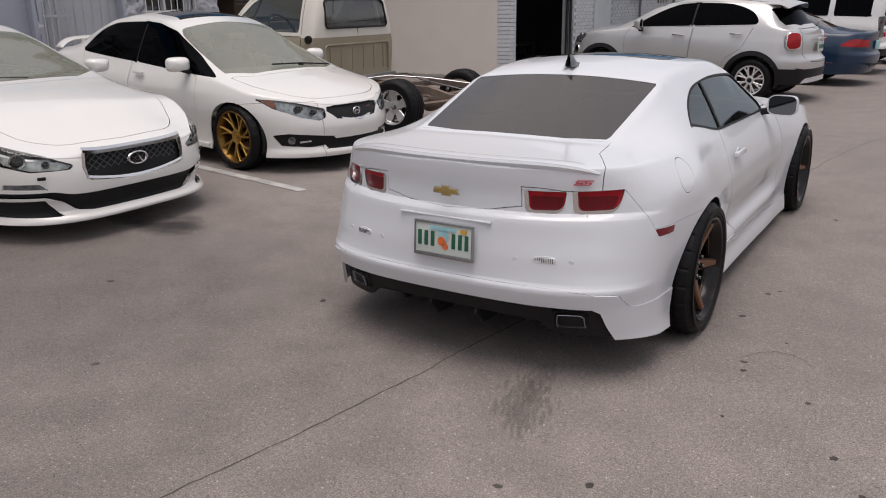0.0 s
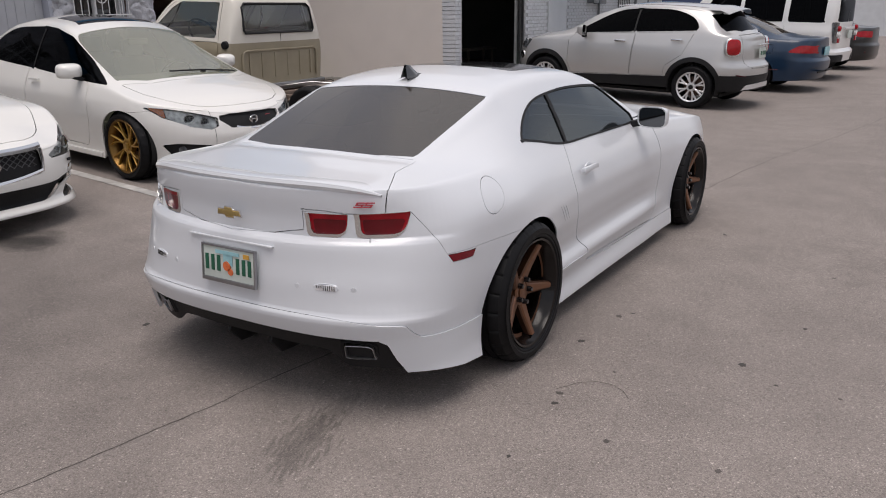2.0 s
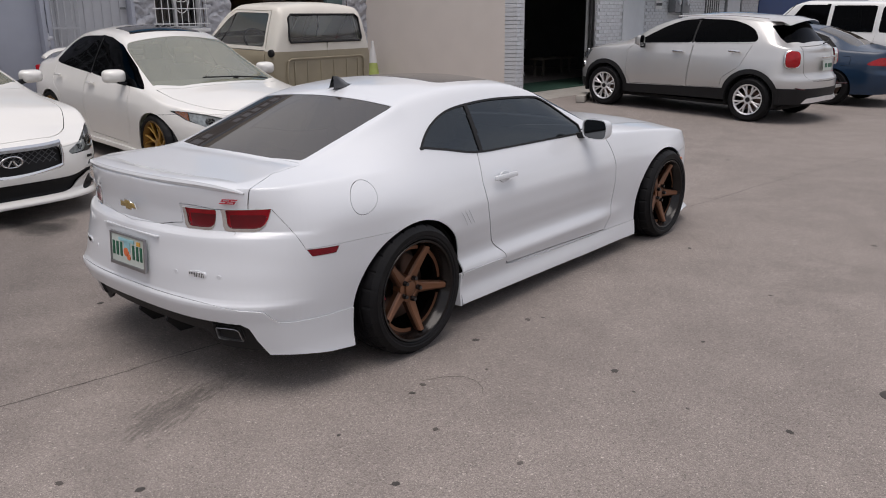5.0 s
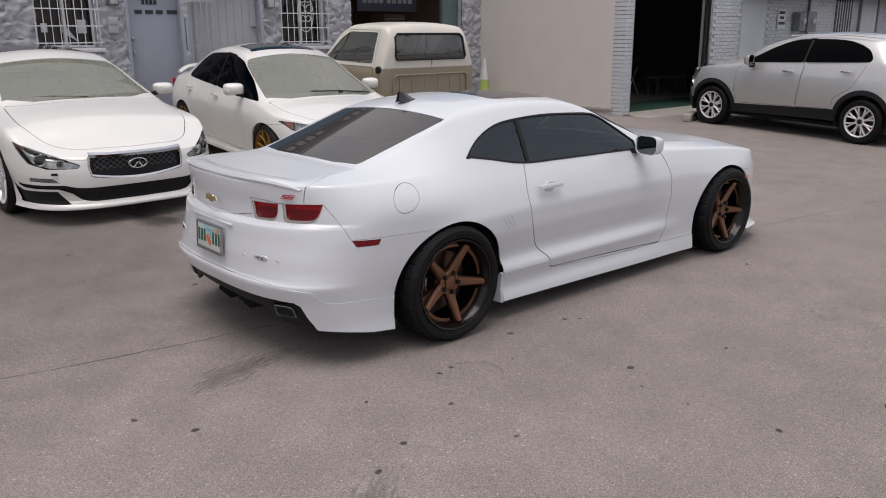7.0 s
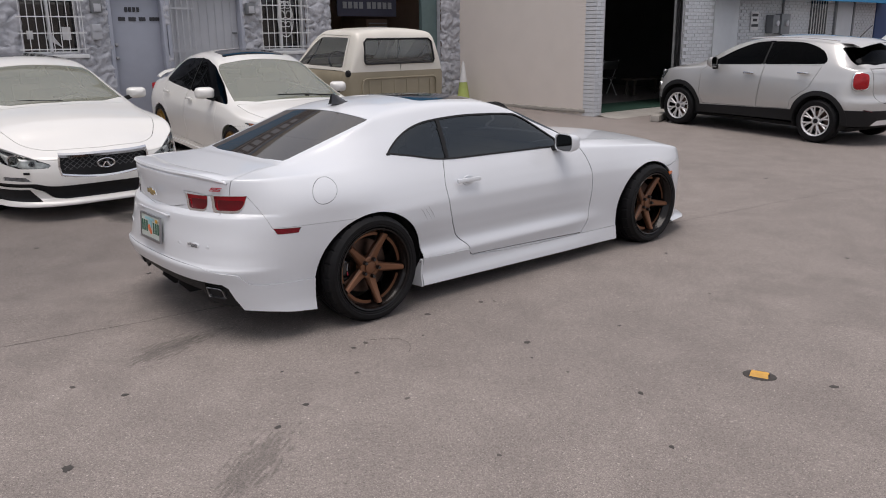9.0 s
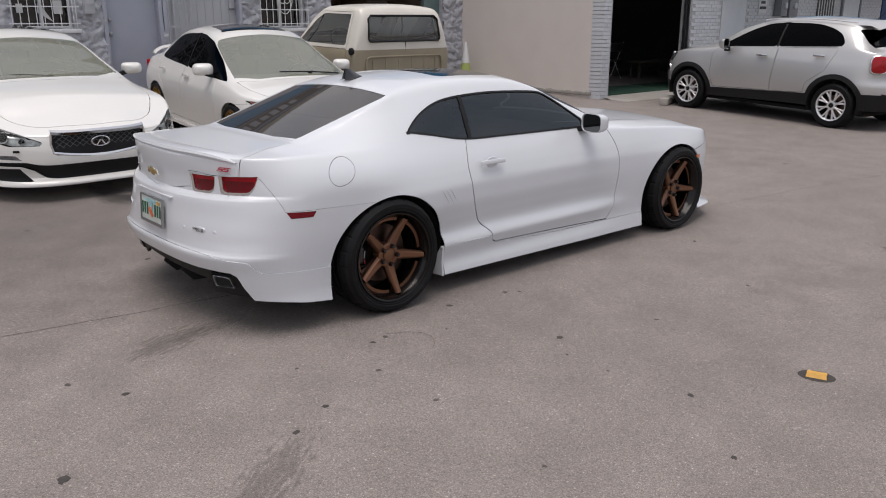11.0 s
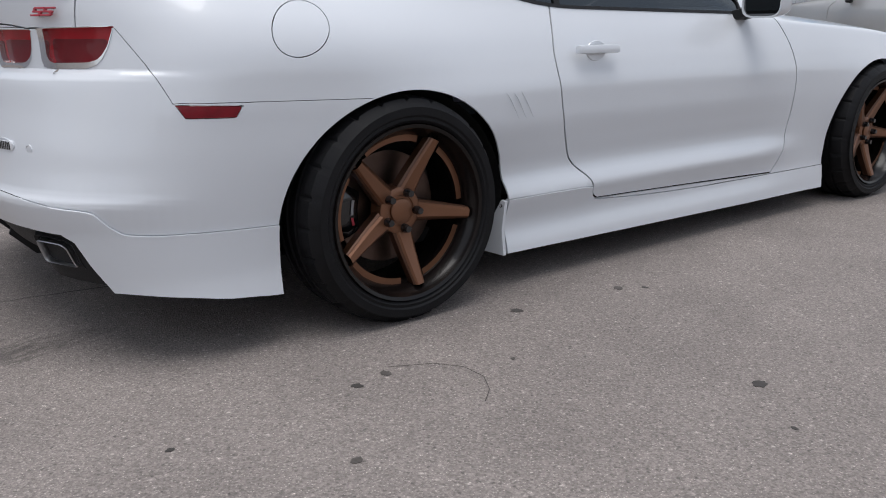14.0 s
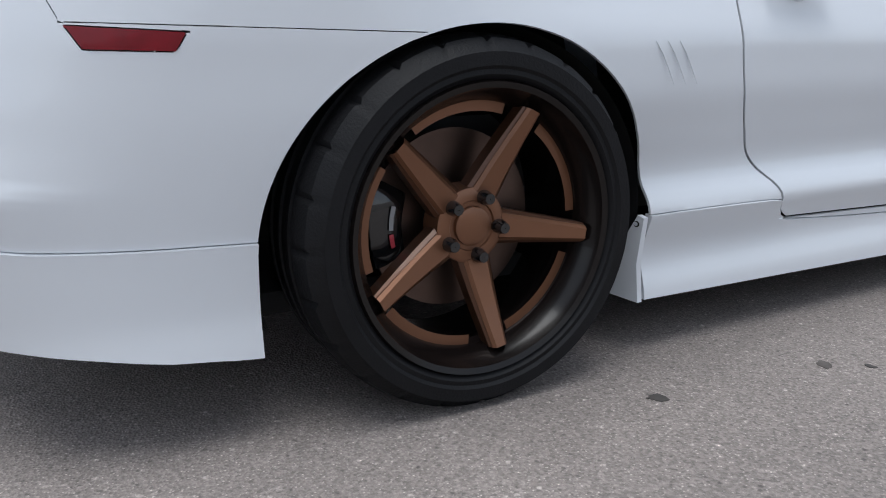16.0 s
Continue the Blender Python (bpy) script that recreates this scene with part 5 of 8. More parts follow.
        for s in (1, -1):
            q = (lambda t: t.copy()) if s > 0 else mirrored
            lamp = part("tail_lamp", moved(q(b), 0.002), CHROME, car, "red tail lamp in a chrome surround", thick=0.02)
            part("lens", moved(q(lens), -0.014), REDLENS, lamp, "bright red lens")
            part("inner_lens", moved(q(bright), -0.0135), REDMID, lamp, "deep red inner lens")
        for t in (b, lens, bright):
            t.free()

    # boot spoiler: a lip that follows the tail's curve
    rows = []
    for i in range(49):
        x = -0.628 + 1.256 * i / 48
        k = abs(x) / 0.855
        y = -0.445 - 0.50 * (1 - k**2.25) ** (1 / 2.25) + 0.020 + 0.022 * (abs(x) / 0.628) ** 8
        e = 1 - (abs(x) / 0.63) ** 6
        zt = 0.936 - 0.026 * (abs(x) / 0.628) ** 6
        h = max(e, 0.0) ** 0.8
        rows.append([(x, y + 0.17, zt + 0.002), (x, y + 0.10, zt + 0.003 + 0.017 * h), (x, y + 0.03, zt + 0.003 + 0.029 * h), (x, y - 0.004 - 0.006 * h, zt + 0.002 + 0.026 * h), (x, y - 0.006 - 0.010 * h, zt - 0.002 + 0.016 * h), (x, y + 0.004, zt - 0.006 - 0.012 * h), (x, y + 0.03, zt - 0.012 - 0.018 * h)])
    b = from_grid(rows)
    bmesh.ops.recalc_face_normals(b, faces=b.faces)
    bmesh.ops.holes_fill(b, edges=[e for e in b.edges if e.is_boundary], sides=0)
    part("spoiler", b, PAINT, car, "low white boot spoiler", smooth=50)

    # emblem, badge, plate, small lamps and sensors on the tail
    part("emblem", plate([(-0.062, -0.010), (-0.024, -0.010), (-0.020, -0.020), (0.020, -0.020), (0.024, -0.010), (0.062, -0.010), (0.056, 0.012), (0.022, 0.012), (0.018, 0.022), (-0.018, 0.022), (-0.022, 0.012), (-0.056, 0.012)], 0.008, pose(0.012, -0.957, 0.812, 97), 0.003), EMBLEMGOLD, car, "gold cross-shaped emblem")
    part("emblem_rim", plate([(-0.067, -0.014), (-0.027, -0.014), (-0.023, -0.024), (0.023, -0.024), (0.027, -0.014), (0.067, -0.014), (0.060, 0.016), (0.025, 0.016), (0.021, 0.026), (-0.021, 0.026), (-0.025, 0.016), (-0.060, 0.016)], 0.006, pose(0.012, -0.9565, 0.812, 97), 0.002), CHROME, car, "chrome emblem rim")
    badge = bmesh.new()
    for dx in (-0.022, 0.022):
        for zz in (-0.011, 0.0, 0.011):
            add_box(badge, (dx + zz * 0.9, 0, zz), (0.040, 0.006, 0.006), None, 0.001)
        add_box(badge, (dx - 0.011, 0, 0.006), (0.007, 0.006, 0.010))
        add_box(badge, (dx + 0.011, 0, -0.006), (0.007, 0.006, 0.010))
    bmesh.ops.transform(badge, matrix=pose(0.580, -0.820, 0.878, -6, 0, 27) @ Matrix.Diagonal((0.80, 1, 0.75, 1)), verts=badge.verts)
    part("badge", badge, BADGERED, car, "small red badge")
    pl = part("number_plate", box((0.014, -0.985, 0.598), (0.285, 0.012, 0.145), pose(0, 0, 0, -4), 0.004), PLATEWHITE, car, "white and green number plate in a chrome frame")
    fr = bmesh.new()
    for cx, cz, sx, sz in ((0, 0.073, 0.298, 0.009), (0, -0.070, 0.298, 0.017), (-0.145, 0, 0.007, 0.154), (0.145, 0, 0.007, 0.154)):
        add_box(fr, (cx, -0.004, cz), (sx, 0.016, sz), None, 0.003)
    bmesh.ops.transform(fr, matrix=pose(0.014, -0.985, 0.598, -4), verts=fr.verts)
    part("plate_frame", fr, STEEL, pl, "chrome plate frame")
    for i, cx in enumerate((-0.106, -0.073, -0.040, 0.066, 0.099, 0.131)):
        part("plate_bar", box((cx, -0.9925, 0.600), (0.0180, 0.003, 0.066), pose(0, 0, 0, -4), 0.001), PLATEGREEN, pl)
    part("plate_bar", box((0.014, -0.9935, 0.650), (0.13, 0.003, 0.014), pose(0, 0, 0, -4)), PLATEBLUE, pl)
    part("plate_bar", box((0.118, -0.9935, 0.648), (0.03, 0.003, 0.018), pose(0, 0, 0, -4)), YELLOW, pl)
    part("plate_bar", box((0.014, -0.9925, 0.622), (0.05, 0.003, 0.05), pose(0, 0, 0, -4), 0.001), PLATEBLUE, pl)
    part("plate_bar", lathe([(0, 0.001), (0.003, 0.001), (0.003, 0.020), (0, 0.021)], 16), PLATEORANGE, pl).matrix_local = pose(0.008, -0.9945, 0.594, 0, 0, -90)
    part("plate_bar", lathe([(0, 0.001), (0.003, 0.001), (0.003, 0.014), (0, 0.015)], 16), PLATEORANGE, pl).matrix_local = pose(0.026, -0.9945, 0.572, 0, 0, -90)
    part("plate_recess", box((0, -0.941, 0.694), (0.46, 0.05, 0.008), pose(0, 0, 0, -8), 0.003), PAINT, car)
    for s in (1, -1):
        y0 = tail_y(0.462, 0.561)
        lean = math.degrees(math.atan2(tail_y(0.50, 0.561) - tail_y(0.42, 0.561), 0.08))
        turn = pose(s * 0.462, y0, 0.561, 0, 0, s * lean)
        rl = part("reversing_lamp", box(None, (0.088, 0.014, 0.024), turn @ pose(0, 0.003, 0), 0.003), LAMPBOWL, car, "clear reversing lamp")
        part("lamp_surround", torus(0.5, 0.04, turn @ pose(0, 0, 0, 90) @ Matrix.Diagonal((0.096, 0.034, 0.05, 1)), 24), PAINT, rl)
        for i in range(9):
            part("lamp_rib", box(None, (0.0026, 0.003, 0.010 + 0.010 * (i > 2)), turn @ pose(s * (0.009 * i - 0.036), -0.0045, 0.004 if i < 3 else 0)), GLOSSBLACK, rl)
        for dx, turn in ((-0.115, lean * 0.7), (0.11, lean * 1.4)):
            x = s * (0.456 + dx)
            part("parking_sensor", lathe([(-0.004, 0.0125), (0.001, 0.012), (0.001, 0.0105), (-0.0008, 0.010), (-0.0008, 0.0095), (0.001, 0.009), (0.0015, 0.001)], 20), PAINT, car).matrix_local = pose(x, tail_y(x, 0.556), 0.556, 0, 0, -90 + s * turn)
        part("side_reflector", moved(reflector.copy() if s > 0 else mirrored(reflector), 0.001), REDREFL, car, "red side reflector", thick=0.008)
        part("front_reflector", box((s * 0.872, 3.085, 0.552), (0.012, 0.06, 0.026), pose(0, 0, 0, 0, 0, s * 10), 0.003), ORANGE, car)
        # exhaust tip: a slanted oblong mouth with a thin bright rim, set in the valance
        seat_m = pose(s * 0.560, -0.858, 0.290, 18, 0, s * 24)
        rows = []
        for dy, k in ((0.016, 0.90), (-0.004, 0.90), (-0.008, 0.94), (-0.006, 0.99), (0.02, 1.0)):
            rows.append([seat_m @ Vector((0.060 * k * math.copysign(abs(math.cos(t)) ** 0.26, math.cos(t)) - s * 0.010 * math.sin(t) * (1 + s * math.cos(t)), dy, 0.034 * k * math.copysign(abs(math.sin(t)) ** 0.26, math.sin(t)))) for t in np.linspace(0, 2 * math.pi, 49)])
        b = from_grid(rows)
        bmesh.ops.recalc_face_normals(b, faces=b.faces)
        tip = part("exhaust_tip", b, STEEL, car, "oblong steel exhaust tip")
        shroud = []
        for dy, k in ((0.045, 1.06), (0.006, 1.10), (0.002, 1.26), (0.012, 1.40), (0.050, 1.46)):
            shroud.append([seat_m @ Vector((0.060 * (k * 0.9 + 0.1) * math.copysign(abs(math.cos(t)) ** 0.26, math.cos(t)) - s * 0.012 * math.sin(t) * (1 + s * math.cos(t)), dy, 0.034 * k * math.copysign(abs(math.sin(t)) ** 0.26, math.sin(t)))) for t in np.linspace(0, 2 * math.pi, 49)])
        b = from_grid(shroud)
        bmesh.ops.recalc_face_normals(b, faces=b.faces)
        part("exhaust_shroud", b, PLASTIC, tip, "black plastic surround")
        # Near-black block fills the mouth in place of the hollow pipe's shade.
        part("exhaust_bore", box(None, (0.114, 0.03, 0.064), seat_m @ pose(0, 0.028, 0), 0.012), DARK, tip)
    for dx in (-0.36, -0.12, 0.12, 0.36):
        part("diffuser_fin", plate([(-0.02, 0.135), (-0.045, 0.07), (0.02, 0.0), (0.42, -0.02), (0.42, 0.11)], 0.014, pose(dx - 0.007, -0.865 + 0.10 * (dx / 0.36) ** 2, 0.185, 90, 0, 90), 0.002), PLASTIC, car)
    part("diffuser_tray", box((0, -0.58, 0.235), (1.02, 0.52, 0.03), pose(0, 0, 0, -6), 0.008), PLASTIC, car)

    # thin lip under the nose
    rows = []
    for x in np.linspace(-0.83, 0.83, 41):
        y = 3.125 + 0.55 * (1 - (abs(x) / 0.835) ** 2.3) ** (1 / 2.3) if abs(x) < 0.83 else 3.125
        rows.append([(x, y - 0.10, 0.150), (x * 1.04, y + 0.025, 0.132), (x * 1.05, y + 0.035, 0.122), (x * 1.04, y + 0.020, 0.114), (x, y - 0.10, 0.114)])
    b = from_grid(rows)
    bmesh.ops.recalc_face_normals(b, faces=b.faces)
    part("front_splitter", b, PAINT, car)

    # shark-fin aerial
    b = from_grid([[(s * w, y, z) for s, w, y, z in ((-1, 0.030, 0.30, 1.232), (-1, 0.020, 0.315, 1.240), (-1, 0.004, 0.330, 1.306), (1, 0.004, 0.330, 1.306), (1, 0.020, 0.315, 1.240), (1, 0.030, 0.30, 1.232))], [(s * w, y, z) for s, w, y, z in ((-1, 0.034, 0.40, 1.240), (-1, 0.024, 0.39, 1.248), (-1, 0.005, 0.368, 1.300), (1, 0.005, 0.368, 1.300), (1, 0.024, 0.39, 1.248), (1, 0.034, 0.40, 1.240))], [(s * w, y, z) for s, w, y, z in ((-1, 0.010, 0.475, 1.252), (-1, 0.008, 0.46, 1.255), (-1, 0.003, 0.44, 1.258), (1, 0.003, 0.44, 1.258), (1, 0.008, 0.46, 1.255), (1, 0.010, 0.475, 1.252))]])
    bmesh.ops.holes_fill(b, edges=[e for e in b.edges if e.is_boundary], sides=0)
    bmesh.ops.recalc_face_normals(b, faces=b.faces)
    part("aerial", b, GLOSSBLACK, car, "black shark-fin aerial", smooth=60)

    # door handles and mirrors
    for s, d in ((1, rd), (-1, ld)):
        part("handle", box((s * 0.836, 0.832, 0.762), (0.024, 0.20, 0.028), pose(0, 0, 0, 0, s * -8, 0), 0.008), PAINT, d)
        dish = lathe([(0.0, 0.045), (0.004, 0.043), (0.002, 0.03), (0.001, 0.001)], 24)
        part("handle_dish", dish, PAINT, d).matrix_local = pose(s * 0.818, 0.838, 0.757, 0, 0, 0 if s > 0 else 180) @ Matrix.Diagonal((1, 1.1, 0.75, 1))
        mirror_housing(car, pose(s * 0.882, 1.708, 0.928, 0, 0, s * -6), 0.184, 0.130, 0.13, PAINT)
        part("mirror_foot", box((s * 0.77, 1.77, 0.880), (0.12, 0.09, 0.04), pose(0, 0, 0, 0, s * -12, 0), 0.012), PLASTIC, car)
        for k in range(3):
            part("gill", tube([(s * (0.8605 - 0.0035 * k + 0.004 * f), 0.398 + 0.034 * k + 0.050 * f**0.8, 0.642 - 0.082 * f) for f in (0, 0.25, 0.5, 0.75, 1.0)], 0.0015, 8, (0.3, 0.9, 1.0, 0.8, 0.3)), PAINT, car)

    # cabin
    part("floor_pan", box((0, 1.4, 0.20), (1.45, 3.9, 0.04)), DARK, car)
    part("cabin_floor", box((0, 1.0, 0.30), (1.36, 2.1, 0.05)), CABIN, car)
    part("dashboard", box((0, 1.86, 0.74), (1.36, 0.40, 0.22), None, 0.08), CABIN, car)
    part("parcel_shelf", box((0, -0.02, 0.86), (1.1, 0.5, 0.03)), CABIN, car)
    for x in (-0.36, 0.36):
        seat(car, x, 1.15, 0.38, SEATMAT, 0.52)
        seat(car, x * 0.9, 0.42, 0.36, SEATMAT, 0.30)
    part("steering_wheel", torus(0.18, 0.014, pose(-0.36, 1.52, 0.78, 68)), SEATMAT, car)

    style = dict(n=5, arms=((0, 0.050, 0.030), (0, 0.066, 0.037, -0.007)), under=BRONZE_SHADED, r0=0.060, reach=0.885, hub_x=-0.062, tip_x=-0.018, face=BRONZE, barrel=BRONZE_DARK, lugs=True, ring=True, caliper=178, deep=0.034)
    for y in (0.007, 2.811):
        wheel(pose(0.788, y, 0.326), 0.331, 0.252, 0.240, style, car, -8)
        wheel(pose(-0.788, y, 0.329), 0.331, 0.252, 0.240, style, car, 20, -1)
    return car


build_coupe()


# ---- the parked cars ----
FEAT = {"xz+": lambda x, y, z: (x, z, 2.0 - y), "xz-": lambda x, y, z: (x, z, y + 0.3), "yz": lambda x, y, z: (y, z, 0.4 - x), "xy": lambda x, y, z: (x, y, 0.5 - z), "xz": lambda x, y, z: (x, z, y - 1.3)}


def feature(bm, plane, pts, r=0.01, more=None):
    """Cuts a piece of that outline out of the half skin: seen from ahead, behind, the side or above."""
    pg = polygon(pts, r)

    def fn(x, y, z):
        a, b, g = FEAT[plane](x, y, z)
        f = np.maximum(pg(a, b), g)
        return np.maximum(f, more(x, y, z)) if more else f

    return fn


def pane(bm, car, name, plane, pts, material, r=0.01, d=-0.004, label="", gap=None, thick=0.0, more=None, smooth=35):
    """A piece of the skin as a part on both flanks (or across the middle when it starts there)."""
    fn = feature(bm, plane, pts, r, more)
    if gap is None:
        cut(bm, fn)
        got = take(bm, fn)
    else:
        got = panel(bm, fn, gap)
    if not got.faces:
        got.free()
        return []
    moved(got, d)
    if min(p[0] for p in pts) < 0 and plane != "yz":
        return [part(name, both(got), material, car, label, smooth, thick)]
    a = part(name, got.copy(), material, car, label, smooth, thick)
    b = part(name, mirrored(got), material, car, label, smooth, thick)
    got.free()
    return [a, b]


def at_ground(x, y, turn, span):
    """The pose of a car whose rear axle is over (x, y), heading turned from +y, on the sloping lot."""
    t = radians(turn)
    z0, z1 = ground_z(x), ground_z(x - math.sin(t) * span)
    return Matrix.Translation((x, y, z0)) @ pose(0, 0, 0, 0, 0, turn) @ pose(0, 0, 0, math.degrees(math.atan2(z1 - z0, span)))


def innards(car, yf, width, material, z=0.42, seats=(1.35, 0.55)):
    part("floor_pan", box((0, yf / 2 - 0.4, 0.22), (width * 0.8, yf, 0.05)), DARK, car)
    part("cabin_floor", box((0, 0.95, 0.34), (width * 0.76, 2.2, 0.05)), material, car)
    part("dashboard", box((0, seats[0] + 0.75, 0.80), (width * 0.76, 0.5, 0.24), None, 0.08), material, car)
    for y in seats:
        for x in (-0.37, 0.37):
            seat(car, x, y, z, material)
    part("steering_wheel", torus(0.18, 0.014, pose(-0.37, seats[0] + 0.42, 0.86, 66)), SEATMAT, car)


def four_wheels(car, yw, x, R, rim, w, style, turn=10):
    for y in yw:
        wheel(pose(x, y, R), R, rim, w, style, car, turn)
        wheel(pose(-x, y, R), R, rim, w, style, car, turn + 17, -1)


def headlamp(bm, car, pts, label, bulbs=(), indicator=None):
    """A lamp under a clear cover: bright bowl, round projectors (x, z, r) and an orange corner."""
    got = panel(bm, feature(bm, "xz+", pts, 0.008), 0.002)
    for s in (1, -1):
        q = (lambda b: b.copy()) if s > 0 else mirrored
        lamp = part("headlamp", moved(q(got), 0.0), GLASSTHIN, car, label)
        bowl = moved(q(got), -0.05)
        if indicator:
            pg = polygon(indicator)
            fn = lambda x, y, z: pg(np.abs(x), z)
            cut(bowl, fn)
            part("indicator", moved(take(bowl, fn), 0.02), ORANGE, lamp, "orange indicator")
        part("bowl", bowl, LAMPBOWL, lamp)
        for x, z, r in bulbs:
            y = min(((v.co.x - x) ** 2 + (v.co.z - z) ** 2, v.co.y) for v in got.verts)[1] - 0.035
            for name, mtl, prof in (("projector", CHROME, [(-0.03, r * 0.72), (0.0, r), (0.008, r), (0.004, r * 0.8)]), ("projector_lens", GLOSSBLACK, [(-0.01, r * 0.8), (0.006, r * 0.6), (0.012, 0.001)])):
                b = lathe(prof, 24)
                bmesh.ops.transform(b, matrix=pose(s * x, y, z, 0, 0, 90 - s * 25), verts=b.verts)
                part(name, b, mtl, lamp)
    got.free()


def reshape(car, fn):
    """Moves every part of a car by fn(y, z) -> (y, z), in the car's own axes."""
    for ob in car.children_recursive:
        if ob.type != "MESH":
            continue
        at = ob.matrix_basis.translation
        if at.length < 1e-6:
            n = len(ob.data.vertices)
            co = np.zeros(n * 3, "f")
            ob.data.vertices.foreach_get("co", co)
            co = co.reshape(n, 3)
            y, z = fn(co[:, 1], co[:, 2])
            ob.data.vertices.foreach_set("co", np.stack([co[:, 0], y, z], 1).astype("f").ravel())
        else:
            y, z = fn(np.array([at.y]), np.array([at.z]))
            m = ob.matrix_basis.copy()
            m.translation = (at.x, float(y[0]), float(z[0]))
            ob.matrix_basis = m


def wiper(car, p, q):
    part("wiper", join(tube([p, [(a + b) / 2 + (0.012 if i == 2 else 0) for i, (a, b) in enumerate(zip(p, q))], q], 0.008, 6), box([(a + b) / 2 for a, b in zip(p, q)], (0.05, 0.02, 0.02))), PLASTIC, car)


def handles(car, pts, material, size=(0.03, 0.17, 0.028)):
    for x, y, z in pts:
        for s in (1, -1):
            part("handle", box((s * x, y, z), size, pose(0, 0, 0, 0, s * -6, 0), 0.01), material, car)


def build_white_sedan():
    """Compact sedan with gold wheels, sunroof and boot spoiler."""
    car = thing("sedan_car", at_ground(-6.36, 2.50, -95.3, 2.67), "white compact sedan with gold alloy wheels and a boot spoiler", "car", "cars parked nose out")
    c = dict(
        yr=-0.95, yf=3.45, Lr=0.55, Lf=0.74, nr=2.3, nf=2.15,
        W=curve((-1.0, 0.82), (-0.3, 0.855), (1.0, 0.865), (2.3, 0.865), (2.9, 0.85), (3.6, 0.80)),
        zlo=curve((-1.0, 0.24), (0.4, 0.17), (2.2, 0.16), (3.2, 0.15), (3.6, 0.16)),
        zhi=curve((-1.0, 0.96), (-0.3, 0.98), (0.6, 0.95), (1.6, 0.905), (2.35, 0.870), (2.8, 0.795), (3.2, 0.70), (3.45, 0.60)),
        side=curve((0.15, 0.0), (0.22, -0.018), (0.35, -0.012), (0.55, 0.004), (0.70, 0.0), (0.80, -0.02), (0.88, -0.05), (0.98, -0.10)),
        rear=curve((0.2, -0.05), (0.4, 0.02), (0.6, 0.02), (0.8, 0.0), (1.0, -0.02)),
        front=curve((0.14, 0.02), (0.19, 0.035), (0.24, 0.0), (0.40, 0.015), (0.50, -0.01), (0.58, -0.05), (0.70, -0.11)),
        bulge=((0.0, 0.018, 0.4, 0.5, 0.2), (2.67, 0.02, 0.4, 0.5, 0.2)),
        xt=curve((-1.0, 0.6), (-0.5, 0.58), (0.4, 0.52), (1.2, 0.54), (1.7, 0.585), (2.50, 0.675), (2.8, 0.63), (3.45, 0.5)),
        zt=curve((-1.0, 1.0), (-0.55, 1.04), (-0.35, 1.08), (0.0, 1.235), (0.35, 1.335), (0.8, 1.375), (1.25, 1.36), (1.55, 1.295), (2.0, 1.11), (2.52, 0.905), (2.85, 0.825), (3.15, 0.735), (3.45, 0.61)),
        zc=curve((-1.0, 1.02), (-0.6, 1.06), (-0.37, 1.10), (0.0, 1.27), (0.35, 1.38), (0.8, 1.425), (1.25, 1.408), (1.55, 1.338), (2.0, 1.16), (2.60, 0.935), (2.85, 0.87), (3.15, 0.775), (3.45, 0.625)),
        bow=0.02, soft=3,
    )
    bm = shell(c, 0.05, 30, 16, 18)
    refine(bm, lambda x, y, z: np.maximum(2.75 - y, 0.22 - z), 2)
    arches(bm, car, (0.0, 2.67), 0.345, 0.335, 0.30, lip=0.82)
    pane(bm, car, "windscreen", "xy", [(-0.5, 2.60), (0.47, 2.54), (0.70, 2.40), (0.595, 1.66), (0.555, 1.58), (-0.5, 1.52)], GLASSCLEAR, 0.005, more=lambda x, y, z: 0.86 - z, smooth=180)
    pane(bm, car, "rear_window", "xy", [(-0.5, -0.30), (0.52, -0.26), (0.48, 0.30), (-0.5, 0.34)], GLASSBLACK, 0.01, more=lambda x, y, z: 0.99 - z, smooth=180)
    pane(bm, car, "sunroof", "xy", [(-0.5, 0.92), (0.37, 0.94), (0.39, 1.36), (-0.5, 1.40)], GLOSSBLACK, 0.02, d=0.001, gap=0.004, thick=0.01, more=lambda x, y, z: 1.2 - z, smooth=180)
    pane(bm, car, "rear_side_window", "yz", flowing([(0.0, 1.03), (0.01, 1.10), (0.11, 1.205), (0.28, 1.275), (0.50, 1.315), (1.02, 1.338), (1.02, 1.338), (1.06, 0.966), (1.06, 0.966), (0.42, 0.996)]), GLASSBLACK, 0.0, label="black tinted rear side window")
    pane(bm, car, "front_side_window", "yz", [(1.077, 0.966), (1.037, 1.338), (1.24, 1.330), (1.55, 1.270), (2.0, 1.080), (2.38, 0.892), (2.05, 0.905)], GLASSBLACK, 0.0, label="black tinted front side window")
    pane(bm, car, "window_pillar", "yz", [(1.055, 0.964), (1.015, 1.342), (1.042, 1.342), (1.082, 0.964)], PLASTIC, 0.0, 0.002, thick=0.01)
    pane(bm, car, "front_door", "yz", [(1.005, 1.0), (1.02, 0.50), (1.06, 0.26), (2.06, 0.25), (2.13, 0.5), (2.11, 0.88), (1.9, 0.96)], PEARL, 0.004, 0, gap=0.003, thick=0.02)
    pane(bm, car, "rear_door", "yz", [(0.985, 1.0), (1.0, 0.50), (1.04, 0.26), (0.40, 0.26), (0.30, 0.62), (0.08, 0.80), (0.02, 1.02)], PEARL, 0.004, 0, gap=0.003, thick=0.02)
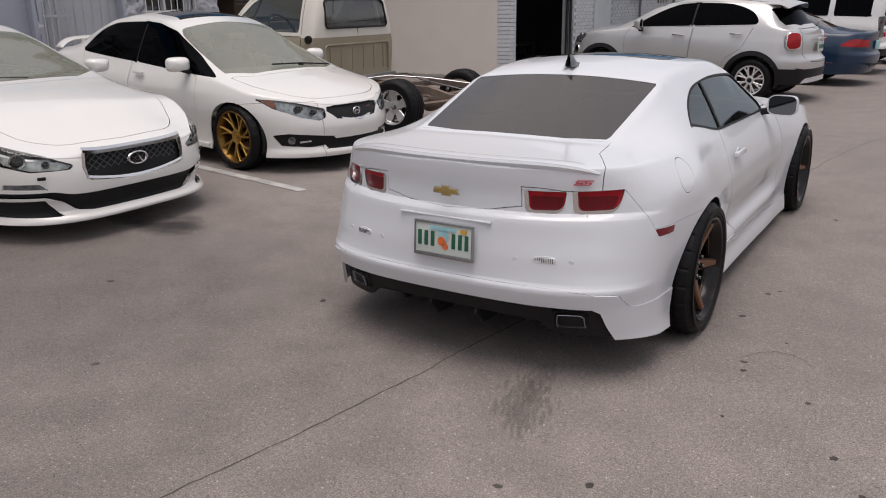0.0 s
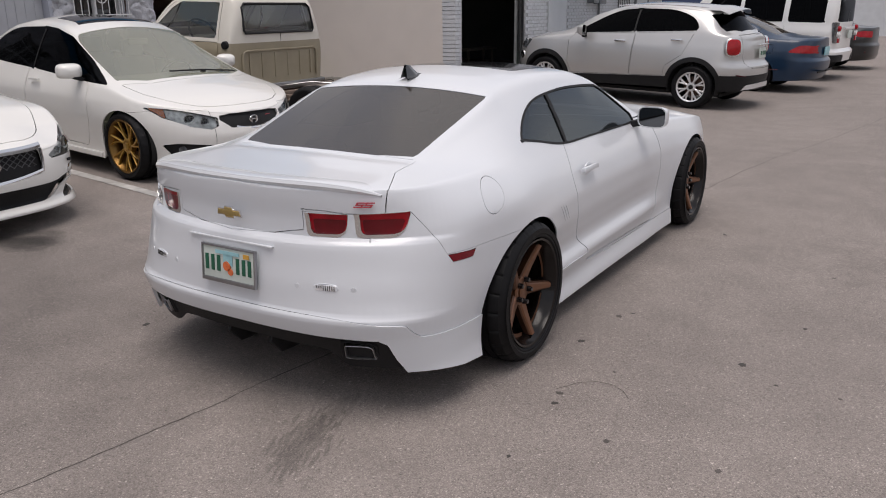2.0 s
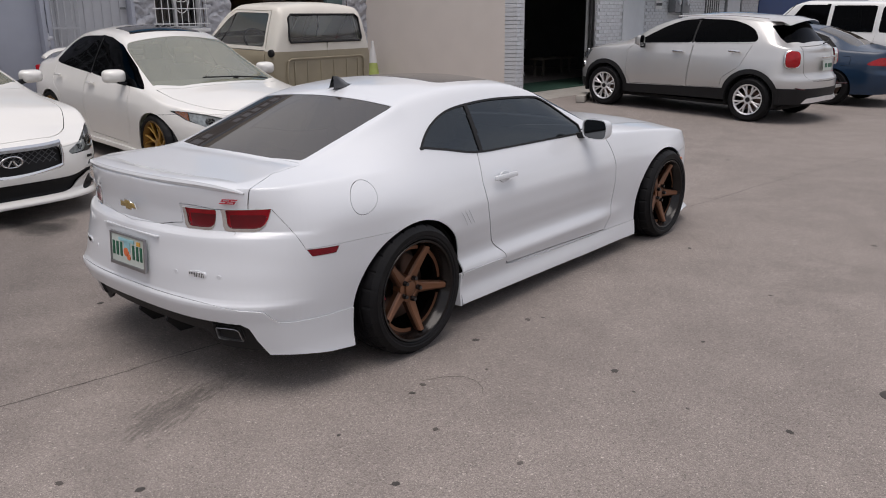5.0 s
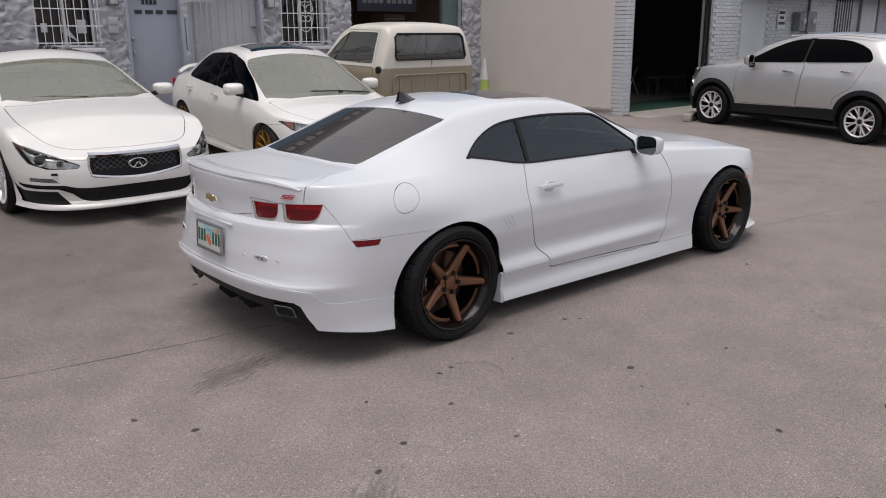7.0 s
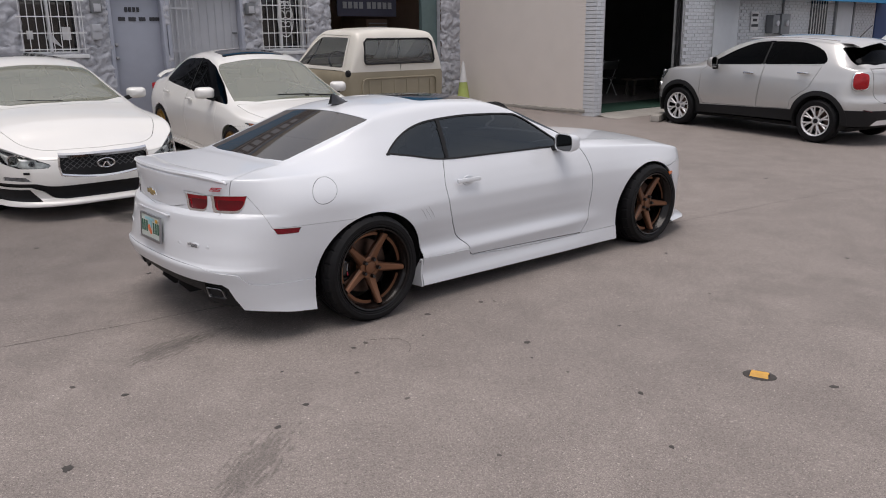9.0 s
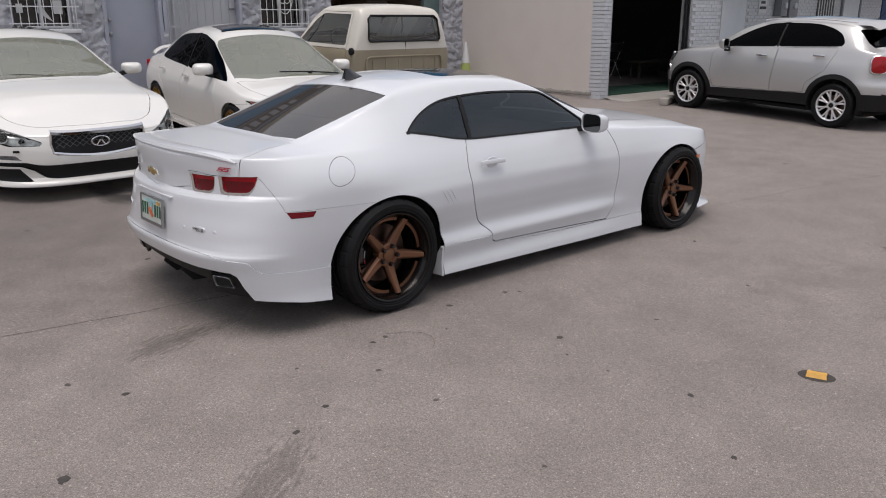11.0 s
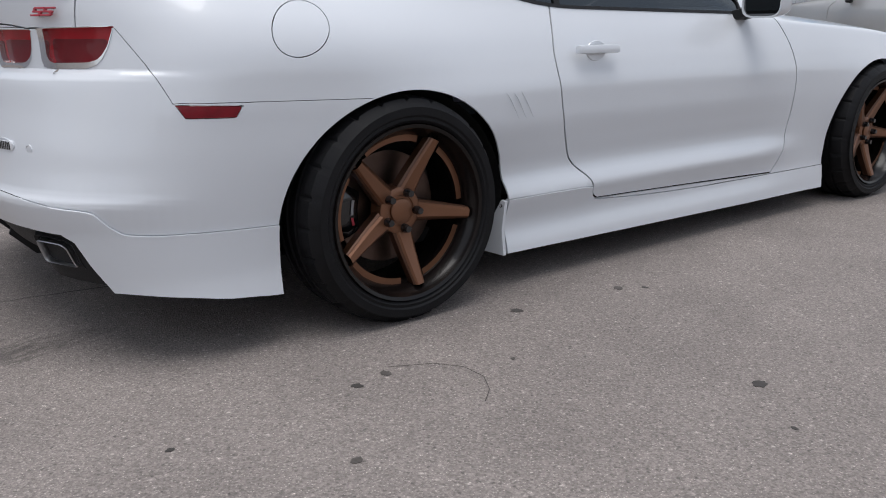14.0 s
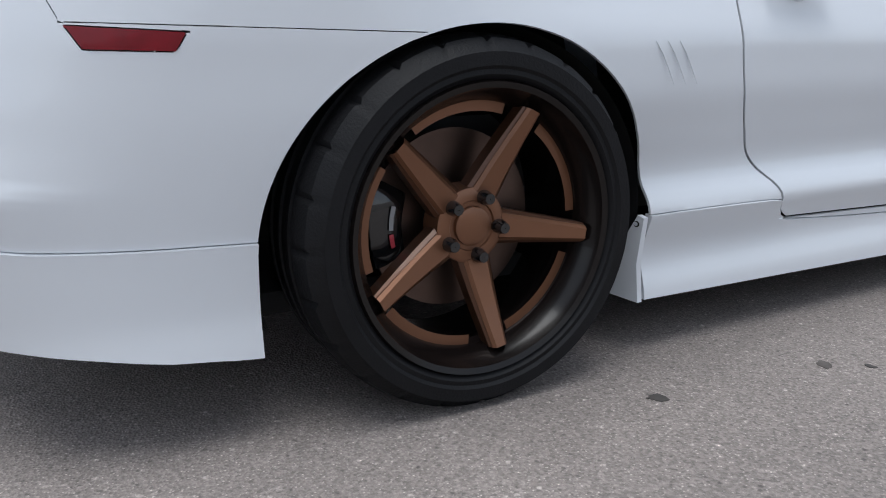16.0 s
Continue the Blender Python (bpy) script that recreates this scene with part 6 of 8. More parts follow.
    headlamp(bm, car, [(0.36, 0.570), (0.37, 0.510), (0.43, 0.486), (0.57, 0.515), (0.73, 0.600), (0.80, 0.70), (0.69, 0.685), (0.52, 0.625)], "clear headlamp with an orange corner", ((0.55, 0.572, 0.046), (0.445, 0.545, 0.038)), [(0.680, 0.58), (0.750, 0.58), (0.750, 0.70), (0.680, 0.70)])
    pane(bm, car, "grille", "xz+", [(-0.5, 0.605), (0.24, 0.600), (0.325, 0.588), (0.335, 0.555), (0.25, 0.485), (-0.5, 0.455)], PLASTIC, 0.006, -0.02, "black grille with an emblem", thick=0.01)
    pane(bm, car, "fog_lamp_recess", "xz+", [(0.27, 0.275), (0.50, 0.250), (0.69, 0.265), (0.735, 0.345), (0.66, 0.358), (0.31, 0.325)], PLASTIC, 0.01, -0.03, thick=0.01)
    pane(bm, car, "lower_intake", "xz+", [(-0.5, 0.30), (0.38, 0.30), (0.36, 0.23), (-0.5, 0.22)], PLASTIC, 0.01, -0.03, thick=0.01)
    pane(bm, car, "bonnet", "xy", [(-0.5, 2.66), (0.50, 2.61), (0.715, 2.50), (0.69, 2.80), (0.62, 2.98), (0.53, 3.12), (0.42, 3.20), (0.3, 3.245), (0.1, 3.27), (-0.5, 3.275)], PEARL, 0.004, 0, gap=0.003, thick=0.012, more=lambda x, y, z: 0.56 - z)
    pane(bm, car, "front_bumper", "yz", [(2.75, 0.62), (2.95, 0.65), (3.12, 0.665), (3.9, 0.64), (3.9, 0.0), (2.75, 0.0)], PEARL, 0.002, 0, gap=0.002, thick=0.012, more=lambda x, y, z: -1 + 0 * x)
    part("body", both(bm), PEARL, car, "white painted body", thick=0.012)
    for s in (1, -1):
        part("fog_lamp", lathe([(-0.02, 0.036), (0.008, 0.036), (0.012, 0.001)], 20), CLEARLENS, car).matrix_local = pose(s * 0.62, 3.185, 0.305, 0, 0, 90 - s * 30)
        part("bumper_fin", box((s * 0.46, 3.295, 0.295), (0.26, 0.012, 0.018), pose(0, 0, 0, 0, s * 3, s * -22), 0.003), CHROME, car)
        mirror_housing(car, pose(s * 0.888, 1.92, 1.000, 0, 0, s * -8), 0.23, 0.145, 0.11, PEARL)
        part("mirror_foot", box((s * 0.83, 1.98, 0.930), (0.12, 0.05, 0.04), pose(0, 0, 0, 0, s * -20, 0), 0.012), PLASTIC, car)
        part("tail_lamp", box((s * 0.690, -0.70, 0.87), (0.06, 0.15, 0.13), pose(0, 0, 0, 0, 0, s * 32), 0.03), REDLENS, car, "red tail lamp")
        part("side_sill", box((s * 0.845, 1.33, 0.185), (0.06, 1.95, 0.05), None, 0.012), PEARL, car)
    part("grille_bar", tube([(x, 3.44 - 0.21 * (x / 0.4) ** 2, 0.458 + 0.115 * abs(x / 0.36) ** 2.6) for x in np.linspace(-0.34, 0.34, 21)], 0.017, 8), CHROME, car, "chrome grille bar")
    em = bmesh.new()
    for p in ((-0.026, 0, 0, 0.010, 0.05), (0.026, 0, 0, 0.010, 0.05), (0, 0, 0, 0.05, 0.010)):
        add_box(em, p[:3], (p[3], 0.012, p[4]), None, 0.002)
    join(em, torus(0.5, 0.05, pose(0, 0, 0, 90) @ Matrix.Diagonal((0.088, 0.070, 0.08, 1)), 24))
    bmesh.ops.translate(em, vec=(0, 3.415, 0.533), verts=em.verts)
    part("emblem", em, CHROME, car, "chrome outline emblem")
    part("badge", box((-0.20, 3.372, 0.545), (0.07, 0.008, 0.022), pose(0, 0, 0, 0, 0, 12), 0.002), BADGERED, car)
    # low boot spoiler whose ends run down onto the wings
    rows = []
    for x in np.linspace(-0.66, 0.66, 33):
        k = abs(x) / 0.66
        y, z = -0.84 + 0.16 * k**2.5, 1.118 - 0.018 * k**2 - 0.075 * k**7
        rows.append([(x, y + dy, z + dz) for dy, dz in ((-0.07, 0.004), (-0.03, 0.016), (0.02, 0.016), (0.09, -0.006), (0.08, -0.016), (0, -0.010), (-0.07, -0.006), (-0.07, 0.004))])
    b = from_grid(rows)
    bmesh.ops.remove_doubles(b, verts=b.verts, dist=0.0005)
    bmesh.ops.holes_fill(b, edges=[e for e in b.edges if e.is_boundary], sides=0)
    bmesh.ops.recalc_face_normals(b, faces=b.faces)
    for x in (-0.3, 0.3):
        add_box(b, (x, -0.81, 1.085), (0.05, 0.07, 0.06), None, 0.012)
    part("boot_spoiler", b, PEARL, car, "low white boot spoiler", smooth=50)
    handles(car, ((0.855, 1.20, 0.865), (0.85, 0.27, 0.89)), PEARL)
    wiper(car, (-0.56, 2.485, 0.950), (0.20, 2.485, 0.995))
    innards(car, 3.4, 1.72, CABINLIGHT)
    part("rear_view_mirror", box((0, 1.70, 1.215), (0.22, 0.05, 0.06), None, 0.02), CABINLIGHT, car)
    low = curve((0.0, 0.0), (0.30, 0.30), (0.64, 0.63), (0.72, 0.68), (0.98, 0.90), (1.36, 1.305), (1.43, 1.39))
    reshape(car, lambda y, z: (y, low(z)))
    four_wheels(car, (0.0, 2.67), 0.765, 0.308, 0.238, 0.215, dict(n=7, arms=((-14, 0.017, 0.018), (9, 0.019, 0.017)), r0=0.060, reach=0.965, hub_x=-0.035, tip_x=-0.010, face=GOLDALLOY, barrel=GOLD_SHADED, sweep=16, deep=0.025), 4)


def build_pearl_sedan():
    """Larger sedan with a wide black mesh grille."""
    car = thing("sedan_car", at_ground(-6.73, -0.34, -89, 2.85), "pearl white sedan with a wide black mesh grille", "car", "cars parked nose out")
    c = dict(
        yr=-1.0, yf=3.80, Lr=0.55, Lf=0.80, nr=2.3, nf=3.3,
        W=curve((-1.0, 0.84), (-0.2, 0.885), (1.0, 0.895), (2.4, 0.895), (3.0, 0.89), (3.8, 0.84)),
        zlo=curve((-1.0, 0.24), (0.4, 0.19), (2.4, 0.18), (3.2, 0.175), (3.8, 0.18)),
        zhi=curve((-1.0, 0.98), (-0.2, 0.99), (0.8, 0.95), (1.8, 0.91), (2.4, 0.885), (2.9, 0.845), (3.4, 0.765), (3.8, 0.66)),
        side=curve((0.15, 0.0), (0.22, -0.02), (0.38, -0.015), (0.55, 0.006), (0.72, 0.0), (0.82, -0.03), (0.9, -0.06), (0.98, -0.10)),
        rear=curve((0.2, -0.05), (0.4, 0.02), (0.6, 0.02), (0.8, 0.0), (1.0, -0.02)),
        front=curve((0.16, 0.05), (0.20, 0.065), (0.24, 0.04), (0.28, 0.0), (0.36, 0.005), (0.46, 0.035), (0.52, 0.03), (0.66, 0.0), (0.75, -0.05)),
        bulge=((0.0, 0.02, 0.4, 0.55, 0.2), (2.85, 0.02, 0.4, 0.55, 0.2)),
        xt=curve((-1.0, 0.6), (-0.5, 0.58), (0.4, 0.54), (1.2, 0.56), (1.75, 0.60), (2.40, 0.68), (2.8, 0.66), (3.3, 0.60), (3.8, 0.5)),
        zt=curve((-1.0, 1.02), (-0.55, 1.05), (-0.25, 1.08), (0.1, 1.22), (0.45, 1.33), (0.9, 1.39), (1.45, 1.370), (1.78, 1.300), (2.18, 1.125), (2.58, 0.965), (2.9, 0.90), (3.3, 0.80), (3.8, 0.675)),
        zc=curve((-1.0, 1.04), (-0.6, 1.07), (-0.28, 1.10), (0.1, 1.25), (0.45, 1.37), (0.9, 1.43), (1.45, 1.410), (1.78, 1.340), (2.18, 1.170), (2.62, 0.995), (2.9, 0.945), (3.3, 0.85), (3.8, 0.69)),
        bow=0.02, soft=3,
    )
    bm = shell(c, 0.05, 30, 16, 18)
    refine(bm, lambda x, y, z: np.maximum(2.95 - y, 0.25 - z), 2)
    arches(bm, car, (0.0, 2.85), 0.365, 0.355, 0.325, lip=0.83)
    pane(bm, car, "windscreen", "xy", [(-0.5, 2.60), (0.45, 2.55), (0.68, 2.42), (0.575, 1.80), (0.53, 1.73), (-0.5, 1.69)], GLASSCLEAR, 0.005, more=lambda x, y, z: 0.9 - z, smooth=180)
    pane(bm, car, "rear_window", "xy", [(-0.5, -0.26), (0.54, -0.22), (0.50, 0.40), (-0.5, 0.44)], GLASSBLACK, 0.01, more=lambda x, y, z: 1.02 - z, smooth=180)
    pane(bm, car, "sunroof", "xy", [(-0.5, 0.60), (0.40, 0.62), (0.42, 1.32), (-0.5, 1.36)], GLOSSBLACK, 0.02, d=0.001, gap=0.004, thick=0.01, more=lambda x, y, z: 1.2 - z, smooth=180)
    pane(bm, car, "rear_side_window", "yz", [(0.0, 1.06), (0.2, 1.225), (0.45, 1.305), (0.85, 1.335), (0.89, 0.99), (0.1, 1.02)], GLASSBLACK, 0.012)
    pane(bm, car, "front_side_window", "yz", [(0.93, 0.99), (0.895, 1.335), (1.40, 1.325), (1.72, 1.255), (2.02, 1.135), (2.36, 0.945), (2.0, 0.955)], GLASSBLACK, 0.012)
    pane(bm, car, "front_door", "yz", [(0.86, 1.0), (0.87, 0.5), (0.94, 0.27), (2.02, 0.26), (2.07, 0.5), (2.04, 0.90), (1.8, 0.98)], PEARL, 0.004, 0, gap=0.003, thick=0.02)
    headlamp(bm, car, [(0.475, 0.618), (0.495, 0.602), (0.70, 0.600), (0.795, 0.640), (0.845, 0.757), (0.79, 0.748), (0.62, 0.688)], "clear headlamp with round projector and red corner", ((0.725, 0.662, 0.050), (0.60, 0.632, 0.026)), [(0.795, 0.68), (0.90, 0.68), (0.90, 0.80), (0.795, 0.80)])
    pane(bm, car, "grille", "xz+", [(-0.5, 0.675), (0.28, 0.675), (0.38, 0.690), (0.395, 0.66), (0.392, 0.53), (0.37, 0.508), (0.2, 0.485), (-0.5, 0.475)], PLASTIC, 0.004, -0.03, "black mesh grille", thick=0.01)
    pane(bm, car, "lower_intake", "xz+", [(-0.5, 0.440), (0.42, 0.440), (0.50, 0.446), (0.60, 0.466), (0.86, 0.463), (0.85, 0.430), (0.64, 0.432), (0.545, 0.382), (0.47, 0.285), (0.38, 0.262), (-0.5, 0.258)], PLASTIC, 0.0, -0.03, thick=0.01)
    pane(bm, car, "corner_intake", "xz+", [(0.56, 0.245), (0.84, 0.248), (0.87, 0.405), (0.645, 0.413)], PLASTIC, 0.002, -0.03, thick=0.01)
    pane(bm, car, "fog_lamp", "xz+", [(0.64, 0.483), (0.80, 0.485), (0.80, 0.507), (0.67, 0.507)], CLEARLENS, 0.004, -0.01, thick=0.01)
    pane(bm, car, "bonnet", "xy", flowing([(-0.5, 2.67), (-0.5, 2.67), (0.50, 2.62), (0.71, 2.54), (0.71, 2.54), (0.730, 3.0), (0.695, 3.24), (0.60, 3.46), (0.49, 3.585), (0.40, 3.635), (0.34, 3.648), (0.0, 3.685), (-0.5, 3.69), (-0.5, 3.69)]), PEARL, 0.0, 0, gap=0.003, thick=0.012, more=lambda x, y, z: 0.66 - z)
    part("body", both(bm), PEARL, car, "pearl white painted body", thick=0.012)
    # chrome grille surround and mesh
    def nose_y(x):
        return 3.806 - 0.25 * (abs(x) / 0.88) ** 3.3

    bands = bmesh.new()
    top = [[(x, nose_y(x) + 0.004 - (0.016 if k == 2 else 0.0), 0.674 + 0.012 * (abs(x) / 0.39) ** 4 + d) for k, d in enumerate((0.0, 0.022, 0.038))] for x in np.linspace(-0.400, 0.400, 25)]
    low = [[(x, nose_y(x) + 0.020 + (0.006 if k == 1 else 0.0), 0.468 + 0.040 * (abs(x) / 0.38) ** 2 + d) for k, d in enumerate((0.0, 0.012, 0.026))] for x in np.linspace(-0.388, 0.388, 25)]
    join(bands, thickened(from_grid(top, flip=True), 0.012))
    join(bands, thickened(from_grid(low, flip=True), 0.012))
    for s in (1, -1):
        join(bands, tube([(s * 0.396, nose_y(0.396) + 0.002, 0.690), (s * 0.404, nose_y(0.404) + 0.006, 0.60), (s * 0.390, nose_y(0.39) + 0.014, 0.515)], 0.011, 8))
    bmesh.ops.recalc_face_normals(bands, faces=bands.faces)
    part("grille_surround", bands, CHROME, car, "chrome grille surround")
    mesh = bmesh.new()
    for i in range(-15, 16):
        for sgn in (1, -1):
            a = Vector((i * 0.055 - 0.10 * sgn, 0, 0.50))
            b = Vector((i * 0.055 + 0.10 * sgn, 0, 0.68))
            p = []
            for t in np.linspace(0, 1, 7):
                q = a.lerp(b, t)
                if abs(q.x) < 0.375:
                    p.append((q.x, 3.790 - 0.25 * (abs(q.x) / 0.88) ** 3.3, q.z))
            if len(p) > 1:
                join(mesh, tube(p, 0.0034, 4))
    part("grille_mesh", mesh, MESHGREY, car)
    part("emblem", join(torus(0.5, 0.07, pose(0, 3.822, 0.60, 90) @ Matrix.Diagonal((0.150, 0.092, 0.1, 1)), 28), join(tube([(-0.036, 3.822, 0.560), (-0.004, 3.829, 0.614)], 0.009, 6), tube([(0.036, 3.822, 0.560), (0.004, 3.829, 0.614)], 0.009, 6))), CHROME, car, "oval chrome emblem")
    for s in (1, -1):
        part("washer_cover", box((s * 0.66, 3.718, 0.55), (0.05, 0.012, 0.022), pose(0, 0, 0, 0, 0, s * -28), 0.003), PLASTIC, car)
        for dx in (0.105,):
            part("bumper_plug", box((s * dx, 3.835 - 0.10 * dx, 0.462), (0.022, 0.012, 0.022), None, 0.003), PLASTIC, car)
        mirror_housing(car, pose(s * 0.985, 2.05, 1.02, 0, 0, s * -8), 0.22, 0.14, 0.11, PEARL)
        part("mirror_foot", box((s * 0.87, 2.09, 0.965), (0.12, 0.05, 0.05), pose(0, 0, 0, 0, s * -20, 0), 0.012), PLASTIC, car)
    wiper(car, (-0.05, 2.53, 1.015), (0.55, 2.41, 1.025))
    wiper(car, (-0.60, 2.47, 1.0), (0.0, 2.39, 1.05))
    part("rear_view_mirror", box((0, 1.86, 1.27), (0.22, 0.05, 0.06), None, 0.02), CABINLIGHT, car)
    innards(car, 3.5, 1.78, CABINLIGHT)
    nose = curve((0.10, 0.07), (0.18, 0.140), (0.30, 0.220), (0.435, 0.312), (0.50, 0.394), (0.60, 0.491), (0.69, 0.575), (0.76, 0.66), (0.85, 0.785), (0.97, 0.91), (1.36, 1.275), (1.44, 1.385))
    flank = curve((0.0, 0.0), (0.19, 0.15), (0.30, 0.28), (0.72, 0.71), (0.85, 0.80), (0.97, 0.91), (1.36, 1.275), (1.44, 1.385))

    def settle(y, z):
        w = np.clip((y - 3.05) / 0.40, 0, 1)
        w = w * w * (3 - 2 * w)
        return y - 0.055 * w, flank(z) * (1 - w) + nose(z) * w

    reshape(car, settle)
    four_wheels(car, (0.0, 2.85), 0.78, 0.335, 0.245, 0.235, dict(n=10, arms=((0, 0.022, 0.02),), r0=0.06, reach=0.965, hub_x=-0.03, tip_x=-0.012, face=ALLOY, barrel=ALLOY), 4)


def build_crossover():
    """Small silver crossover with black arch trims."""
    car = thing("crossover_car", at_ground(-0.85, 10.50, 84, 2.62), "silver small crossover with black arch trims and alloy wheels", "car", "cars parked nose in")
    c = dict(
        yr=-0.72, yf=3.45, Lr=0.45, Lf=0.62, nr=2.5, nf=2.2,
        W=curve((-0.75, 0.82), (-0.2, 0.88), (1.2, 0.89), (2.6, 0.885), (3.0, 0.85), (3.5, 0.80)),
        zlo=curve((-0.75, 0.30), (0.4, 0.30), (2.2, 0.27), (3.0, 0.26), (3.5, 0.28)),
        zhi=curve((-0.75, 1.05), (-0.3, 1.14), (0.05, 1.165), (0.8, 1.125), (1.6, 1.085), (2.1, 1.045), (2.35, 1.03), (2.8, 0.985), (3.1, 0.92), (3.45, 0.80)),
        side=curve((0.2, -0.04), (0.30, -0.03), (0.45, -0.015), (0.6, 0.008), (0.78, 0.0), (0.92, -0.018), (1.0, -0.04), (1.10, -0.07), (1.18, -0.10)),
        rear=curve((0.2, 0.0), (0.34, 0.055), (0.52, 0.085), (0.66, 0.080), (0.71, 0.03), (0.74, 0.01), (0.9, 0.0), (1.1, -0.04)),
        front=curve((0.2, -0.05), (0.4, 0.02), (0.6, 0.03), (0.8, 0.0), (0.95, -0.06)),
        bulge=((0.0, 0.03, 0.4, 0.55, 0.25), (2.62, 0.03, 0.4, 0.55, 0.25)),
        xt=curve((-0.75, 0.60), (-0.3, 0.57), (0.4, 0.565), (1.3, 0.57), (1.75, 0.60), (2.25, 0.66), (2.8, 0.6), (3.45, 0.5)),
        zt=curve((-0.75, 1.08), (-0.45, 1.17), (-0.30, 1.24), (-0.12, 1.44), (0.0, 1.495), (0.3, 1.535), (0.77, 1.553), (1.2, 1.53), (1.5, 1.475), (1.79, 1.385), (2.2, 1.165), (2.42, 1.085), (2.8, 1.03), (3.18, 0.93), (3.45, 0.81)),
        zc=curve((-0.75, 1.10), (-0.60, 1.19), (-0.45, 1.36), (-0.32, 1.50), (-0.1, 1.555), (0.3, 1.585), (0.77, 1.60), (1.2, 1.575), (1.5, 1.52), (1.79, 1.43), (2.2, 1.215), (2.45, 1.12), (2.85, 1.06), (3.2, 0.96), (3.45, 0.82)),
        bow=0.02, soft=3,
    )
    bm = shell(c, 0.05, 30, 18, 16)
    # black cladding round the sills and arches, a stripe above the rear bumper
    for yc in (0.0, 2.62):
        f = ellipse(yc, 0.345, 0.455, 0.445)
        g = lambda x, y, z: np.maximum(f(x, y, z), 0.4 - x)
        cut(bm, g)
        b = take(bm, g)
        h = ellipse(yc, 0.345, 0.385, 0.375)
        cut(b, h)
        take(b, h).free()
        moved(b, 0.012)
        part("arch_trim", b.copy(), PLASTIC, car, "black plastic arch trim", thick=0.03)
        part("arch_trim", mirrored(b), PLASTIC, car, "black plastic arch trim", thick=0.03)
        b.free()
        for s in (1, -1):
            rows = []
            for i in range(25):
                t = -0.3 + (math.pi + 0.6) * i / 24
                rows.append([(s * x, yc + 0.39 * math.cos(t), max(0.05, 0.345 + 0.38 * math.sin(t))) for x in (0.5, 0.9)])
            part("wheel_arch_liner", from_grid(rows, flip=s > 0), DARK, car)
    pane(bm, car, "windscreen", "xy", [(-0.5, 2.36), (0.45, 2.30), (0.63, 2.2), (0.56, 1.62), (-0.5, 1.55)], GLASS, 0.005, more=lambda x, y, z: 1.03 - z, smooth=180)
    pane(bm, car, "rear_window", "xy", [(-0.5, -0.58), (0.40, -0.52), (0.60, -0.36), (0.60, -0.12), (0.45, -0.20), (-0.5, -0.36)], GLASSBLACK, 0.01, more=lambda x, y, z: 1.17 - z, smooth=180)
    band = flowing([(2.12, 1.072), (2.12, 1.072), (1.604, 1.101), (0.58, 1.152), (0.10, 1.178), (0.03, 1.195), (0.018, 1.25), (0.125, 1.366), (0.34, 1.450), (0.63, 1.490), (1.228, 1.475), (1.53, 1.395), (1.84, 1.24)])
    pane(bm, car, "rear_side_window", "yz", band, GLASSBLACK, 0.0, more=lambda x, y, z: y - 1.035)
    pane(bm, car, "front_side_window", "yz", band, GLASSBLACK, 0.0, more=lambda x, y, z: 1.065 - y)
    pane(bm, car, "window_pillar", "yz", [(1.025, 1.12), (1.025, 1.49), (1.075, 1.49), (1.075, 1.12)], PLASTIC, 0.0, -0.002, thick=0.01)
    pane(bm, car, "front_door", "yz", [(1.035, 1.115), (1.05, 0.8), (1.075, 0.46), (2.12, 0.43), (2.19, 0.6), (2.20, 0.96), (2.1, 1.06)], SILVER, 0.004, 0, gap=0.003, thick=0.02)
    pane(bm, car, "rear_door", "yz", [(1.015, 1.115), (1.03, 0.8), (1.055, 0.46), (0.49, 0.485), (0.46, 0.64), (0.20, 0.82), (0.06, 1.16)], SILVER, 0.004, 0, gap=0.003, thick=0.02)
    pane(bm, car, "sill_trim", "yz", [(0.40, 0.475), (2.2, 0.405), (2.2, 0.1), (0.40, 0.1)], PLASTIC, 0.0, 0.01, "black plastic sill", thick=0.02)
    pane(bm, car, "rear_bumper", "yz", [(-1.2, 0.535), (-0.2, 0.535), (-0.2, 0.1), (-1.2, 0.1)], PLASTIC, 0.0, 0.006, "black lower bumper", thick=0.02, more=lambda x, y, z: -1 + 0 * x)
    pane(bm, car, "rear_bumper", "xz-", [(-0.5, 0.535), (0.45, 0.535), (0.45, 0.1), (-0.5, 0.1)], PLASTIC, 0.0, 0.006, "black lower bumper", thick=0.02)
    pane(bm, car, "front_bumper", "yz", [(2.95, 0.44), (4.2, 0.44), (4.2, 0.1), (2.95, 0.1)], PLASTIC, 0.0, 0.006, thick=0.02)
    pane(bm, car, "tailgate", "xz-", [(-0.5, 1.16), (0.55, 1.12), (0.56, 0.80), (0.50, 0.66), (-0.5, 0.62)], SILVER, 0.01, 0, gap=0.004, thick=0.02, more=lambda x, y, z: y + 0.45)
    pane(bm, car, "headlamp", "xz+", [(0.56, 0.80), (0.78, 0.80), (0.80, 0.91), (0.70, 0.94), (0.58, 0.90)], CLEARLENS, 0.02, -0.002, gap=0.003, thick=0.03)
    part("body", both(bm), SILVER, car, "silver painted body", thick=0.012)
    for s in (1, -1):
        square = lambda prof: lathe(prof, 40, lambda i, j: prof[j][1] * ((abs(math.cos(math.pi * i / 20)) ** 3.4 + abs(math.sin(math.pi * i / 20)) ** 3.4) ** (-1 / 3.4) - 1))
        lamp = part("tail_lamp", square([(-0.03, 0.122), (0.012, 0.120), (0.020, 0.110), (0.018, 0.104)]), CHROME, car, "red tail lamp in a chrome ring")
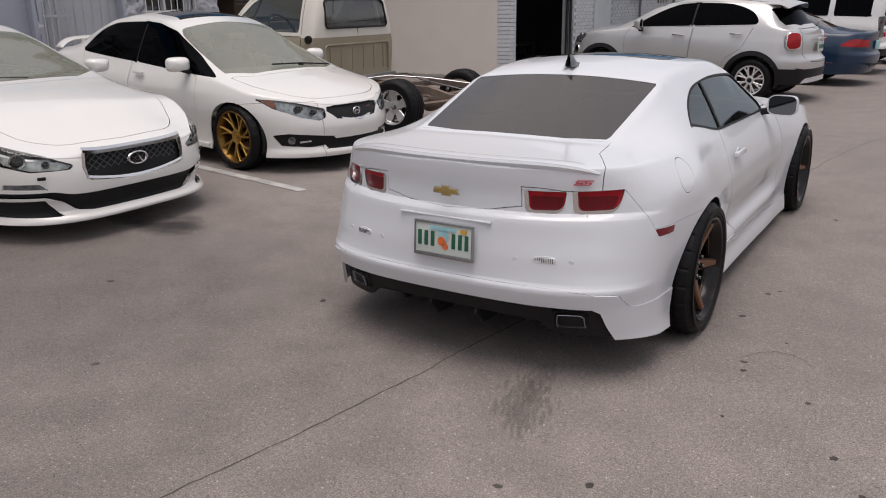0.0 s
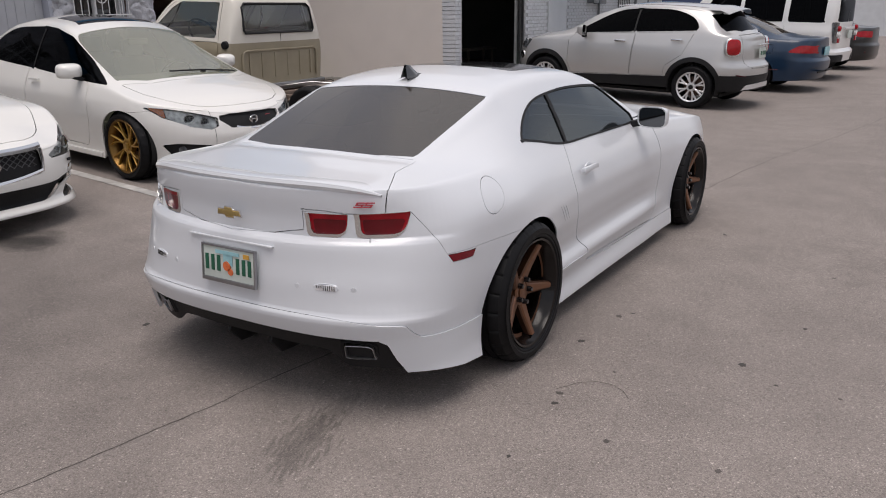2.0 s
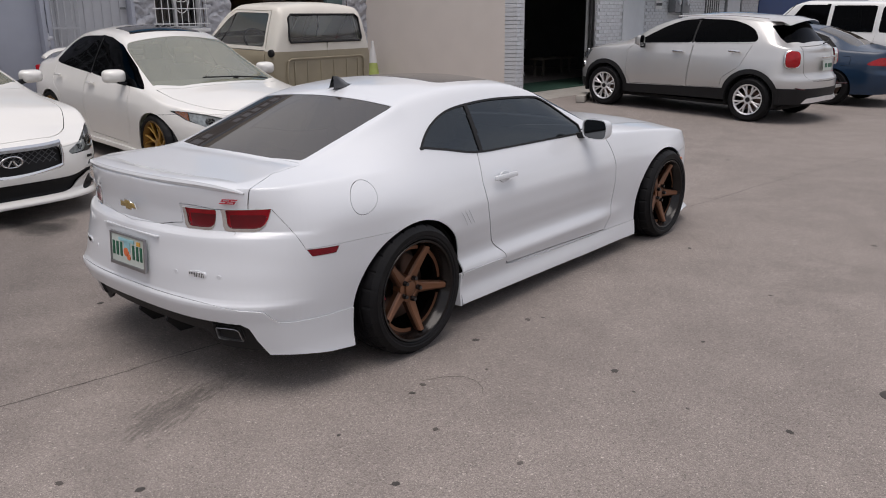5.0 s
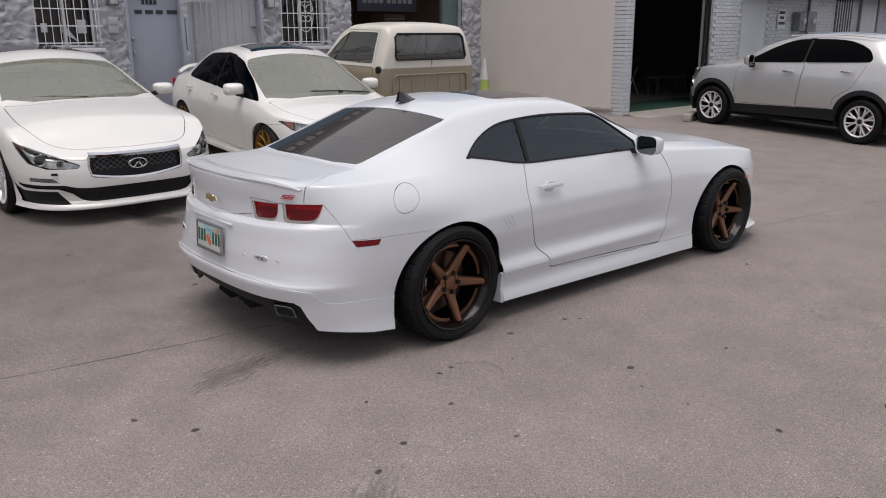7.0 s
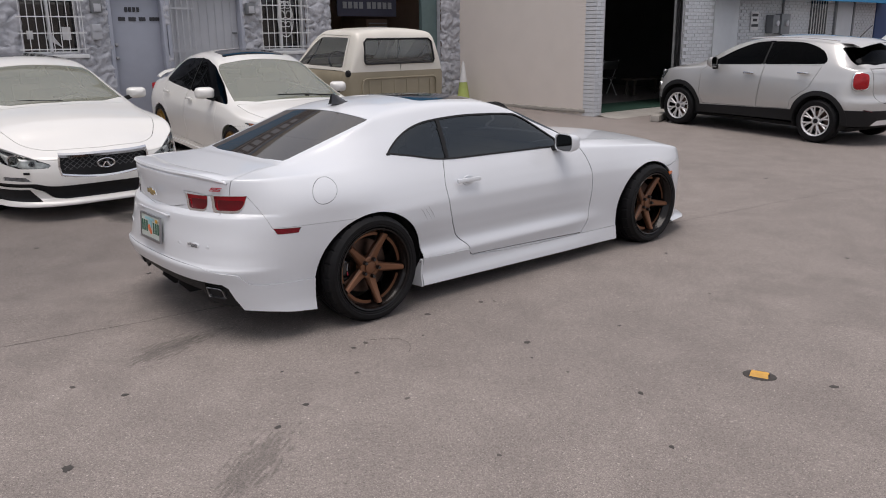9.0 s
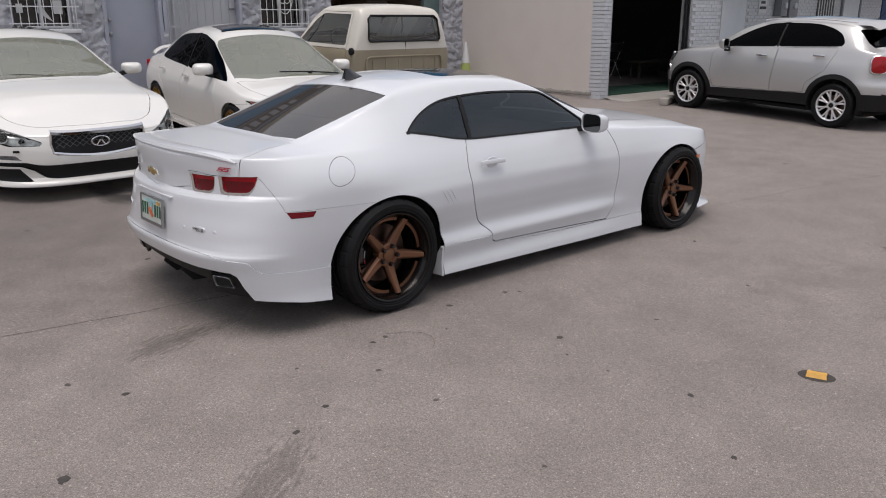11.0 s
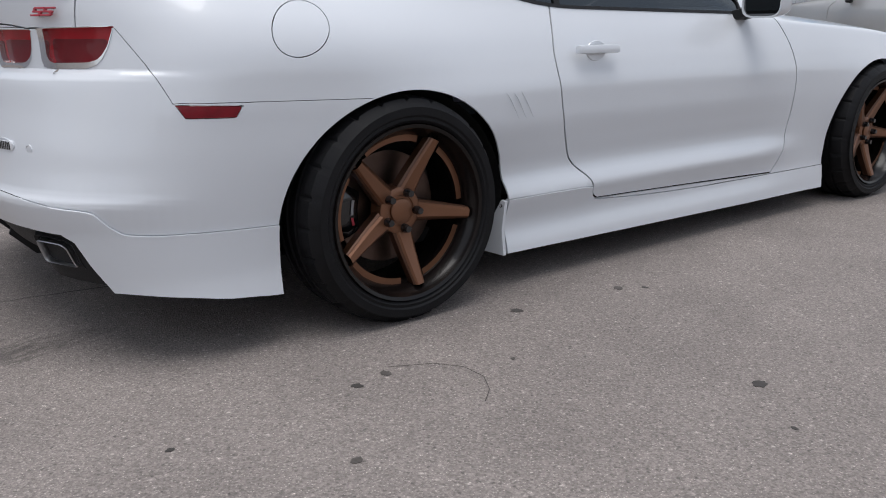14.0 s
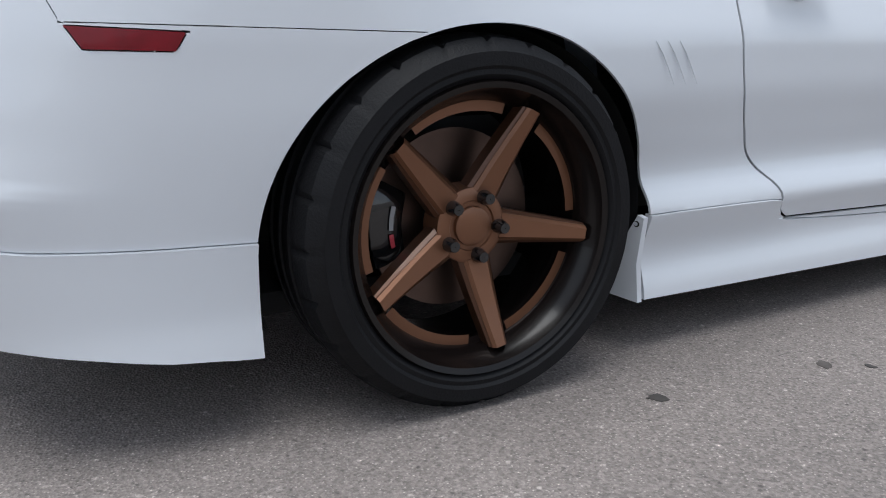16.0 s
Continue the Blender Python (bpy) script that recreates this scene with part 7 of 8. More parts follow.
        lamp.matrix_local = pose(s * 0.765, -0.548, 0.958, 0, -6, -90 + s * 44) @ Matrix.Diagonal((1, 1.02, 1.10, 1))
        part("lens", square([(0.0, 0.110), (0.030, 0.104), (0.044, 0.07), (0.048, 0.001)]), TAILRED, lamp)
        part("headlamp_projector", lathe([(-0.02, 0.06), (0.01, 0.055), (0.02, 0.03), (0.024, 0.001)], 24), CLEARLENS, car).matrix_local = pose(s * 0.735, 3.11, 0.885, 0, 0, 90 - s * 55)
        part("fog_lamp", lathe([(-0.02, 0.07), (0.012, 0.066), (0.018, 0.001)], 24), CHROME, car).matrix_local = pose(s * 0.76, 3.16, 0.66, 0, 0, 90 - s * 55)
        part("roof_rail", tube([(s * 0.60, y, 1.555 - 0.05 * ((y - 0.7) / 0.9) ** 2) for y in np.linspace(-0.05, 1.45, 13)], 0.010, 8), CHROME, car)
        mirror_housing(car, pose(s * 0.985, 1.86, 1.13, 0, 0, s * -8), 0.19, 0.17, 0.12, SILVER)
        part("mirror_foot", box((s * 0.90, 1.90, 1.05), (0.10, 0.06, 0.08), None, 0.02), PLASTIC, car)
        part("side_reflector", box((s * 0.73, -0.655, 0.545), (0.03, 0.35, 0.014), pose(0, 0, 0, 0, 0, s * 32), 0.004), REDDARK, car)
    rows = []
    for x in np.linspace(-0.54, 0.54, 19):
        z = 1.566 - 0.27 * x * x
        rows.append([(x, -0.02, z), (x, -0.22, z - 0.004), (x, -0.44 + 0.10 * (x / 0.54) ** 2, z - 0.050), (x, -0.45 + 0.10 * (x / 0.54) ** 2, z - 0.062), (x, -0.26, z - 0.052)])
    part("roof_spoiler", from_grid(rows, flip=True), SILVER, car, thick=0.006)
    part("number_plate", box((0, -0.765, 0.86), (0.31, 0.015, 0.155), pose(0, 0, 0, -4), 0.004), PLATEWHITE, car, "white number plate")
    for x in (-0.08, 0.03, 0.10):
        part("plate_bar", box((x, -0.776, 0.86), (0.07, 0.004, 0.06), pose(0, 0, 0, -4)), PLATEGREEN, car)
    part("tailgate_handle", box((0, -0.77, 0.985), (0.46, 0.04, 0.03), None, 0.01), CHROME, car)
    part("rear_wiper", tube([(0.0, -0.66, 1.17), (0.34, -0.60, 1.21)], 0.009, 6), PLASTIC, car)
    part("skid_plate", from_grid([[(x, -0.825 + 0.17 * (abs(x) / 0.62) ** 3, z - 0.03 * (abs(x) / 0.62) ** 2) for z in (0.34, 0.37, 0.41)] for x in np.linspace(-0.60, 0.60, 19)]), ALLOY, car, "silver skid plate", thick=0.02)
    part("aerial", tube([(0, -0.02, 1.565), (0, -0.19, 1.75)], 0.005, 6), PLASTIC, car)
    handles(car, ((0.890, 1.25, 0.985), (0.885, 0.30, 1.035)), CHROME, (0.035, 0.19, 0.034))
    innards(car, 3.2, 1.72, CABIN, 0.55)
    style = dict(n=8, arms=((-9, 0.021, 0.027), (9, 0.021, 0.027)), r0=0.06, reach=0.94, hub_x=-0.012, tip_x=-0.006, face=ALLOY, barrel=PLASTIC, cap=PLASTIC, lip=True)
    four_wheels(car, (0.0, 2.62), 0.79, 0.335, 0.230, 0.215, style, 8)


def build_blue_coupe():
    car = thing("coupe_car", at_ground(-0.55, 13.75, 84, 2.67), "dark blue coupe with red wrap-round tail lamps", "car", "cars parked nose in")
    c = dict(
        yr=-1.02, yf=3.65, Lr=0.5, Lf=0.7, nr=2.4, nf=2.2,
        W=curve((-1.0, 0.84), (0.0, 0.89), (1.2, 0.895), (2.7, 0.88), (3.7, 0.80)),
        zlo=curve((-1.0, 0.25), (0.4, 0.20), (2.2, 0.20), (3.7, 0.2)),
        zhi=curve((-1.0, 0.95), (-0.3, 0.96), (0.8, 0.93), (2.2, 0.90), (3.0, 0.80), (3.65, 0.66)),
        side=curve((0.15, -0.03), (0.25, -0.02), (0.45, 0.0), (0.62, 0.006), (0.75, -0.004), (0.86, -0.04), (0.96, -0.09)),
        rear=curve((0.2, -0.08), (0.38, 0.02), (0.50, 0.05), (0.60, 0.05), (0.63, 0.0), (0.9, -0.02)),
        front=curve((0.2, -0.05), (0.5, 0.02), (0.7, -0.05)),
        bulge=((0.0, 0.015, 0.4, 0.5, 0.2), (2.67, 0.015, 0.4, 0.5, 0.2)),
        xt=curve((-1.0, 0.62), (-0.4, 0.56), (0.4, 0.52), (1.2, 0.54), (2.3, 0.66), (3.65, 0.5)),
        zt=curve((-1.0, 0.985), (-0.5, 1.00), (-0.2, 1.05), (0.2, 1.22), (0.6, 1.32), (1.0, 1.34), (1.4, 1.28), (2.3, 0.93), (3.0, 0.83), (3.65, 0.67)),
        zc=curve((-1.0, 1.0), (-0.5, 1.02), (-0.25, 1.07), (0.2, 1.25), (0.6, 1.36), (1.0, 1.385), (1.4, 1.33), (2.35, 0.96), (3.0, 0.87), (3.65, 0.68)),
        bow=0.02, soft=3,
    )
    bm = shell(c, 0.06, 26, 14, 14)
    arches(bm, car, (0.0, 2.67), 0.36, 0.35, 0.31, lip=0.83)
    pane(bm, car, "rear_window", "xy", [(-0.5, -0.30), (0.54, -0.26), (0.50, 0.46), (-0.5, 0.50)], GLASSREAR, 0.01, more=lambda x, y, z: 1.0 - z, smooth=180)
    pane(bm, car, "windscreen", "xy", [(-0.5, 2.3), (0.62, 2.15), (0.52, 1.45), (-0.5, 1.38)], GLASS, 0.01, more=lambda x, y, z: 0.93 - z, smooth=180)
    pane(bm, car, "side_window", "yz", [(0.05, 1.02), (0.25, 1.17), (0.6, 1.27), (1.1, 1.29), (1.5, 1.20), (2.05, 0.95), (1.0, 0.965)], GLASSBLACK, 0.012)
    pane(bm, car, "door", "yz", [(0.72, 0.97), (0.74, 0.5), (0.80, 0.28), (2.05, 0.27), (2.1, 0.5), (2.06, 0.9)], NAVY, 0.004, 0, gap=0.003, thick=0.02)
    pane(bm, car, "tail_lamp", "yz", [(-1.2, 0.735), (-0.83, 0.735), (-0.54, 0.745), (-0.72, 0.855), (-0.80, 0.870), (-1.2, 0.82)], TAILRED, 0.004, 0.004, "red wrap-round tail lamp", thick=0.02, more=lambda x, y, z: 0.40 - x)
    pane(bm, car, "fuel_door", "yz", [(-0.28, 0.72), (-0.12, 0.72), (-0.12, 0.86), (-0.28, 0.86)], NAVY, 0.01, 0, gap=0.003, thick=0.01)
    part("body", both(bm), NAVY, car, "dark blue painted body", thick=0.012)
    part("number_plate", box((0, -1.035, 0.76), (0.31, 0.02, 0.155), None, 0.004), PLATEBLUE, car)
    for s in (1, -1):
        part("bumper_reflector", box((s * 0.72, -0.845, 0.50), (0.06, 0.02, 0.06), pose(0, 0, 0, 0, 0, s * 32), 0.004), REFLWHITE, car)
        part("bumper_corner_sticker", box((s * 0.3, -1.05, 0.40), (0.5, 0.02, 0.03)), PLASTIC, car)
    innards(car, 3.3, 1.74, CABIN)
    four_wheels(car, (0.0, 2.67), 0.78, 0.325, 0.225, 0.215, dict(n=5, arms=((0, 0.06, 0.05),), r0=0.06, reach=0.965, hub_x=-0.03, tip_x=-0.01, face=ALLOY, barrel=PLASTIC), 8)


def build_suv(name, m, label, paint):
    car = thing(name, m, label, "car", "cars parked nose in")
    c = dict(
        yr=-0.95, yf=3.72, Lr=0.28, Lf=0.5, nr=3.2, nf=2.6,
        W=curve((-1.0, 0.93), (0.0, 0.955), (2.9, 0.955), (3.7, 0.9)),
        zlo=curve((-1.0, 0.42), (0.4, 0.34), (2.4, 0.34), (3.7, 0.4)),
        zhi=curve((-1.0, 1.18), (1.0, 1.17), (2.3, 1.15), (3.0, 1.10), (3.72, 0.98)),
        side=curve((0.3, -0.03), (0.5, 0.0), (0.8, 0.005), (1.0, 0.0), (1.18, -0.04)),
        rear=curve((0.4, 0.05), (0.62, 0.07), (0.68, 0.0), (1.2, -0.01)),
        front=curve((0.4, 0.0), (0.7, 0.03), (1.1, -0.02)),
        bulge=(),
        xt=curve((-1.0, 0.79), (2.2, 0.76), (2.7, 0.80), (3.7, 0.7)),
        zt=curve((-0.98, 1.25), (-0.90, 1.70), (-0.7, 1.80), (1.6, 1.80), (1.9, 1.72), (2.5, 1.24), (2.8, 1.17), (3.72, 1.0)),
        zc=curve((-0.98, 1.27), (-0.90, 1.74), (-0.7, 1.85), (1.6, 1.85), (1.95, 1.76), (2.55, 1.27), (2.8, 1.20), (3.72, 1.02)),
        bow=0.02, soft=2,
    )
    bm = shell(c, 0.07, 24, 16, 14)
    arches(bm, car, (0.0, 2.88), 0.44, 0.43, 0.38, lip=0.90)
    pane(bm, car, "rear_window", "xz-", [(-0.5, 1.25), (0.72, 1.25), (0.68, 1.68), (-0.5, 1.70)], GLASSBLACK, 0.02, more=lambda x, y, z: y + 0.6, smooth=180)
    for a, b in ((-0.62, 0.05), (0.22, 1.02), (1.16, 2.0)):
        pane(bm, car, "side_window", "yz", [(a, 1.24), (b, 1.24), (b - (0.3 if b > 1.9 else 0), 1.70), (a, 1.71)], GLASSBLACK, 0.03)
    pane(bm, car, "rear_door", "yz", [(0.14, 1.2), (0.14, 0.8), (0.5, 0.42), (1.05, 0.42), (1.08, 1.2)], paint, 0.004, 0, gap=0.004, thick=0.02)
    pane(bm, car, "tail_lamp", "yz", [(-1.2, 0.80), (-0.86, 0.80), (-0.80, 1.22), (-1.2, 1.22)], CLEARLENS, 0.004, 0.006, "tall red and clear tail lamp", thick=0.02, more=lambda x, y, z: 0.66 - x)
    pane(bm, car, "rear_bumper", "yz", [(-1.3, 0.66), (-0.45, 0.66), (-0.45, 0.3), (-1.3, 0.3)], PLASTIC, 0.0, 0.01, thick=0.03, more=lambda x, y, z: z - 0.56)
    part("body", both(bm), paint, car, thick=0.012)
    for s in (1, -1):
        for z in (0.98, 1.10):
            part("lamp_lens", lathe([(-0.03, 0.055), (0.02, 0.055), (0.03, 0.03), (0.034, 0.001)], 20), REDLENS if z > 1 else REFLWHITE, car).matrix_local = pose(s * 0.82, -0.96, z, 0, 0, -90)
        part("lamp_grille", box((s * 0.82, -0.965, 0.86), (0.12, 0.03, 0.09), None, 0.01), REDLENS, car)
    part("tailgate_plate", box((0.1, -0.985, 0.97), (0.36, 0.02, 0.16), None, 0.004), PLATEWHITE, car)
    part("tailgate_handle", box((0.0, -0.985, 1.10), (0.9, 0.03, 0.06), None, 0.01), paint, car)
    innards(car, 3.4, 1.84, CABIN, 0.7)
    four_wheels(car, (0.0, 2.88), 0.83, 0.375, 0.25, 0.25, dict(n=7, arms=((-5, 0.02, 0.02), (5, 0.02, 0.02)), r0=0.07, reach=0.965, hub_x=-0.02, tip_x=-0.01, face=ALLOY, barrel=PLASTIC), 8)


def build_far_sedan(m, label, paint):
    car = thing("sedan_car", m, label, "car", "cars parked nose in")
    c = dict(
        yr=-1.0, yf=3.7, Lr=0.5, Lf=0.7, nr=2.4, nf=2.2,
        W=curve((-1.0, 0.84), (1.0, 0.90), (3.7, 0.82)),
        zlo=curve((-1.0, 0.27), (0.4, 0.2), (3.7, 0.2)),
        zhi=curve((-1.0, 0.98), (1.0, 0.95), (2.3, 0.91), (3.7, 0.68)),
        side=curve((0.15, -0.03), (0.5, 0.0), (0.75, 0.0), (0.98, -0.09)),
        rear=curve((0.2, -0.05), (0.4, 0.04), (0.62, 0.04), (0.66, 0.0), (0.98, -0.02)),
        front=curve((0.2, -0.05), (0.5, 0.02), (0.7, -0.05)),
        xt=curve((-1.0, 0.62), (0.3, 0.54), (1.2, 0.55), (2.4, 0.66), (3.7, 0.5)),
        zt=curve((-1.0, 1.03), (-0.55, 1.05), (0.2, 1.29), (0.8, 1.39), (1.3, 1.37), (2.4, 0.95), (3.7, 0.69)),
        zc=curve((-1.0, 1.05), (-0.6, 1.07), (0.2, 1.33), (0.8, 1.435), (1.3, 1.41), (2.45, 0.98), (3.7, 0.7)),
        bow=0.02, soft=3,
    )
    bm = shell(c, 0.07, 24, 14, 14)
    arches(bm, car, (0.0, 2.75), 0.37, 0.36, 0.32, lip=0.83)
    pane(bm, car, "rear_window", "xy", [(-0.5, -0.45), (0.55, -0.40), (0.5, 0.25), (-0.5, 0.3)], GLASSREAR, 0.01, more=lambda x, y, z: 1.0 - z, smooth=180)
    pane(bm, car, "side_window", "yz", [(-0.05, 1.04), (0.35, 1.28), (1.2, 1.32), (2.1, 0.97), (1.0, 0.985)], GLASSBLACK, 0.012)
    pane(bm, car, "windscreen", "xy", [(-0.5, 2.4), (0.62, 2.25), (0.54, 1.45), (-0.5, 1.38)], GLASS, 0.01, more=lambda x, y, z: 0.93 - z, smooth=180)
    pane(bm, car, "door", "yz", [(0.6, 0.98), (0.65, 0.3), (2.0, 0.28), (2.05, 0.9)], paint, 0.004, 0, gap=0.003, thick=0.02)
    pane(bm, car, "tail_lamp", "yz", [(-1.2, 0.80), (-0.72, 0.82), (-0.55, 0.90), (-0.75, 0.95), (-1.2, 0.95)], REDLENS, 0.004, 0.004, "red tail lamp", thick=0.02, more=lambda x, y, z: 0.40 - x)
    part("body", both(bm), paint, car, thick=0.012)
    for s in (1, -1):
        part("bumper_reflector", box((s * 0.62, -0.90, 0.46), (0.16, 0.02, 0.04), pose(0, 0, 0, 0, 0, s * 26), 0.004), REDDARK, car)
    innards(car, 3.3, 1.76, CABIN)
    four_wheels(car, (0.0, 2.75), 0.79, 0.33, 0.23, 0.215, dict(n=5, arms=((-7, 0.025, 0.025), (7, 0.025, 0.025)), r0=0.06, reach=0.965, hub_x=-0.03, tip_x=-0.01, face=ALLOY, barrel=PLASTIC), 8)


def build_pickup():
    """Old two-tone pickup, bed taken off: cab and bare rear frame."""
    car = thing("pickup_truck", at_ground(-3.92, 4.67, 92, 2.9), "old cream and ochre pickup cab with its bed removed", "truck")
    # cab: y from the rear axle, ahead is towards the garage
    c = dict(
        yr=0.93, yf=3.9, Lr=0.10, Lf=0.5, nr=4.0, nf=3.0,
        W=curve((0.9, 0.86), (1.2, 0.885), (2.4, 0.90), (3.9, 0.86)),
        zlo=curve((0.9, 0.50), (3.9, 0.50)),
        zhi=curve((0.9, 1.05), (2.4, 1.05), (3.9, 1.0)),
        side=curve((0.5, -0.02), (0.7, 0.01), (0.95, 0.02), (1.0, 0.01), (1.05, -0.005)),
        rear=curve((0.5, 0.0), (1.05, 0.0)),
        front=curve((0.5, 0.0), (1.05, 0.0)),
        xt=curve((0.9, 0.70), (1.9, 0.68), (2.6, 0.78), (3.9, 0.7)),
        zt=curve((0.925, 1.18), (0.94, 1.30), (1.0, 1.50), (1.07, 1.585), (1.25, 1.61), (1.85, 1.60), (2.05, 1.52), (2.5, 1.12), (2.7, 1.07), (3.9, 1.01)),
        zc=curve((0.925, 1.20), (0.94, 1.32), (1.0, 1.54), (1.07, 1.625), (1.25, 1.655), (1.85, 1.645), (2.05, 1.56), (2.55, 1.14), (2.7, 1.09), (3.9, 1.03)),
        bow=0.012, soft=2,
    )
    bm = shell(c, 0.045, 22, 18, 16)
    pane(bm, car, "rear_window", "xz", [(-0.5, 1.165), (0.63, 1.165), (0.655, 1.195), (0.625, 1.455), (0.58, 1.495), (-0.5, 1.50)], GLASSOLD, 0.006, smooth=180)
    pane(bm, car, "side_window", "yz", [(1.20, 1.12), (1.22, 1.50), (1.85, 1.50), (2.0, 1.42), (2.30, 1.13)], GLASSOLD, 0.015)
    pane(bm, car, "windscreen", "xy", [(-0.5, 2.52), (0.66, 2.44), (0.60, 2.06), (-0.5, 2.02)], GLASSOLD, 0.008, more=lambda x, y, z: 1.1 - z, smooth=180)
    pane(bm, car, "door_lower", "yz", [(1.15, 1.05), (1.15, 0.56), (2.35, 0.56), (2.38, 1.05)], OCHRE, 0.01, 0.001, gap=0.004, thick=0.02)
    pane(bm, car, "door_upper", "yz", [(1.15, 1.06), (1.17, 1.54), (1.9, 1.54), (2.1, 1.42), (2.38, 1.09), (2.38, 1.06)], CREAM, 0.004, 0.001, gap=0.004, thick=0.02)
    low = take(cut(bm, lambda x, y, z: z - 1.05), lambda x, y, z: z - 1.05)
    part("lower_body", both(low), OCHRE, car, "dull ochre lower cab panels", thick=0.015)
    part("cab", both(bm), CREAM, car, "cream painted upper cab and roof", thick=0.015)
    seal = [(-0.63, 0.925, 1.162), (-0.655, 0.928, 1.20), (-0.63, 0.972, 1.46), (-0.58, 0.985, 1.502), (0.58, 0.985, 1.502), (0.63, 0.972, 1.46), (0.655, 0.928, 1.20), (0.63, 0.925, 1.162), (-0.63, 0.925, 1.162)]
    part("window_seal", tube(seal, 0.014, 6), PLASTIC, car)
    for s in (1, -1):
        part("vent_bar", tube([(s * 0.868, 2.07, 1.125), (s * 0.79, 1.94, 1.30), (s * 0.725, 1.87, 1.495)], 0.009, 6), PLASTIC, car)
    # pressed ribs on the back panel
    edge = [(-0.70, 0.926, 0.60), (-0.70, 0.926, 0.88), (-0.685, 0.926, 0.93), (-0.64, 0.926, 0.955), (0.64, 0.926, 0.955), (0.685, 0.926, 0.93), (0.70, 0.926, 0.88), (0.70, 0.926, 0.60)]
    part("pressed_edge", tube(edge, 0.013, 6), OCHRE, car)
    for x in (-0.58, -0.36, -0.12, 0.12, 0.36, 0.58):
        part("pressed_rib", box((x, 0.927, 0.77), (0.020, 0.012, 0.30), None, 0.005), OCHRE, car)
    part("filler_cap", lathe([(-0.02, 0.05), (0.012, 0.046), (0.018, 0.03), (0.018, 0.001)], 20), PLASTIC, car).matrix_local = pose(-0.885, 1.03, 1.03, 0, 0, 180)
    part("cab_sill", box((0, 0.95, 0.50), (1.70, 0.10, 0.09), None, 0.01), STEEL, car)
    # ladder frame behind the cab
    RUST = MATS["rusty frame steel"]
    for s in (1, -1):
        part("frame_rail", tube([(s * 0.42, 1.3, 0.42), (s * 0.42, 0.40, 0.41), (s * 0.42, 0.05, 0.49), (s * 0.42, -0.4, 0.49), (s * 0.42, -0.7, 0.42), (s * 0.42, -1.35, 0.40)], 0.06, 4), RUST, car)
    for y, z in ((0.75, 0.42), (0.10, 0.48), (-0.65, 0.43), (-1.32, 0.40)):
        part("cross_member", box((0, y, z), (0.86, 0.07, 0.07), None, 0.01), RUST, car)
    part("axle", tube([(-0.78, -0.2, 0.32), (-0.12, -0.2, 0.32), (0.12, -0.2, 0.32), (0.78, -0.2, 0.32)], 0.05, 10), RUST, car)
    part("differential", lathe([(-0.14, 0.06), (-0.08, 0.14), (0.08, 0.14), (0.14, 0.06)], 20), RUST, car).matrix_local = pose(0, -0.2, 0.32)
    for s in (1, -1):
        part("brake_line", tube([(s * 0.36, 0.9, 0.50), (s * 0.2, 0.3, 0.60), (s * -0.1, -0.1, 0.57), (s * -0.3, -0.9, 0.50)], 0.010, 6), STEEL, car)
        part("leaf_spring", tube([(s * 0.5, 0.4, 0.40), (s * 0.5, -0.2, 0.29), (s * 0.5, -0.8, 0.40)], 0.03, 6), RUST, car)
    part("dashboard", box((0, 2.25, 0.98), (1.6, 0.35, 0.2), None, 0.06), CREAM, car)
    part("bench_seat", add_box(box((0, 1.45, 0.78), (1.5, 0.5, 0.18), None, 0.06), (0, 1.20, 1.0), (1.5, 0.16, 0.42), pose(0, 0, 0, 10), 0.06), CABIN, car)
    part("steering_wheel", torus(0.21, 0.014, pose(-0.40, 1.85, 1.12, 55)), SEATMAT, car)
    part("floor_pan", box((0, 2.0, 0.50), (1.6, 2.0, 0.05)), DARK, car)
    style = dict(n=5, arms=((0, 0.085, 0.11),), r0=0.07, reach=0.93, hub_x=-0.05, tip_x=-0.035, face=ALLOY, barrel=CHROME, cap=CHROME, deep=0.02)
    for s in (1, -1):
        wheel(pose(s * 0.80, -0.2, 0.32), 0.32, 0.20, 0.24, style, car, 12, s)
        wheel(pose(s * 0.80, 2.92, 0.37), 0.37, 0.215, 0.22, style, car, 12, s)


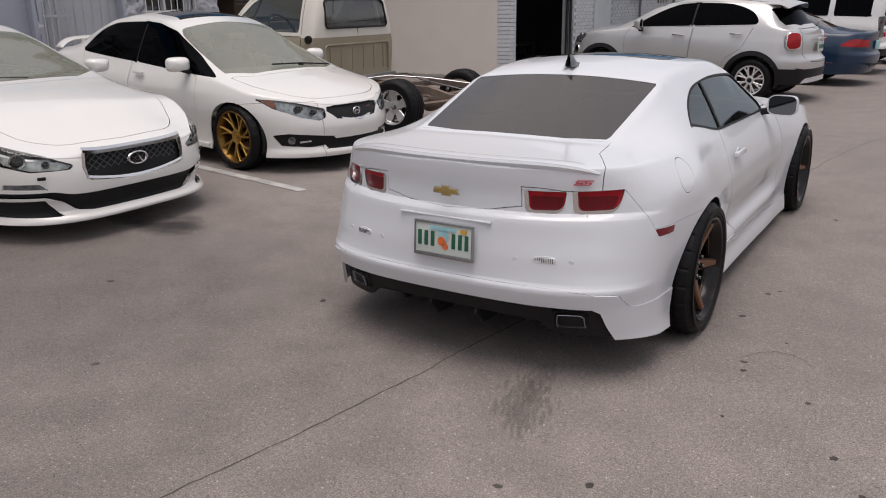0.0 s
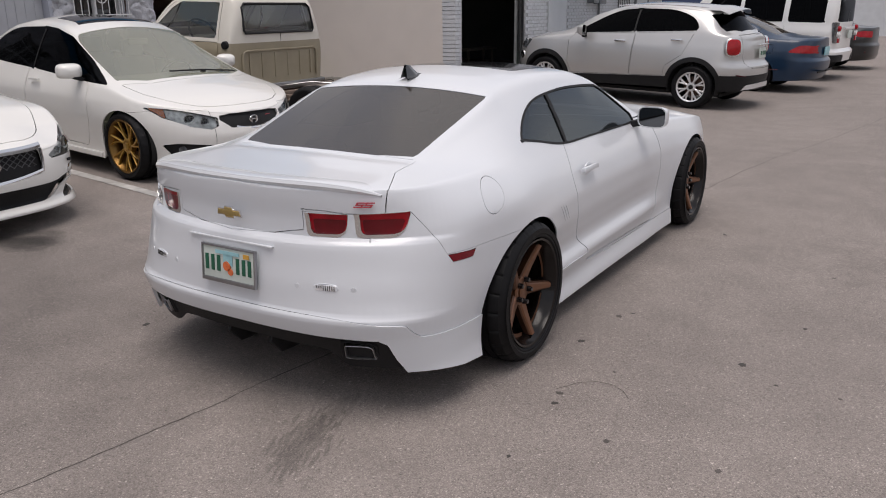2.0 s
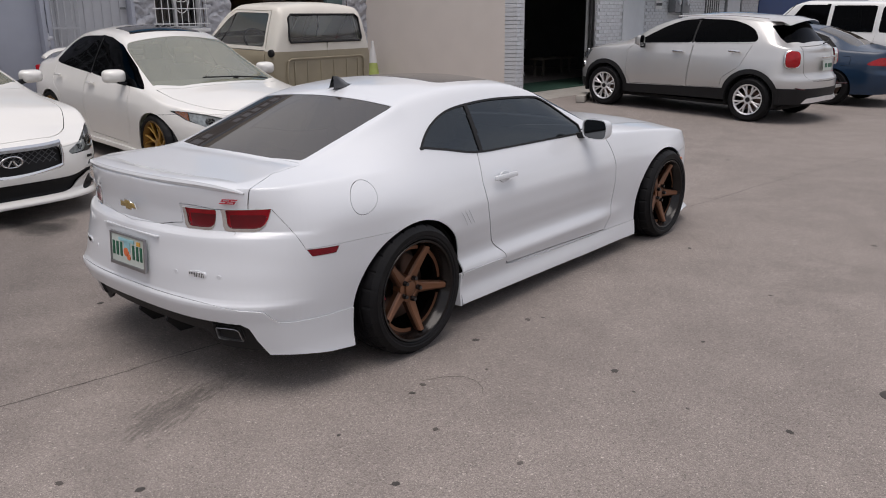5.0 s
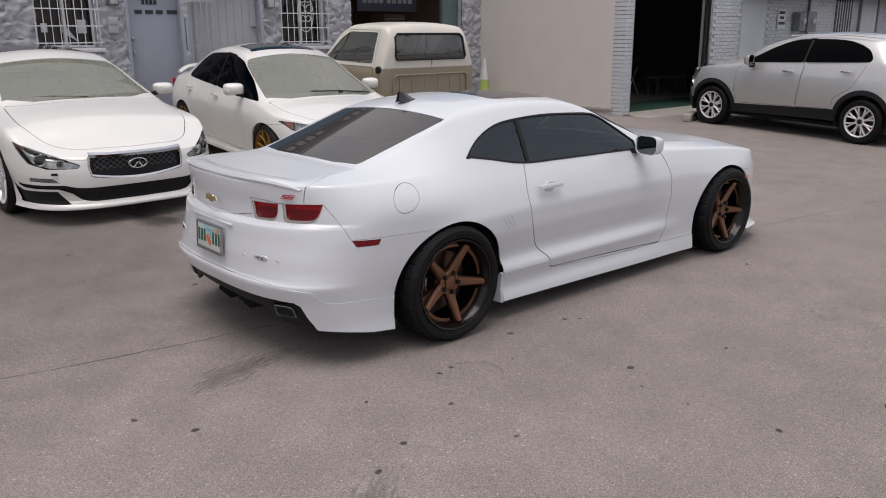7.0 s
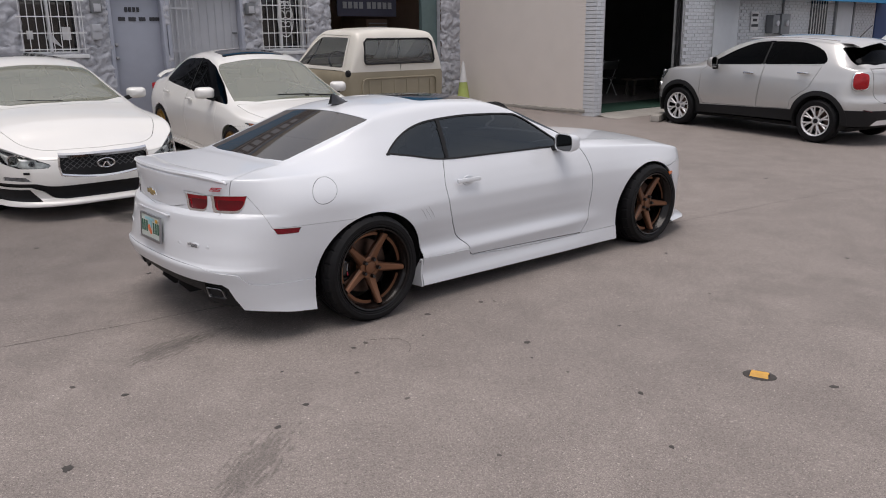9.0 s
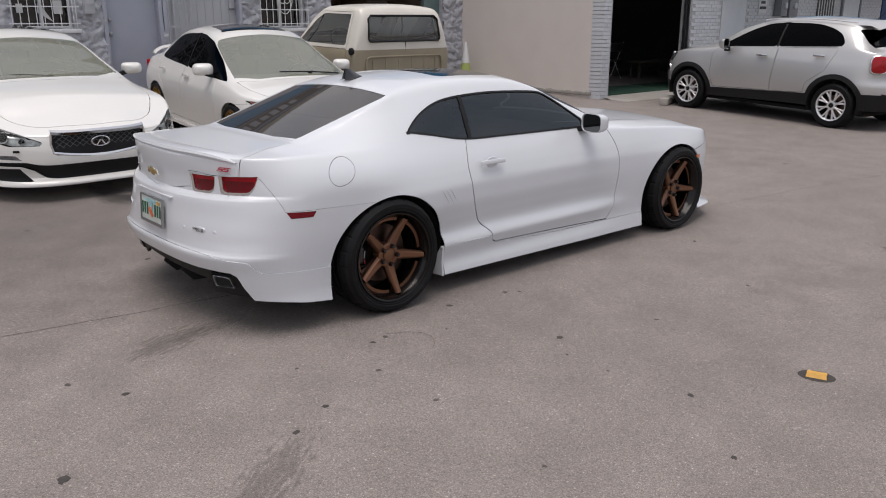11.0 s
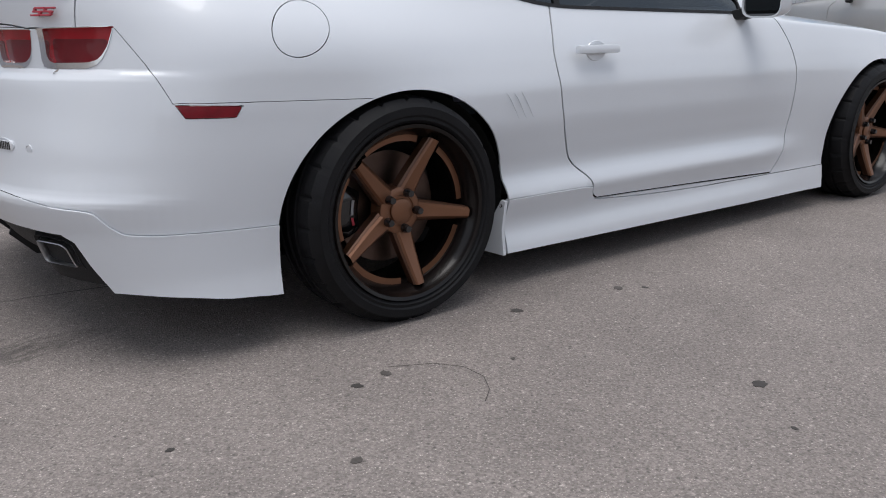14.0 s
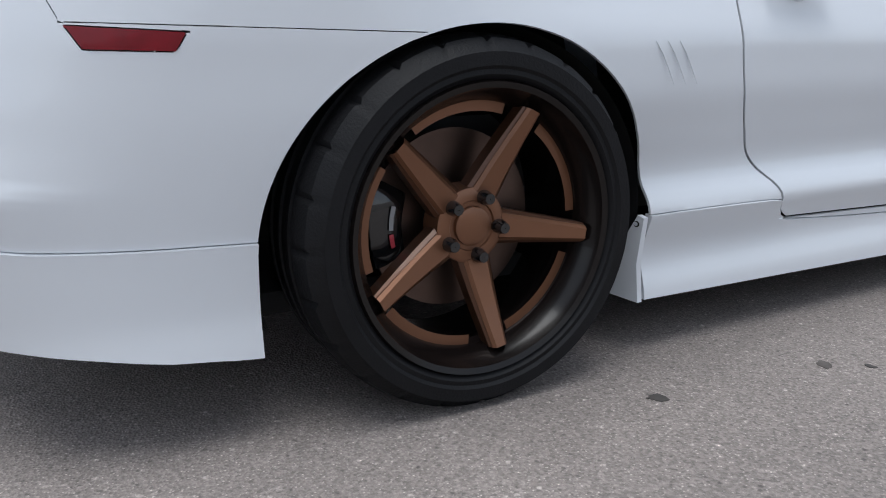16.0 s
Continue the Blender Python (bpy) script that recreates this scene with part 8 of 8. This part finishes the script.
mat("rusty frame steel", (0.16, 0.12, 0.095), 0.7, metal=0.2, var=0.3, scale=12, bump=0.2)
build_white_sedan()
build_pearl_sedan()
build_crossover()
build_blue_coupe()
build_suv("suv_car", at_ground(-0.45, 16.75, 84, 2.88), "boxy white off-road car with tall tail lamps", SUVWHITE)
build_far_sedan(at_ground(-0.1, 20.1, 84, 2.75), "charcoal sedan with red tail lamps", CHARCOAL)
build_far_sedan(at_ground(-0.9, 23.4, 84, 2.75), "red sedan at the far end of the row", REDPAINT)
build_pickup()


# ---- bricks: each laid on the core of the wing's front ----
def brick_data(lx, ly, lz):
    bm = box((0, 0, 0), (lx, ly, lz), None, 0.004)
    me = bpy.data.meshes.new("brick")
    bm.to_mesh(me)
    bm.free()
    me.materials.append(WHITEBRICK)
    return me


face_x, face_y = brick_data(0.022, 0.192, 0.062), brick_data(0.27, 0.022, 0.062)
half_x = brick_data(0.022, 0.092, 0.062)


def lay(me, p):
    ob = new("brick", me)
    ob.parent = east
    ob.location = (p[0] + random.uniform(-0.002, 0.002), p[1] + random.uniform(-0.002, 0.002), p[2])
    return ob


course = 0.0725
for k in range(36):
    z = 0.20 + course * k
    lay(face_y, (WING_X - 0.135, WING_Y + 0.003, z))
    if k % 2:
        lay(face_x, (WING_X - 0.014, WING_Y + 0.11, z))
    else:
        lay(half_x, (WING_X - 0.014, WING_Y + 0.06, z))
        lay(half_x, (WING_X - 0.014, WING_Y + 0.16, z))
    n = 5
    for j in range(n):
        y = DW1 + 0.115 + 0.2 * j + (0.1 if k % 2 else 0.0)
        if y + 0.096 < 13.50:
            lay(face_x, (WING_X - 0.014, y, z))
verts, faces = [], []
for k in range(36):
    z = 0.20 + course * k
    y = 14.61 + (0.1 if k % 2 else 0)
    while y < 21.75:
        b = len(verts)
        x0 = WING_X - 0.026
        x1 = WING_X - 0.004 + random.uniform(-0.002, 0.002)
        for yy, zz in ((-0.096, -0.031), (0.096, -0.031), (0.096, 0.031), (-0.096, 0.031)):
            verts.append((x0, y + yy, z + zz))
        for yy, zz in ((-0.092, -0.027), (0.092, -0.027), (0.092, 0.027), (-0.092, 0.027)):
            verts.append((x1, y + yy, z + zz))
        faces += [(b + 4, b + 5, b + 6, b + 7)] + [(b + i, b + (i + 1) % 4, b + 4 + (i + 1) % 4, b + 4 + i) for i in range(4)]
        y += 0.2
me = bpy.data.meshes.new("brickwork")
me.from_pydata(verts, [], faces)
me.materials.append(WHITEBRICK)
tagged(new("brickwork", me), "", "", "", "stuff").parent = east
